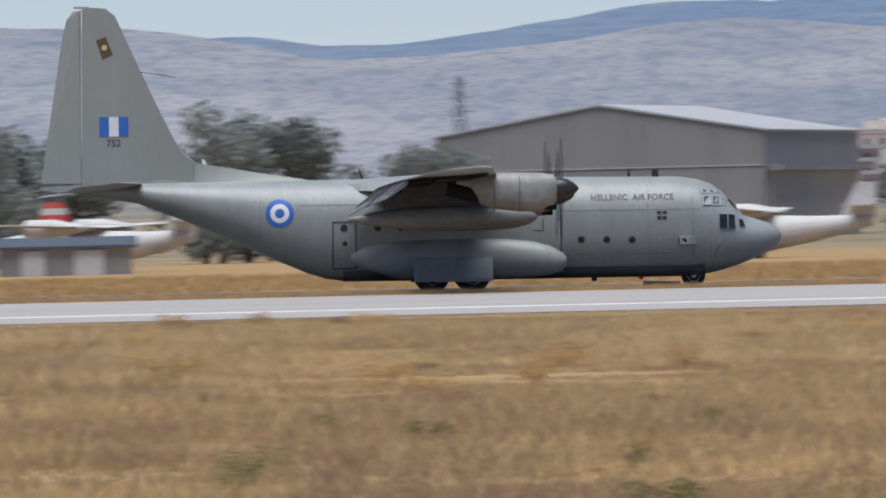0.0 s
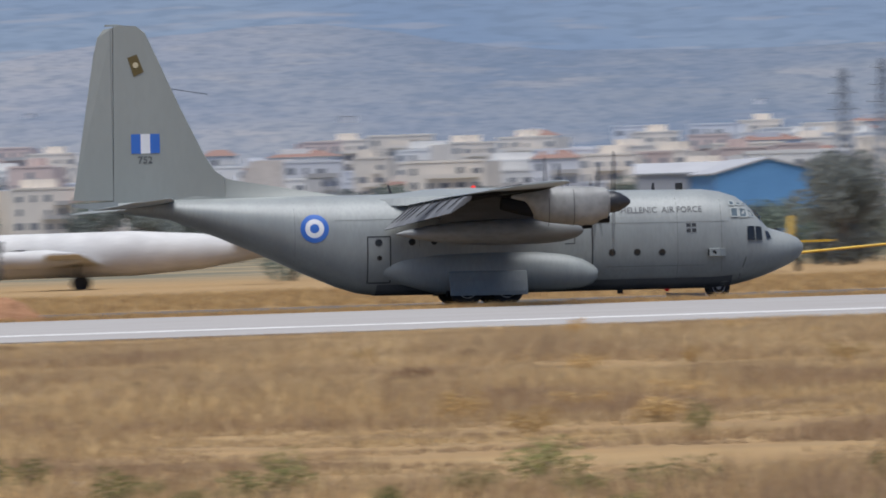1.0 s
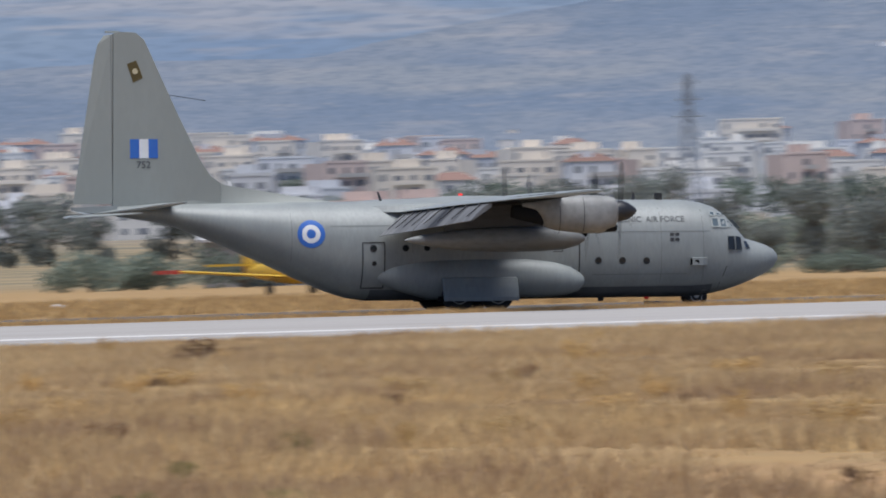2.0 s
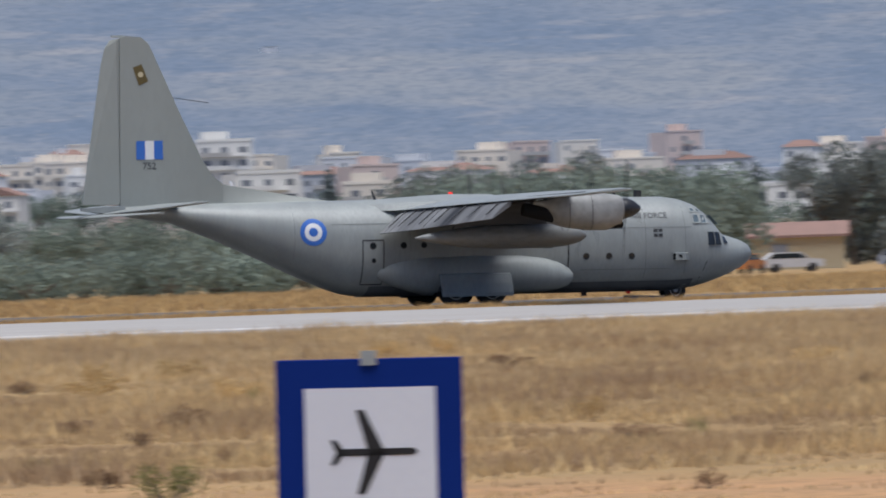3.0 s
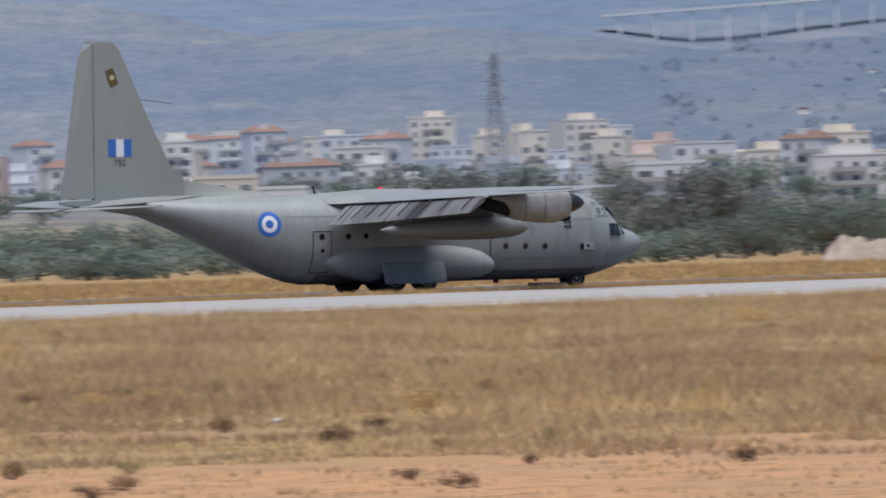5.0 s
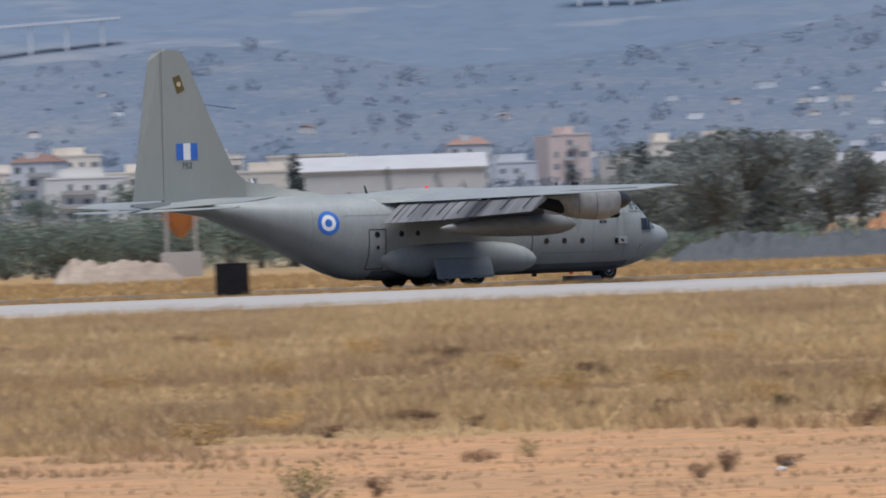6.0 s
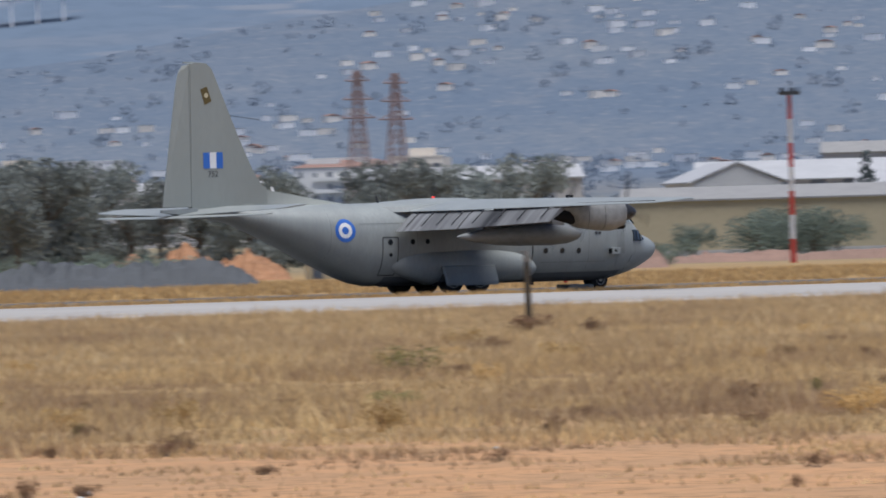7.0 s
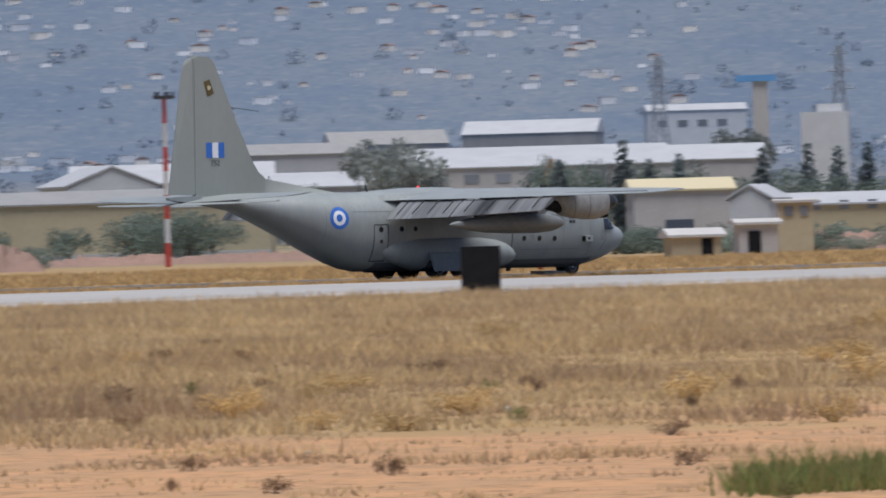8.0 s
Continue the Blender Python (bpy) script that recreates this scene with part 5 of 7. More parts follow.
def build_halls():
    b = shed("hangar", 41, 48, 13.6, 17.0, STEEL, STEEL_L, placed(2.0, 1380, -15, 0), "large grey sheet-metal hangar with a pale gabled roof", "hangar", [("seam", -20.4, 20.4, 9.4, 9.55, SLAB)])
    bm = bmesh.new()
    for y0, y1 in ((2, 46),):
        box(bm, 20.3, 20.9, y0, y1, 0, 8.8)
    part("sliding_door", bm, SLAB, b, "pale sliding doors along the hangar's side")
    bm = bmesh.new()
    box(bm, 20.4, 22.5, 1, 47, 8.8, 9.5)
    part("canopy", bm, STEEL, b)
    win = [("window", x, x + 1.7, 3.2, 4.9, WINDOW) for x in (-6.2, -3.6, 2.2, 5.0)] + [("window", -0.9, 1.1, 3.3, 5.4, WINDOW)]
    win += [("door", -8.0, -3.6, -0.5, 2.6, TEAL), ("door", -3.2, 1.6, -0.5, 2.6, TEAL), ("door", 2.0, 7.9, -0.5, 2.6, TEAL)]
    shed("workshop", 17, 16, 5.5, 7.2, BEIGE, BEIGE, placed(4.22, 1000, 6, 0), "beige workshop with dark windows and teal doors", "building", win)
    shed("warehouse", 15, 30, 8.6, 10.6, BLUEWALL, STEEL_L, placed(8.72, 1600, 10, 2.5), "blue sheet-metal warehouse hall", "building", [("door", -4, 3, 0, 4, DARKWALL)])
    hall("warehouse", 16, 14, 9.2, STEEL_L, STEEL_L, placed(8.34, 1620, 0, 2.5), "long pale grey warehouse", "building")
    hall("shed", 11, 8, 4.8, DARKWALL, STEEL_L, placed(10.15, 920, 4, 0), "dark blue shed with a pale roof", "building", [("door", -3, -1, 0, 3, STEEL), ("door", 1, 4, 0, 3.2, STEEL_L)])
    hall("shed", 12, 7, 4.0, STEEL, STEEL_L, placed(12.1, 950, -6, 0), "grey shed with a pale roof", "building", [("door", -3, 1, 0, 3, DARKWALL)])
    hall("shed", 9, 6, 2.0, STEEL, DARKWALL, placed(-0.7, 770, 0, 0), "low shed under a dark roof", "building", [("door", -3, -1.4, 0, 1.7, WHITEWALL), ("door", 0.6, 2.6, 0, 1.7, WHITEWALL)], 0.6)
    shed("cottage", 7, 7, 3.6, 5.0, WHITEWALL, TILE, placed(8.45, 960, 14, 0), "white cottage with a red tiled roof", "house", [("window", -2, -1, 1, 2.4, WINDOW), ("window", 1, 2, 1, 2.4, WINDOW)])
    hall("barn", 8, 7, 1.4, BEIGE, TILE, placed(24.3, 700, 8, 0), "low beige barn with a red tiled roof", "building", [("door", -1, 0.5, 0, 1.2, DARK)], 0.9)
    hall("container", 3.4, 2.3, 1.45, WHITEWALL, WHITEWALL, placed(24.94, 690, 0, 0), "white steel container in the dry grass", "container", pitch=0.05)
    hall("cottage", 7, 5, 2.6, BEIGE, TILE, placed(20.2, 860, 0, 0), "low house with a red tiled roof", "house", [("window", -2, -0.8, 0.8, 1.9, WINDOW)], 1.0)
    hall("container", 5.4, 2.4, 2.3, WHITEWALL, WHITEWALL, placed(23.05, 800, 3, 0), "white steel container by the trees", "container", pitch=0.05)
    b = hall("hut", 4.1, 3.5, 3.05, BEIGE, SLAB, placed(35.31, 880, 3, 0), "yellowish plastered hut with a flat roof", "hut", [("door", -1.7, -0.9, 0, 2.1, DARKWALL)], 0.15)
    bm = bmesh.new()
    box(bm, 2.05, 4.0, 0.4, 3.2, -0.5, 2.8)
    part("annex", bm, STEEL, b, "grey lean-to beside the hut")
    hall("long_hall", 30, 16, 6.6, BEIGE, STEEL, placed(37.45, 1250, -3, 0), "long beige hall with a grey roof", "building", [("plinth", -15, 15, -0.5, 1.0, SLAB)], 1.4)
    hall("factory_hall", 31, 22, 8.0, SLAB, STEEL_L, placed(37.65, 1750, 0, 3), "white factory hall with a pale roof", "building", [("window", x, x + 2.4, 6.5, 8.0, WINDOW) for x in (-13, -8, -3, 2, 7, 12)], 3)
    hall("factory_hall", 42, 30, 8.4, SLAB, STEEL_L, placed(39.5, 1800, 4, 4), "long factory hall with a bright pale roof", "building", [("window", x, x + 2.4, 5.8, 7.2, WINDOW) for x in (-17, -12, -7, -2, 3, 8, 13)] + [("door", x, x + 4, 0, 4.2, STEEL) for x in (-15, -4, 6)], 3.2)
    hall("warehouse", 34, 26, 8, STEEL, STEEL, placed(38.75, 3300, 6, 20), "grey-blue warehouse on the rise", "building", [("door", x, x + 4, 0, 5, DARKWALL) for x in (-12, -2, 8)], 4)
    hall("warehouse", 40, 26, 9, STEEL, STEEL_L, placed(39.45, 3400, -6, 22), "grey-blue warehouse on the rise", "building", [("door", x, x + 4, 0, 5, DARKWALL) for x in (-14, -4, 6)], 4)
    hall("warehouse", 30, 20, 11, WHITEWALL, STEEL_L, placed(40.3, 3450, 4, 26), "pale warehouse on the rise", "building", [("window", x, x + 3, 6, 8, WINDOW) for x in (-12, -6, 0, 6)], 2)
    shed("warehouse", 12, 22, 7.5, 10, WHITEWALL, STEEL_L, placed(37.35, 1500, 10, 2), "white gabled warehouse with a pale roof", "building", [("door", -3, 2, 0, 4, SLAB)])
    hall("warehouse", 22, 18, 7, SLAB, STEEL_L, placed(38.35, 1550, -5, 2), "low grey warehouse with a pale roof", "building", [("window", x, x + 2, 4, 5.4, WINDOW) for x in (-9, -4, 1, 6)], 2)
    hall("factory_hall", 26, 20, 9.0, SLAB, STEEL_L, placed(40.2, 1850, -4, 4), "concrete factory hall with a pale roof", "building", (), 2.5)
    hall("factory_hall", 34, 18, 8.0, SLAB, STEEL_L, placed(36.0, 1700, 5, 4), "concrete factory hall with a pale roof", "building", [("window", x, x + 3, 4, 6, WINDOW) for x in (-14, -8, -2, 4, 10)], 2)
    hall("factory_hall", 30, 16, 7.0, WHITEWALL, STEEL_L, placed(34.6, 1750, -4, 4), "white factory hall with a pale roof", "building", (), 2)
    hall("factory_hall", 26, 16, 9.0, WHITEWALL, STEEL_L, placed(32.1, 1600, 2, 3), "white factory hall with a pale roof", "building", (), 2)
    hall("factory_hall", 30, 16, 11.0, STEEL_L, STEEL, placed(38.2, 2050, 0, 6), "pale grey factory hall", "building", (), 2)
    hall("store", 18, 12, 4.3, BEIGE, STEEL_L, placed(41.05, 1200, -5, 0), "long low store with a pale roof", "building", [("window", x, x + 1, 3.6, 4.6, WINDOW) for x in (-7, -4, -1, 2, 5)], 1.2)
    hall("store", 10.5, 9, 6.2, SLAB, CREAM, placed(40.22, 1200, 6, 0), "grey store with a cream roof", "building", [("door", -2, 1, 0, 3, DARKWALL)], 1.2)
    shed("store", 4.2, 9, 4.8, 6.2, WHITEWALL, STEEL_L, placed(40.55, 1180, -12, 0), "white gabled store with a pale roof", "building")
    hall("hut", 3.7, 3, 1.7, BEIGE, SLAB, placed(40.28, 840, 12, 0), "small weathered hut with a leaning roof", "hut", [("door", 0.4, 1.2, -0.2, 1.4, DARK)], 0.5)
    hall("hut", 3.1, 3, 2.5, SLAB, SLAB, placed(40.59, 900, 8, 0), "small plain concrete hut", "hut", [("door", -0.8, 0.2, 0, 1.8, DARK)], 0.3)
    hall("hut", 2.9, 3, 4.2, BEIGE, SLAB, placed(40.78, 920, 0, 0), "two-storey yellowish guard hut with a flat roof", "hut", [("window", -0.9, -0.2, 2.9, 3.7, WINDOW), ("window", 0.4, 1.0, 2.9, 3.7, WINDOW)], 0.1)
    # process tower and tanks of the far works
    t = thing("process_tower", placed(40.62, 2100, 0, 6), "tall grey industrial tower", "tower")
    bm = bmesh.new()
    box(bm, -1.4, 1.4, -1.4, 1.4, -2, 22.4)
    part("shaft", bm, SLAB, t)
    bm = bmesh.new()
    box(bm, -4.5, 3.0, -2.0, 2.0, 22.4, 23.6)
    part("top_floor", bm, BLUEWALL, t, "blue top storey")
    t = thing("factory_block", placed(40.98, 2150, 0, 6), "pale tall factory block", "building")
    bm = bmesh.new()
    box(bm, -6, 3, 0, 12, -2, 17)
    box(bm, -3, 2, 2, 10, 17, 18.5)
    part("wall", bm, WHITEWALL, t)


build_halls()


def build_pylon(az, d, top, material, label):
    t = thing("lattice_pylon", placed(az, d, 20), label, "pylon", "power-line pylons")
    h = top - at(az, d).z
    legs = lambda z: 2.3 * max(0.0, 1 - z / h) ** 1.3 + 0.45
    n = 9
    for sx in (-1, 1):
        for sy in (-1, 1):
            bm = bmesh.new()
            zs = [h * k / n for k in range(n + 1)]
            rings(bm, [[(sx * legs(z) + dx, sy * legs(z) + dy, z) for dx, dy in ((-0.16, 0), (0, -0.16), (0.16, 0), (0, 0.16))] for z in zs])
            part("leg", bm, material, t)
    bm = bmesh.new()
    for k in range(n):
        z0, z1 = h * k / n, h * (k + 1) / n
        for s in (-1, 1):
            rod(bm, (-legs(z0), s * legs(z0), z0), (legs(z1), s * legs(z1), z1), 0.1, None, 4)
            rod(bm, (legs(z0), s * legs(z0), z0), (-legs(z1), s * legs(z1), z1), 0.1, None, 4)
            rod(bm, (s * legs(z0), -legs(z0), z0), (s * legs(z1), legs(z1), z1), 0.1, None, 4)
    tagged(part("bracing", bm, material, t), kind="stuff")
    for k, w in ((0.72, 3.2), (0.83, 2.7), (0.94, 2.2)):
        bm = bmesh.new()
        rod(bm, (-w, 0, h * k), (w, 0, h * k), 0.14, None, 4)
        rod(bm, (-w, 0, h * k), (0, 0, h * (k + 0.05)), 0.09, None, 4)
        rod(bm, (w, 0, h * k), (0, 0, h * (k + 0.05)), 0.09, None, 4)
        part("crossarm", bm, material, t)


for az, d, el in ((3.69, 2200, 0.0143), (3.91, 2200, 0.0150), (9.11, 2300, 0.0144), (9.31, 2300, 0.0152), (21.94, 2200, 0.0152), (14.2, 2300, 0.0150), (28.75, 2300, 0.0160), (40.11, 2300, 0.0148), (41.02, 2300, 0.0154), (5.35, 2500, 0.0135), (1.3, 2500, 0.0135)):
    build_pylon(az, d, 2.5 + d * el, GALV, "grey steel lattice pylon on the plain")
for az, el in ((35.45, 0.0154), (35.64, 0.0151)):
    build_pylon(az, 2000, 2.5 + 2000 * el, RUST, "reddish steel lattice pylon beyond the trees")


def build_works():
    # floodlight mast in red and white bands
    t = thing("floodlight_mast", placed(37.62, 990, 0, 0), "red and white banded floodlight mast with a dark head", "mast")
    for k in range(7):
        bm = bmesh.new()
        z0, z1 = 14.6 * k / 7, 14.6 * (k + 1) / 7
        rod(bm, (0, 0, z0), (0, 0, z1), 0.27 - 0.012 * k, 0.27 - 0.012 * (k + 1), 10)
        part("mast_band", bm, RED if k % 2 == 0 else WHITEWALL, t, "red band" if k % 2 == 0 else "white band")
    bm = bmesh.new()
    rod(bm, (0, 0, 14.6), (0, 0, 14.9), 0.9, 1.0, 12)
    part("lamp_platform", bm, DARKWALL, t)
    for k in range(5):
        bm = bmesh.new()
        a = 2 * math.pi * k / 5
        box(bm, -0.22, 0.22, -0.12, 0.12, 0, 0.32, pose(0.75 * math.cos(a), 0.75 * math.sin(a), 14.9, 0, 0, math.degrees(a) + 90))
        part("floodlight", bm, DARKWALL, t)
    # cement silo
    t = thing("cement_silo", placed(31.02, 870, 0, 0), "white and yellow cement silo on legs", "silo")
    bm = bmesh.new()
    rings(bm, [[(r * math.cos(a), r * math.sin(a), z) for a in (2 * math.pi * k / 18 for k in range(18))] for z, r in ((7.2, 1.4), (10.4, 1.4), (10.7, 1.1), (10.8, 0.2))])
    part("tank", bm, WHITEWALL, t, "white upper tank", True)
    bm = bmesh.new()
    rings(bm, [[(r * math.cos(a), r * math.sin(a), z) for a in (2 * math.pi * k / 18 for k in range(18))] for z, r in ((3.0, 0.3), (4.4, 1.4), (7.2, 1.42))])
    part("hopper", bm, ORANGE, t, "ochre lower tank and hopper", True)
    for sx in (-1, 1):
        for sy in (-1, 1):
            bm = bmesh.new()
            rod(bm, (sx * 1.1, sy * 1.1, -0.2), (sx * 1.1, sy * 1.1, 5), 0.12)
            part("leg", bm, SLAB, t)
    bm = bmesh.new()
    box(bm, -1.6, 1.6, -1.4, 1.4, -0.3, 1.9)
    part("base", bm, SLAB, t)
    # gantry crane
    t = thing("gantry_crane", placed(27.55, 1100, 0, 0), "yellow gantry crane among trees", "crane")
    for s in (-1, 1):
        bm = bmesh.new()
        rod(bm, (s * 5.5, 0, 0), (s * 5.0, 0, 6.0), 0.35, 0.3, 6)
        part("leg", bm, YELLOW, t)
    for y, z in ((-1, 6.1), (1, 5.0)):
        bm = bmesh.new()
        box(bm, -7.8, 7.8, y - 0.25, y + 0.25, z, z + 0.55)
        part("girder", bm, YELLOW, t)
    # leaning crane arm
    t = thing("mobile_crane", placed(39.5, 1500, 0), "orange crane arm raised over the halls", "crane")
    bm = bmesh.new()
    rod(bm, (-1.0, 0, 0), (1.6, 0, 11.6 - at(39.5, 1500).z), 0.55, 0.4, 6)
    part("boom", bm, ORANGE, t)
    bm = bmesh.new()
    box(bm, -3, 2, -1.2, 1.2, -0.5, 2.0)
    part("carriage", bm, ORANGE, t)
    # tipper body
    t = thing("dump_truck", placed(32.02, 770, 4, 0), "orange dump truck parked by rubble heaps", "truck")
    bm = bmesh.new()
    prism(bm, [(-2.1, 1.2), (1.5, 1.2), (2.2, 2.6), (2.0, 2.8), (-2.5, 2.55), (-2.4, 1.9)], -1.1, 1.1)
    part("tipper", bm, ORANGE, t)
    bm = bmesh.new()
    box(bm, -2.4, 2.0, -1.0, 1.0, 0.6, 1.2)
    part("chassis", bm, BEIGE, t)
    bm = bmesh.new()
    box(bm, -3.4, -2.55, -1.1, 1.1, 0.6, 2.3)
    part("cab", bm, DARKWALL, t)
    for x in (-2.8, 0.3, 1.4):
        bm = bmesh.new()
        rod(bm, (x, -1.15, 0.5), (x, 1.15, 0.5), 0.5, None, 14)
        part("wheel", bm, BLACK, t)
    # road viaduct on the mountain, in two stretches
    for a0, e0, a1, e1, d in ((29.3, 1.09, 30.75, 1.155, 4500), (33.0, 1.28, 34.05, 1.30, 4590)):
        p, q = at(a0, d, 2.5 + d * math.tan(radians(e0))), at(a1, d, 2.5 + d * math.tan(radians(e1)))
        mid, run = (p + q) / 2, (q - p).length
        t = thing("viaduct", pose(mid.x, mid.y, mid.z, 0, 0, math.degrees(math.atan2(q.y - p.y, q.x - p.x))), "pale road viaduct on tall piers across the hillside", "bridge")
        bm = bmesh.new()
        rise = (q.z - p.z) / 2
        rings(bm, [[(s * run / 2, -4, s * rise - 1.1), (s * run / 2, 4, s * rise - 1.1), (s * run / 2, 4, s * rise), (s * run / 2, -4, s * rise)] for s in (-1, 1)])
        part("deck", bm, WALLS[4], t)
        for k in range(8):
            x = run * ((k + 0.5) / 8 - 0.5)
            bm = bmesh.new()
            box(bm, x - 0.6, x + 0.6, -3, 3, -24, x / run * 2 * rise - 1.1)
            part("pier", bm, WALLS[4], t)
    # small striped tower
    t = thing("striped_tower", placed(-0.75, 900, 0, 0), "small white tower with red bands", "tower")
    for z0, z1, r0, r1, mm in ((-0.3, 3.6, 1.6, 1.45, WHITEWALL), (3.6, 4.4, 1.3, 1.1, RED), (4.4, 4.9, 1.1, 1.05, WHITEWALL), (4.9, 5.4, 0.9, 0.75, RED)):
        bm = bmesh.new()
        rod(bm, (0, 0, z0), (0, 0, z1), r0, r1, 14)
        part("tower_band", bm, mm, t)


build_works()


# ---- heaps ----
def heap(name, az0, az1, y, d, h, depth, material, label, seed, z=None):
    """A long uneven mound between two azimuths."""
    rng = random.Random(seed)
    if y is None:
        a, b = at(az0, d), at(az1, d)
    else:
        a, b = Vector((y * math.tan(radians(az0)), y, 0)), Vector((y * math.tan(radians(az1)), y, 0))
    length = (b - a).length
    mid = (a + b) / 2
    nx, ny = max(24, int(length / 0.35)), 9
    nx = min(nx, 110)
    vs, fs = [], []
    for i in range(nx + 1):
        u = i / nx
        env = min(1, u * 5, (1 - u) * 5) ** 0.6
        for j in range(ny + 1):
            v = j / ny
            bump = math.sin(math.pi * v) ** 0.8
            n1 = noise.noise(Vector((u * length * 0.35 + seed, v * 2, seed)))
            n2 = noise.noise(Vector((u * length * 1.6, v * 6, seed + 5)))
            n3 = noise.noise(Vector((u * length * 4.0, v * 9, seed + 9)))
            hh = h * env * bump * (0.72 + 0.38 * n1 + 0.26 * n2 + 0.14 * n3)
            vs.append(((u - 0.5) * length, (v - 0.5) * depth, max(-0.15, hh) - 0.12))
    for i in range(nx):
        for j in range(ny):
            k = i * (ny + 1) + j
            fs.append((k, k + ny + 1, k + ny + 2, k + 1))
    me = bpy.data.meshes.new(name)
    me.from_pydata(vs, [], fs)
    me.materials.append(material)
    ob = new(name, me)
    ang = math.degrees(math.atan2(b.y - a.y, b.x - a.x))
    ob.matrix_basis = pose(mid.x, mid.y, land(mid.x, mid.y) if z is None else z, 0, 0, ang)
    return tagged(ob, label, "heap")


heap("earth_mound", 3.36, 4.28, 444.3, None, 1.35, 4.0, EARTH, "heap of freshly dug red-brown earth and clods", 3, -0.02)
heap("earth_mound", 4.10, 5.08, 444.8, None, 1.35, 4.0, EARTH, "heap of freshly dug red-brown earth and clods", 8, -0.02)
heap("grit_mound", 33.45, 34.95, None, 755, 2.5, 9, GRAVEL, "long heap of dark grey gravel", 4)
heap("stone_mound", 30.35, 31.05, None, 740, 2.1, 6, RUBBLE, "heap of pale rubble and stones", 5)
heap("stone_mound", 32.2, 33.0, None, 760, 1.8, 6, RUBBLE, "heap of pale rubble and stones", 6)
heap("earth_bank", 34.1, 35.1, None, 900, 3.0, 10, EARTH, "bare brown earth bank", 7)
heap("earth_bank", 35.5, 37.0, None, 960, 4.2, 14, PINKEARTH, "pinkish bare earth bank", 9)
heap("earth_bank", 36.7, 38.9, None, 1090, 1.3, 10, PINKEARTH, "brown earth bank below the hall", 10)
heap("earth_bank", 40.3, 42.6, None, 980, 2.0, 10, PINKEARTH, "bare stony earth bank", 11)


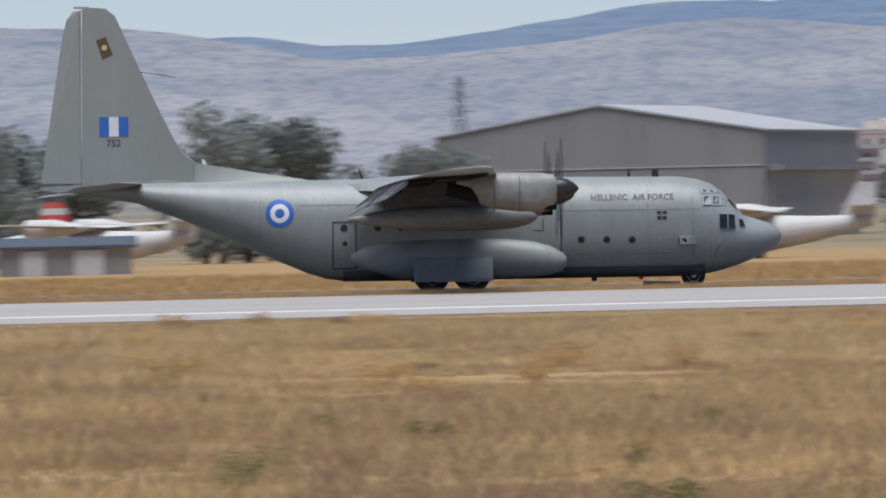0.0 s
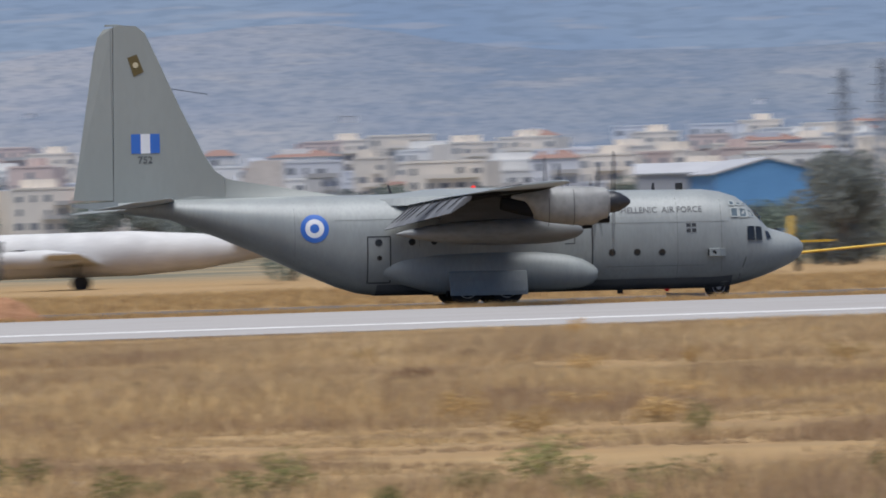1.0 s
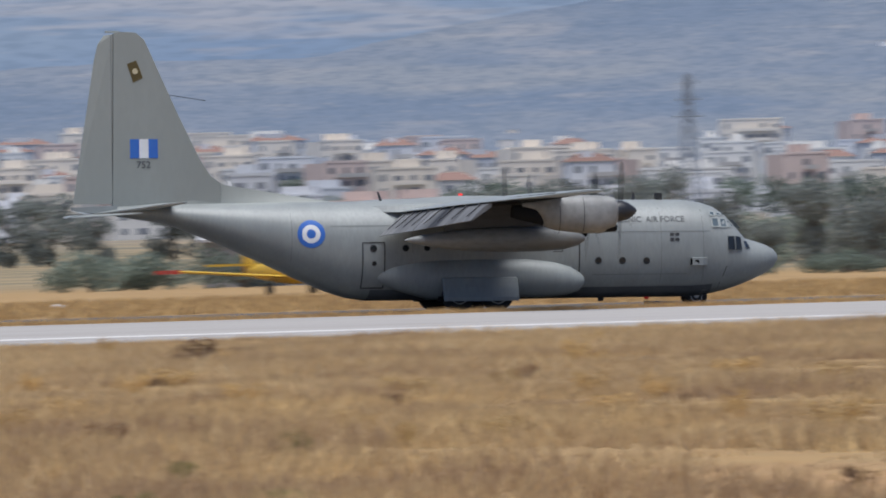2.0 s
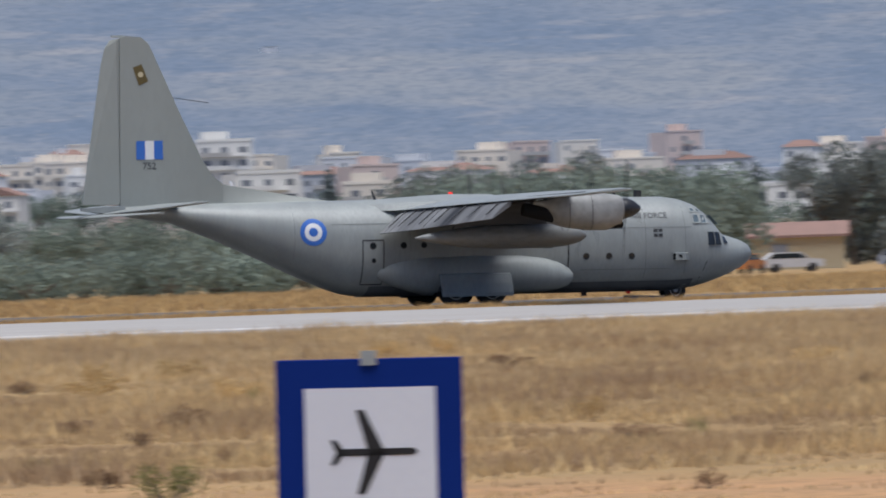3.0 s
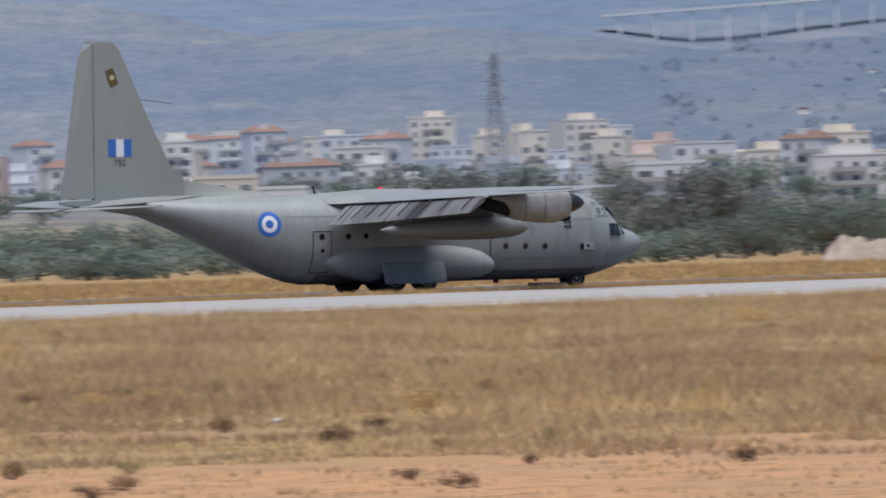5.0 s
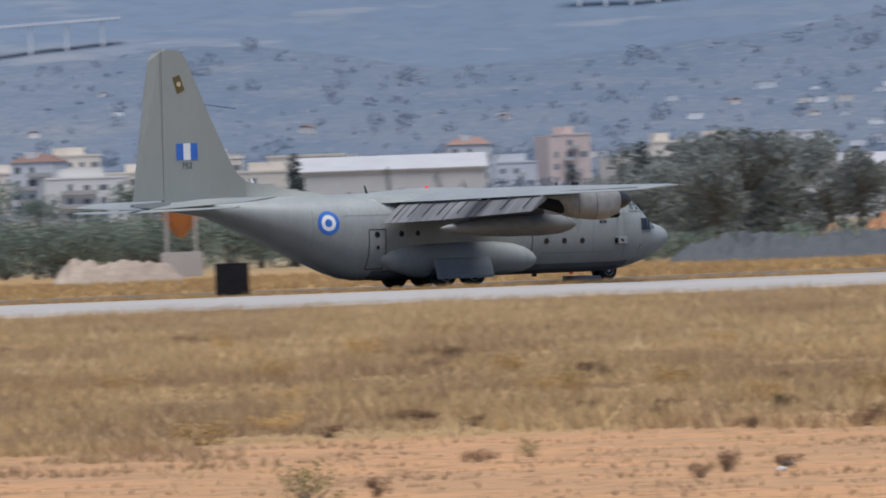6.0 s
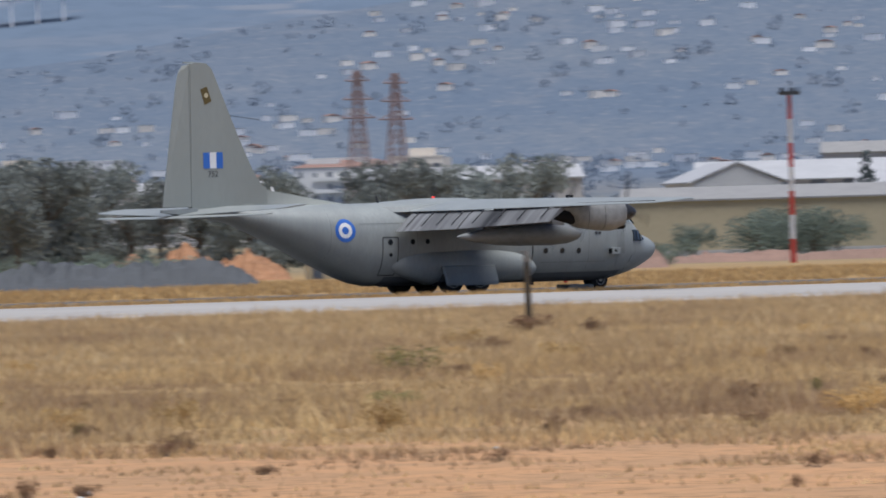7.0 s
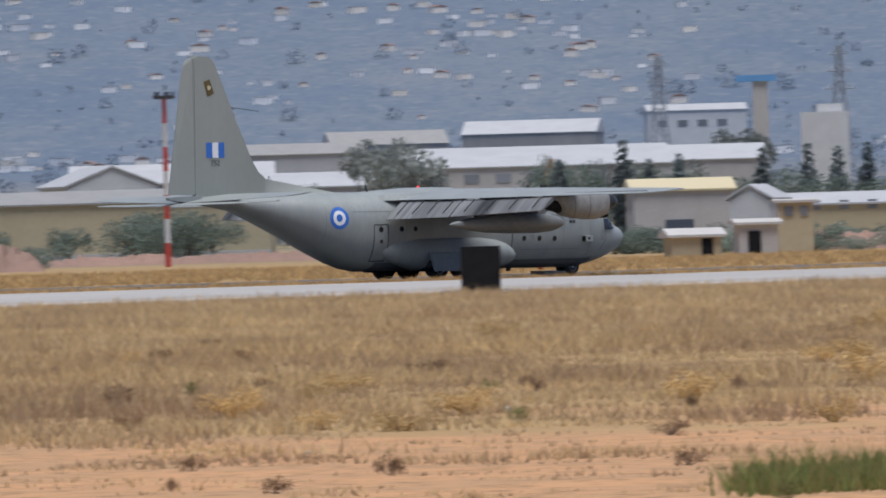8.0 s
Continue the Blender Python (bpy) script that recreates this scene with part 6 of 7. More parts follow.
# ---- parked aircraft ----
def build_parked():
    # faded four-engined patrol aircraft, side on
    p = at(5.25, 850, 0)
    t = thing("patrol_aircraft", pose(p.x, p.y, 0, 0, 0, 172), "faded white four-engined patrol aircraft parked by the hangars", "aircraft")
    bm = bmesh.new()
    lathe(bm, [(15.6, 0.1), (15.2, 0.8), (14.0, 1.35), (12.0, 1.7), (-4, 1.7), (-9, 1.35), (-13, 0.7), (-17, 0.25), (-19, 0.05)], 0, 2.6, 18)
    part("fuselage", bm, WORN, t, smooth=True)
    bm = bmesh.new()
    prism(bm, [(-15.5, 3.0), (-10.0, 3.6), (-12.9, 9.2), (-15.3, 9.2)], -0.15, 0.15)
    part("fin", bm, WORN, t)
    bm = bmesh.new()
    box(bm, -15.2, -11.5, -6.2, 6.2, 3.1, 3.3)
    part("tailplane", bm, WORN, t)
    bm = bmesh.new()
    for s in (-1, 1):
        rings(bm, [airfoil(3.2, 5.0, 0, 1.7, 0.6), airfoil(1.8, 2.4, s * 15, 2.7, 0.25)])
    part("wing", bm, WORN, t)
    for y in (-9, -5, 5, 9):
        bm = bmesh.new()
        lathe(bm, [(5.6, 0.3), (5.4, 0.6), (2, 0.7), (-0.5, 0.3)], y, 2.35, 12)
        e = part("engine", bm, WORN, t, smooth=True)
        for k in range(4):
            bm = bmesh.new()
            a = math.pi * (k / 2 + 0.25)
            rod(bm, (5.65, y, 2.35), (5.65, y + 2 * math.cos(a), 2.35 + 2 * math.sin(a)), 0.14, 0.08, 5)
            part("propeller_blade", bm, BLADE, e)
    for x, y in ((12, 0), (0, -4.9), (0, 4.9)):
        bm = bmesh.new()
        rod(bm, (x, y - 0.3, 0.5), (x, y + 0.3, 0.5), 0.52, None, 14)
        rod(bm, (x, y, 0.5), (x, y, 1.9), 0.12)
        part("undercarriage", bm, BLACK, t)
    for x in (13.6, 13.0, 12.2):
        bm = bmesh.new()
        box(bm, x - 0.25, x + 0.25, 1.05, 1.45, 3.3, 3.75)
        part("cockpit_window", bm, GLASSD, t)
    bm = bmesh.new()
    box(bm, 4.0, 4.8, 1.62, 1.74, 1.7, 3.1)
    part("cabin_door", bm, DARK, t, "dark open cabin door")

    # derelict flying boats
    def boat(m):
        t = thing("flying_boat", m, "derelict pale grey twin-engined flying boat on the grass", "aircraft", "parked aircraft")
        bm = bmesh.new()
        rings(bm, [[(x, w * math.cos(a), zc + hh * math.sin(a)) for a in (2 * math.pi * k / 14 for k in range(14))] for x, w, zc, hh in ((8.4, 0.2, 1.9, 0.3), (7.6, 0.9, 1.7, 0.9), (5, 1.2, 1.7, 1.3), (0, 1.25, 1.7, 1.35), (-4, 0.9, 2.0, 0.9), (-8, 0.35, 2.5, 0.4))])
        part("hull", bm, WORN, t, smooth=True)
        bm = bmesh.new()
        for s in (-1, 1):
            rings(bm, [airfoil(2.0, 3.2, 0, 3.2, 0.5), airfoil(1.4, 1.8, s * 12, 3.5, 0.2)])
        part("wing", bm, WORN, t)
        for y in (-3.4, 3.4):
            bm = bmesh.new()
            lathe(bm, [(3.6, 0.5), (3.4, 0.65), (1.2, 0.65), (-1.2, 0.2)], y, 3.2, 12)
            e = part("engine", bm, WORN, t, smooth=True)
            bm = bmesh.new()
            lathe(bm, [(3.62, 0.1), (3.66, 0.55), (3.7, 0.1)], y, 3.2, 12)
            part("engine_face", bm, DARK, e)
        bm = bmesh.new()
        prism(bm, [(-8.2, 2.6), (-5.6, 2.7), (-6.9, 5.2), (-8.2, 5.2)], -0.12, 0.12)
        part("fin", bm, WORN, t)
        bm = bmesh.new()
        box(bm, -8.2, -6.4, -3.6, 3.6, 3.5, 3.65)
        part("tailplane", bm, WORN, t)
        for y in (-8.5, 8.5):
            bm = bmesh.new()
            lathe(bm, [(2.2, 0.05), (1.6, 0.35), (-0.5, 0.35), (-1.4, 0.05)], y, 1.6, 10)
            rod(bm, (0.6, y, 1.8), (0.6, y, 3.4), 0.08)
            part("float", bm, WORN, t, smooth=True)
        for x in (2.5, -2.0):
            bm = bmesh.new()
            box(bm, x - 0.4, x + 0.4, -1.34, -1.0, 1.5, 2.4)
            part("hatch", bm, DARK, t)
        for y in (-1.3, 1.3):
            bm = bmesh.new()
            rod(bm, (0.4, y - 0.15, 0.3), (0.4, y + 0.15, 0.3), 0.42, None, 12)
            part("wheel", bm, BLACK, t)
        return t
    p = at(2.8, 800, 0)
    boat(pose(p.x, p.y, 0, 0, 0, 168))
    p = at(-0.55, 800, 0)
    boat(pose(p.x, p.y, 0, 0, 0, 150))

    # yellow crop-duster type fire planes, nose towards the runway
    def duster(m):
        t = thing("firefighting_plane", m, "yellow single-engined firefighting plane parked on the grass", "aircraft", "parked aircraft")
        bm = bmesh.new()
        lathe(bm, [(3.4, 0.5), (3.2, 0.68), (1.0, 0.72), (-1.5, 0.6), (-5.5, 0.2)], 0, 1.5, 12, 1.2)
        part("fuselage", bm, YELLOW, t, smooth=True)
        bm = bmesh.new()
        for s in (-1, 1):
            rings(bm, [airfoil(1.4, 2.4, 0, 1.1, 0.36), airfoil(1.2, 2.1, s * 8.2, 1.65, 0.3)])
        part("wing", bm, YELLOW, t)
        for s in (-1, 1):
            bm = bmesh.new()
            box(bm, -0.9, 1.25, min(s * 8.2, s * 9.0), max(s * 8.2, s * 9.0), 1.5, 1.75)
            part("wing_tip", bm, RED, t, "red wing tip")
        bm = bmesh.new()
        lathe(bm, [(3.45, 0.1), (3.5, 0.6), (3.2, 0.66)], 0, 1.5, 12)
        rod(bm, (3.55, 0, 0.1), (3.55, 0, 2.9), 0.12, 0.12, 5)
        part("engine", bm, DARK, t, "dark radial engine")
        bm = bmesh.new()
        prism(bm, [(-5.8, 1.5), (-4.2, 1.7), (-5.0, 3.7), (-5.9, 3.7)], -0.1, 0.1)
        part("fin", bm, YELLOW, t)
        bm = bmesh.new()
        box(bm, -5.8, -4.7, -2.9, 2.9, 1.9, 2.05)
        part("tailplane", bm, YELLOW, t)
        bm = bmesh.new()
        rings(bm, [[(x, w, z) for w, z in ((-0.5, 2.1), (0.5, 2.1), (0.35, 2.9), (-0.35, 2.9))] for x in (-1.2, 0.3)])
        part("canopy", bm, GLASSD, t)
        for y in (-1.6, 1.6):
            bm = bmesh.new()
            rod(bm, (0.9, y - 0.12, 0.35), (0.9, y + 0.12, 0.35), 0.38, None, 12)
            rod(bm, (0.9, y, 0.35), (0.9, y * 0.7, 1.3), 0.09)
            part("wheel", bm, BLACK, t)
        return t
    for az, d, turn in ((8.15, 735, 262), (8.75, 760, 250), (12.15, 740, 285), (12.7, 760, 270)):
        p = at(az, d, 0)
        duster(pose(p.x, p.y, 0, 0, 0, turn))

    # cars near the trees
    def car(m, material, label):
        t = thing("car", m, label, "car", "cars by the trees")
        bm = bmesh.new()
        rings(bm, [[(x, y, z) for x, z in ((-2.1, 0.35), (2.1, 0.35), (2.1, 0.85), (1.1, 0.95), (0.5, 1.4), (-1.5, 1.4), (-2.1, 0.95))] for y in (-0.8, 0.8)])
        part("body", bm, material, t)
        bm = bmesh.new()
        prism(bm, [(0.9, 0.98), (0.45, 1.32), (-1.4, 1.32), (-1.8, 0.98)], -0.815, 0.815)
        part("side_glass", bm, GLASSD, t)
        for x in (-1.3, 1.3):
            for y in (-0.8, 0.8):
                bm = bmesh.new()
                rod(bm, (x, y - 0.1, 0.32), (x, y + 0.1, 0.32), 0.32, None, 12)
                part("wheel", bm, BLACK, t)
    car(placed(20.17, 800, 8, 0), WHITEWALL, "white car parked by the field's edge")
    car(placed(19.93, 790, 70, 0), ORANGE, "reddish car parked by the field's edge")
    car(placed(20.75, 800, 0, 0), GALV, "blue-grey car parked by the field's edge")
    car(placed(24.14, 640, 0, 0), DARKWALL, "dark car by the low barn")
    car(placed(19.3, 760, 10, 0), WHITEWALL, "white car parked by the field's edge")


build_parked()


# ---- along the field ----
SIGNBLUE = mat("sign_blue", (0.004, 0.022, 0.17), 0.8, 0, (0.005, 0.026, 0.19), 2, 0.5)
SIGNWHITE = mat("sign_white", (0.66, 0.69, 0.76), 0.6, 0, (0.61, 0.64, 0.72), 1.5, 0.5)
SIGNBLACK = mat("sign_black", (0.012, 0.012, 0.014), 0.5)
ZINC = mat("galvanised_steel", (0.42, 0.46, 0.47), 0.4, 0.6, (0.32, 0.35, 0.36), 4, 0.5)
POSTWOOD = mat("dark_weathered_wood", (0.10, 0.085, 0.065), 0.9, 0, (0.06, 0.05, 0.04), 4, 0.6, 0.4, 20)
BOARD = mat("matt_black_board", (0.014, 0.014, 0.016), 0.8, 0, (0.022, 0.022, 0.024), 2, 0.6)
STONE = mat("grey_field_stones", (0.20, 0.18, 0.16), 0.9, 0, (0.13, 0.12, 0.11), 3, 0.6, 0.4, 8)
BOULDER = mat("white_field_stones", (0.52, 0.50, 0.47), 0.9, 0, (0.42, 0.40, 0.38), 4, 0.6)


def build_sign():
    p = at(18.02, 100)
    top = 2.5 - 100 * 0.00948
    t = thing("airport_sign", pose(p.x, p.y, top, 0, 0.6, -18.0), "blue-bordered white sign with a black aeroplane symbol", "sign")
    bm = bmesh.new()
    box(bm, -0.82, 0.82, 0, 0.04, -1.86, 0)
    bmesh.ops.bevel(bm, geom=bm.edges[:], offset=0.008, segments=1, affect="EDGES")
    part("panel", bm, SIGNBLUE, t)
    bm = bmesh.new()
    box(bm, -0.57, 0.58, -0.006, 0.01, -1.60, -0.255)
    part("white_field", bm, SIGNWHITE, t)
    bm = bmesh.new()

    def shape(pts):
        rings(bm, [[(x, -0.012, z) for x, z in pts], [(x, -0.004, z) for x, z in pts]])
    y0 = -0.82
    shape([(-0.30, y0 - 0.035), (0.38, y0 - 0.03), (0.42, y0), (0.38, y0 + 0.03), (-0.30, y0 + 0.03)])
    shape([(-0.02, y0), (0.13, y0), (-0.05, y0 + 0.37), (-0.12, y0 + 0.37)])
    shape([(-0.02, y0), (0.13, y0), (-0.05, y0 - 0.37), (-0.12, y0 - 0.37)])
    shape([(-0.30, y0), (-0.22, y0), (-0.30, y0 + 0.11), (-0.35, y0 + 0.11)])
    shape([(-0.30, y0), (-0.22, y0), (-0.30, y0 - 0.11), (-0.35, y0 - 0.11)])
    part("aeroplane_symbol", bm, SIGNBLACK, t, "black aeroplane outline seen from above")
    bm = bmesh.new()
    box(bm, -0.07, 0.07, -0.03, 0.08, -0.06, 0.07)
    part("clamp", bm, ZINC, t, "bright metal clamp on the top edge")
    for x in (-0.5, 0.5):
        bm = bmesh.new()
        rod(bm, (x, 0.07, -0.1), (x, 0.07, -top - 1.6), 0.035, None, 10)
        part("post", bm, ZINC, t)


build_sign()


def build_post():
    p = at(36.285, 415)
    t = thing("fence_post", pose(p.x, p.y, p.z - 0.2, 0, -1.2, -36), "leaning dark wooden post with a pale weathered cap", "post")
    bm = bmesh.new()
    rod(bm, (0, 0, 0), (0, 0, 2.6), 0.13, 0.11, 9)
    part("pole", bm, POSTWOOD, t)
    bm = bmesh.new()
    rod(bm, (0, 0, 2.6), (0.02, 0, 2.8), 0.17, 0.13, 8)
    rod(bm, (0.02, 0, 2.8), (-0.06, 0, 3.0), 0.11, 0.06, 8)
    part("cap", bm, STONE, t, "pale broken cap")


build_post()


def build_marker(az, y, top, w, label):
    x = y * math.tan(radians(az))
    z = interp(y, NEAR, 1)
    t = thing("marker_board", pose(x, y, z, 0, 0, -az), label, "marker board", "black distance boards")
    bm = bmesh.new()
    box(bm, -w / 2, w / 2, -0.05, 0.05, 0.12, top - z)
    bmesh.ops.bevel(bm, geom=bm.edges[:], offset=0.015, segments=1, affect="EDGES")
    part("board", bm, BOARD, t)
    for s in (-1, 1):
        bm = bmesh.new()
        rod(bm, (s * w * 0.35, 0.08, -0.2), (s * w * 0.35, 0.08, top - z - 0.2), 0.05)
        part("leg", bm, BOARD, t)


build_marker(31.27, 442, 2.5 - 517 * 0.00183, 1.55, "plain black board standing beside the taxiway")
build_marker(39.19, 391.5, 2.5 - 505 * 0.00145, 1.75, "plain black board among stones beside the taxiway")


def stone(az, d, r, seed, material=None):
    rng = random.Random(seed)
    bm = bmesh.new()
    bmesh.ops.create_icosphere(bm, subdivisions=2, radius=r)
    for v in bm.verts:
        v.co *= 1 + 0.5 * noise.noise(v.co * (1.3 / r) + Vector((seed, 0, 0)))
        v.co.z *= 0.6
    p = at(az, d)
    ob = part("stone", bm, material or STONE)
    ob.matrix_basis = pose(p.x, p.y, p.z + r * 0.25, 0, 0, rng.uniform(0, 360))
    tagged(ob, "grey stone lying in the dry grass" if material is None else "pale stone lying on the ground", "stone", "stones")


for k, (az, d, r) in enumerate(((39.02, 497, 0.45), (39.1, 494, 0.3), (39.24, 496, 0.4), (39.33, 497, 0.5), (39.4, 500, 0.3), (38.98, 500, 0.3))):
    stone(az, d, r, k)
for k, (az, d, r) in enumerate(((34.03, 163, 0.09), (5.2, 170, 0.1), (39.29, 215, 0.12), (34.0, 160, 0.07), (36.1, 190, 0.06), (29.3, 260, 0.2), (27.6, 215, 0.12), (24.5, 168, 0.1), (11.0, 600, 0.35), (24.4, 270, 0.12), (37.0, 290, 0.12), (38.3, 180, 0.05))):
    stone(az, d, r, 20 + k, BOULDER)


def bush_source(name, material, seed, label, count=420):
    rng = random.Random(seed)
    t = thing(name, pose(0, -60, -40), label, "bush", "bushes in the grass")
    lobes = [(rng.uniform(-0.5, 0.5), rng.uniform(-0.4, 0.4), rng.uniform(0.12, 0.6), rng.uniform(0.2, 0.34), 0.9) for _ in range(8)]
    c = new("foliage", leaf_mesh("foliage", lobes, count * 2, 0.042, material, rng))
    c.parent = t
    bm = bmesh.new()
    for l in lobes:
        rod(bm, (0, 0, -0.05), l[:3], 0.025, 0.01, 4)
    tagged(part("stem", bm, LEAF_S if material is LEAF_S else BARK, t), kind="stuff")
    return t


def build_bushes():
    rng = random.Random(33)
    dry = [bush_source("dry_bush", LEAF_B, s, "dried brown bush in straw grass") for s in (1, 2)]
    gold = [bush_source("straw_bush", LEAF_S, s, "dense golden clump of dry stalks") for s in (3, 4)]
    weed = [bush_source("weed_clump", LEAF_W, s, "dull green weed clump on the dry ground", 300) for s in (5, 6)]
    first = set()

    def put(pool, az, d, w, h):
        b = rng.choice(pool)
        p = at(az, d)
        m = pose(p.x, p.y, p.z, 0, 0, rng.uniform(0, 360)) @ Matrix.Diagonal((w, w, h, 1))
        if b.name not in first:
            first.add(b.name)
            b.matrix_basis = m
        else:
            copy_thing(b, Matrix()).matrix_basis = m
    # those that stand out
    for pool, az, d, w, h in ((dry, 11.69, 330, 0.95, 1.15), (gold, 10.05, 215, 1.5, 1.3), (dry, 18.75, 300, 1.0, 0.55), (dry, 17.1, 220, 0.8, 0.7), (dry, 22.0, 290, 1.3, 0.5), (dry, 36.24, 384, 1.5, 1.0), (dry, 36.6, 384, 0.8, 0.8), (weed, 35.68, 288, 1.5, 1.0), (weed, 35.6, 240, 1.0, 0.5), (dry, 37.36, 231, 0.8, 0.65), (dry, 37.4, 205, 0.5, 0.4), (weed, 31.6, 150, 0.6, 0.7), (weed, 17.0, 155, 0.7, 0.9), (dry, 38.0, 225, 0.5, 0.35), (weed, 7.6, 158, 1.3, 0.9), (weed, 8.2, 150, 1.2, 0.7), (weed, 4.9, 165, 0.9, 0.8), (weed, 6.1, 155, 1.1, 0.7)):
        put(pool, az, d, w, h)
    for i in range(90):
        put(dry, rng.uniform(-1, 41.5), rng.uniform(190, 380), rng.uniform(0.4, 0.9), rng.uniform(0.3, 0.55))
    for i in range(150):
        put(gold, rng.uniform(-1, 41.5), rng.uniform(190, 380), rng.uniform(0.5, 1.2), rng.uniform(0.45, 0.85))
    for i in range(34):
        put(weed, rng.uniform(-1, 13), rng.uniform(130, 200), rng.uniform(0.4, 0.9), rng.uniform(0.35, 0.8))
    for i in range(85):
        put(dry, rng.uniform(14, 41.5), rng.uniform(150, 250), rng.uniform(0.2, 0.5), rng.uniform(0.2, 0.42))
    for i in range(22):
        put(weed, rng.uniform(13, 41), rng.uniform(130, 260), rng.uniform(0.25, 0.5), rng.uniform(0.25, 0.6))


build_bushes()


# ---- grass ----
def grass_material(name, a, b, c):
    m = bpy.data.materials.new(name)
    m.use_nodes = True
    nd, lk = m.node_tree.nodes, m.node_tree.links
    bs = nd["Principled BSDF"]
    bs.inputs["Roughness"].default_value = 0.9
    bs.inputs["Specular IOR Level"].default_value = 0.1
    geo = nd.new("ShaderNodeNewGeometry")
    tc = nd.new("ShaderNodeTexCoord")
    n = nd.new("ShaderNodeTexNoise")
    n.inputs["Scale"].default_value, n.inputs["Detail"].default_value = 0.11, 6
    lk.new(tc.outputs["Object"], n.inputs["Vector"])
    r = nd.new("ShaderNodeMapRange")
    r.inputs["From Min"].default_value, r.inputs["From Max"].default_value = 0.42, 0.60
    lk.new(n.outputs["Fac"], r.inputs["Value"])
    x1 = nd.new("ShaderNodeMix")
    x1.data_type = "RGBA"
    lk.new(r.outputs[0], x1.inputs[0])
    x1.inputs[6].default_value, x1.inputs[7].default_value = (*a, 1), (*b, 1)
    x2 = nd.new("ShaderNodeMix")
    x2.data_type = "RGBA"
    pw = nd.new("ShaderNodeMath")
    pw.operation = "POWER"
    lk.new(geo.outputs["Random Per Island"], pw.inputs[0])
    pw.inputs[1].default_value = 2.0
    lk.new(pw.outputs[0], x2.inputs[0])
    lk.new(x1.outputs[2], x2.inputs[6])
    x2.inputs[7].default_value = (*c, 1)
    lk.new(x2.outputs[2], bs.inputs["Base Color"])
    tr = nd.new("ShaderNodeBsdfTranslucent")
    lk.new(x2.outputs[2], tr.inputs[0])
    ms = nd.new("ShaderNodeMixShader")
    ms.inputs[0].default_value = 0.45
    lk.new(bs.outputs[0], ms.inputs[1])
    lk.new(tr.outputs[0], ms.inputs[2])
    lk.new(ms.outputs[0], nd["Material Output"].inputs[0])
    return m


def grass(name, material, label, count, y0, y1, hmin, hmax, blades, seed, spread=0.28, bw=0.05, patchy=True, bearings=(-1.6, 42.0)):
    """Tufts of upright dry blades, as one body of stuff."""
    rs = np.random.RandomState(seed)
    y = np.sqrt(rs.uniform(y0 ** 2, y1 ** 2, count))
    az = np.radians(rs.uniform(*bearings, count))
    x = y * np.tan(az)
    keep = np.ones(count, bool)
    tall = np.ones(count)
    if patchy:
        for i in range(count):
            n1 = noise.noise(Vector((x[i] * 0.06, y[i] * 0.035, 2.0)))
            n2 = noise.noise(Vector((x[i] * 0.21, y[i] * 0.14, 9.0)))
            far = min(1.0, max(0.0, (y[i] - 150) / 90.0))
            bare = x[i] > 40 and y[i] < 160 + 60 * n1
            tall[i] = 0.62 + 1.1 * n1 + 0.9 * n2
            if y[i] > 320:
                tall[i] = max(tall[i], 0.95)
            if y[i] > 345:
                k = min(1.0, (y[i] - 345) / 15.0)
                tall[i] *= 1 - k * (1 - (0.22 + 0.9 * min(1.0, max(0.0, (x[i] - 30) / 130.0))))
            lim = (-0.95 if y[i] > 320 else -0.38) + (0.35 if bare else 0.0) + (1 - far) * 0.10
            keep[i] = n1 * 0.6 + n2 * 0.7 > lim
            if bare:
                keep[i] = rs.rand() < 0.16
                tall[i] = 0.2
    x, y, tall = x[keep], y[keep], np.clip(tall[keep], 0.2, 1.9)
    n = len(x)
    z = np.interp(y, [r[0] for r in NEAR], [r[1] for r in NEAR])
    X, Y, Z = (np.repeat(v, blades) for v in (x, y, z))
    H = np.repeat(rs.uniform(hmin, hmax, n) * tall, blades) * rs.uniform(0.55, 1.1, n * blades)
    ox, oy = rs.normal(0, spread, n * blades), rs.normal(0, spread, n * blades)
    lx, ly = rs.normal(0, 0.42, n * blades) * H, rs.normal(0, 0.42, n * blades) * H
    a = rs.uniform(0, np.pi, n * blades)
    w = bw * rs.uniform(0.5, 1.5, n * blades)
    bx, by = X + ox, Y + oy
    v = np.empty((n * blades, 3, 3))
    v[:, 0] = np.stack([bx - w * np.cos(a), by - w * np.sin(a), Z - 0.02], 1)
    v[:, 1] = np.stack([bx + w * np.cos(a), by + w * np.sin(a), Z - 0.02], 1)
    v[:, 2] = np.stack([bx + lx, by + ly, Z + H], 1)
    me = bpy.data.meshes.new(name)
    k = n * blades
    me.vertices.add(3 * k)
    me.vertices.foreach_set("co", v.ravel())
    me.loops.add(3 * k)
    me.loops.foreach_set("vertex_index", np.arange(3 * k, dtype=np.int32))
    me.polygons.add(k)
    me.polygons.foreach_set("loop_start", np.arange(0, 3 * k, 3, dtype=np.int32))
    me.polygons.foreach_set("loop_total", np.full(k, 3, np.int32))
    me.update()
    me.validate()
    me.materials.append(material)
    tagged(new(name, me), label, "grass", kind="stuff")


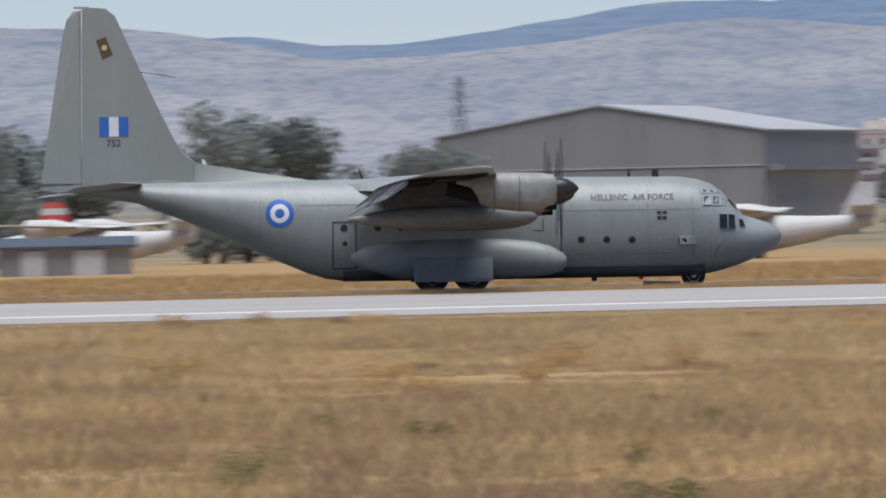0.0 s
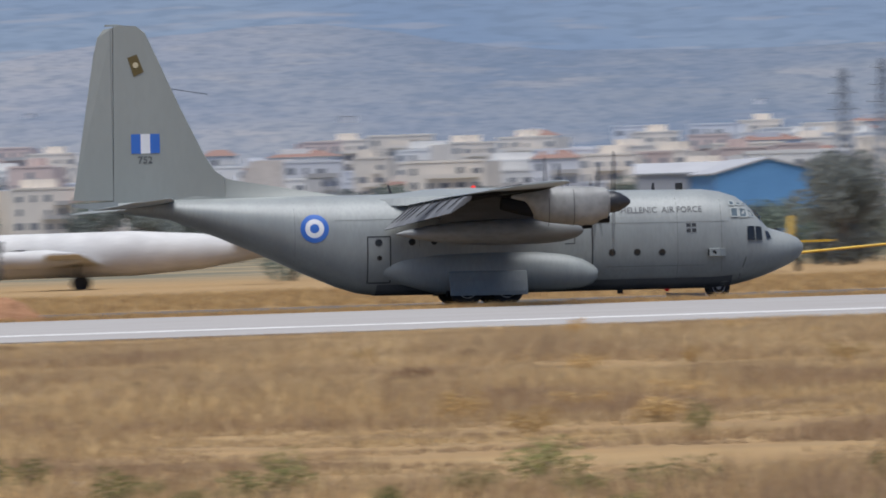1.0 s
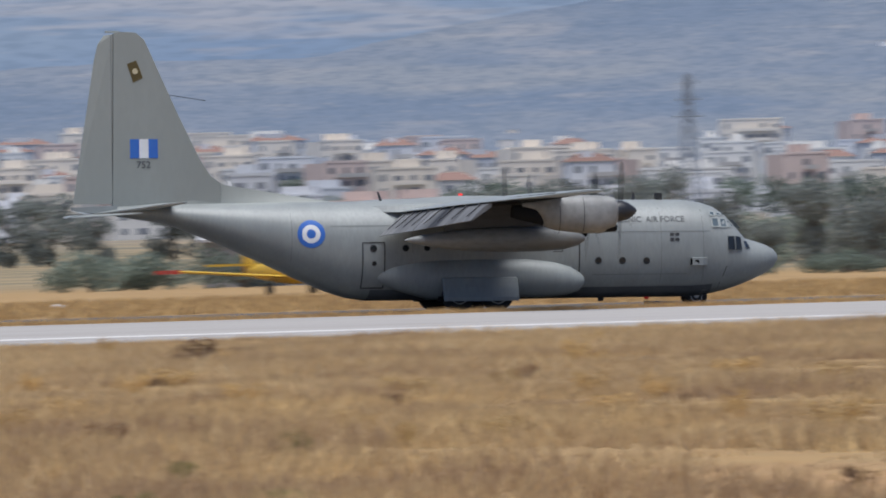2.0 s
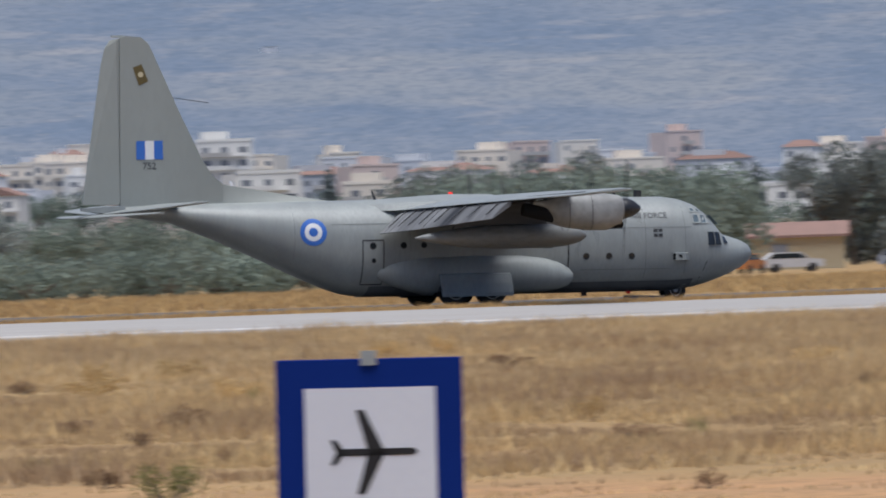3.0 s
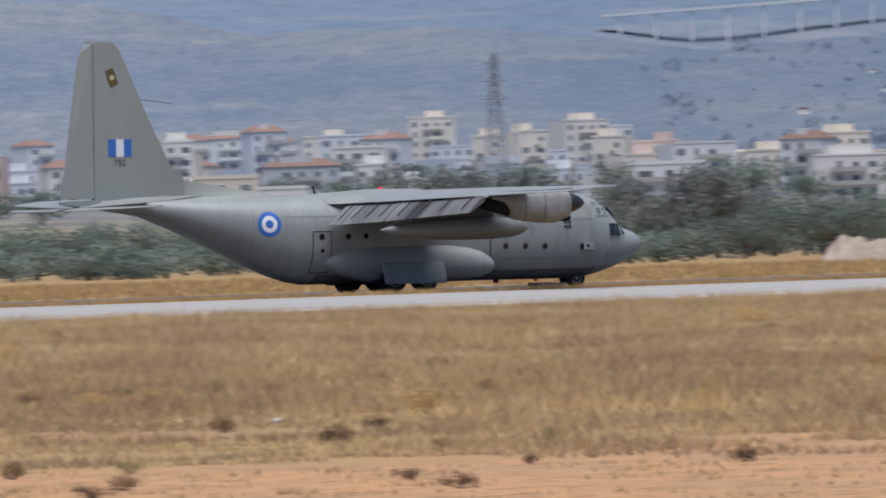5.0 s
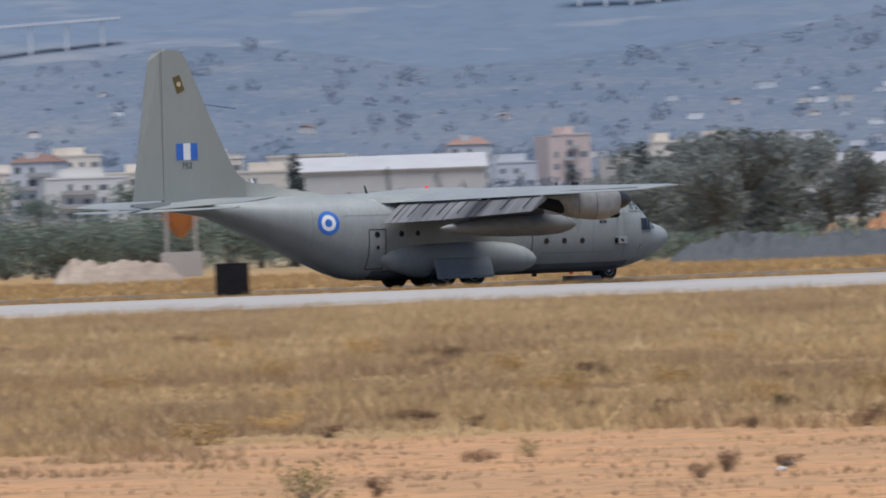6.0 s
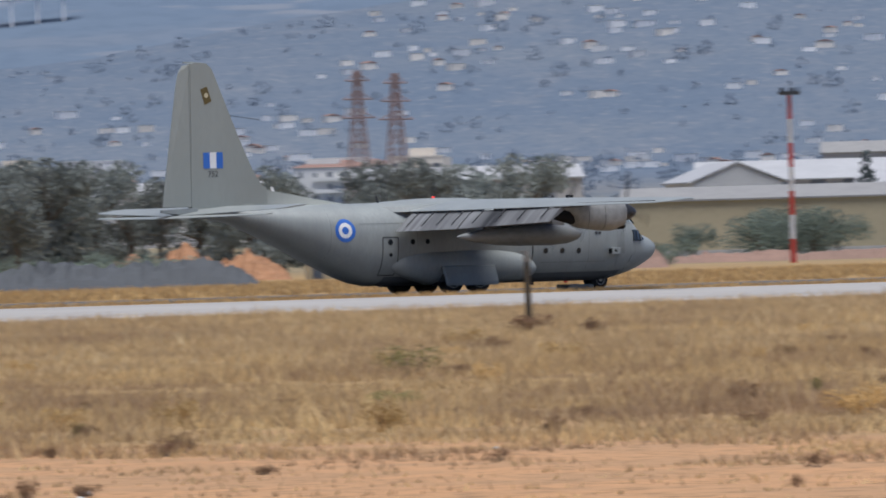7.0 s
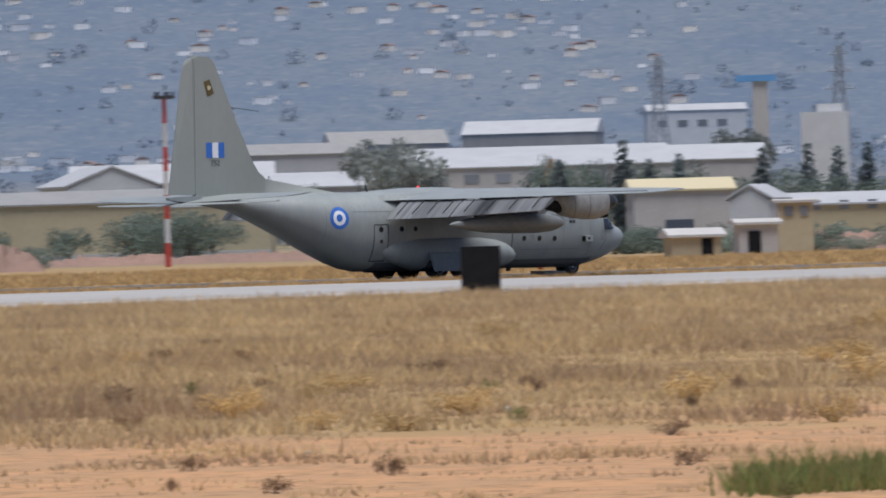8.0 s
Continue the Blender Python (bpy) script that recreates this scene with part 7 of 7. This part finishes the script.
STRAW = grass_material("straw_grass", (0.80, 0.60, 0.31), (0.46, 0.33, 0.205), (0.36, 0.25, 0.155))
PALE = grass_material("pale_straw_grass", (0.68, 0.48, 0.23), (0.56, 0.38, 0.18), (0.38, 0.26, 0.14))
grass("dry_grass", STRAW, "tall dry straw-coloured grass in uneven patches", 120000, 112, 391, 0.26, 0.60, 10, 1, spread=0.34, bw=0.028)
grass("verge_grass", PALE, "strip of dry grass between taxiway and runway", 9000, 440.6, 448.6, 0.16, 0.34, 6, 2, patchy=False)
grass("far_grass", PALE, "dry pale grass beyond the runway", 30000, 490, 660, 0.2, 0.42, 5, 3, spread=0.5, bw=0.09, patchy=False)

EDGE = grass_material("bleached_grass", (0.88, 0.71, 0.43), (0.70, 0.53, 0.30), (0.48, 0.35, 0.21))
grass("edge_grass", EDGE, "bleached tall grass towards the taxiway's edge", 62000, 250, 392, 0.28, 0.56, 6, 6, spread=0.36, bw=0.03)
GREEN = grass_material("green_grass", (0.17, 0.22, 0.07), (0.24, 0.25, 0.09), (0.34, 0.27, 0.12))
grass("green_grass", GREEN, "tall green grass at the edge of the bare soil", 300, 110, 116, 0.25, 0.6, 12, 4, spread=0.2, bw=0.02, patchy=False, bearings=(40.5, 41.8))
grass("green_weeds", GREEN, "scattered green weed stalks among dry grass", 330, 112, 132, 0.3, 0.7, 7, 5, spread=0.16, bw=0.02, patchy=False, bearings=(1.0, 9.5))


# ---- what moves ----
def flex(t, side):
    """The wings sag about their roots as the lift fades along the roll-out."""
    a = radians(float(np.interp(t, (0, 1.5, 4, 8), (1.0, 0.7, 0.0, -0.95))))
    root = Matrix.Translation((0, side * 2.1, 4.35))
    return root @ Matrix.Rotation(side * a, 4, "X") @ root.inverted()


def motions():
    walk(aircraft, [(t, pose(x, RUNWAY_Y, 0, 0, -pitch, 0)) for t, _, _, _, x, pitch in PATH])
    frames = range(0, 241)
    for ob in aircraft.children:
        if ob.name.split(".")[0] in ("wing", "flap", "flap_well", "wing_underside", "aileron_hinge", "engine_nacelle", "fuel_tank"):
            side = -1 if sum(v.co.y for v in ob.data.vertices) < 0 else 1
            walk(ob, [(t / 2, flex(t / 2, side)) for t in range(17)])
    for k, (prop, y, z) in enumerate(propellers):
        side = -1 if y < 0 else 1
        walk(prop, [(i / 30, flex(i / 30, side) @ pose(4.2, y, z) @ Matrix.Rotation(radians(i * 72 + 23 * k), 4, "X")) for i in frames])
    for wheel, x, y, z, r in wheels:
        walk(wheel, [(i / 30, pose(x, y, z) @ Matrix.Rotation(radians(i * 84), 4, "Y")) for i in frames])


motions()
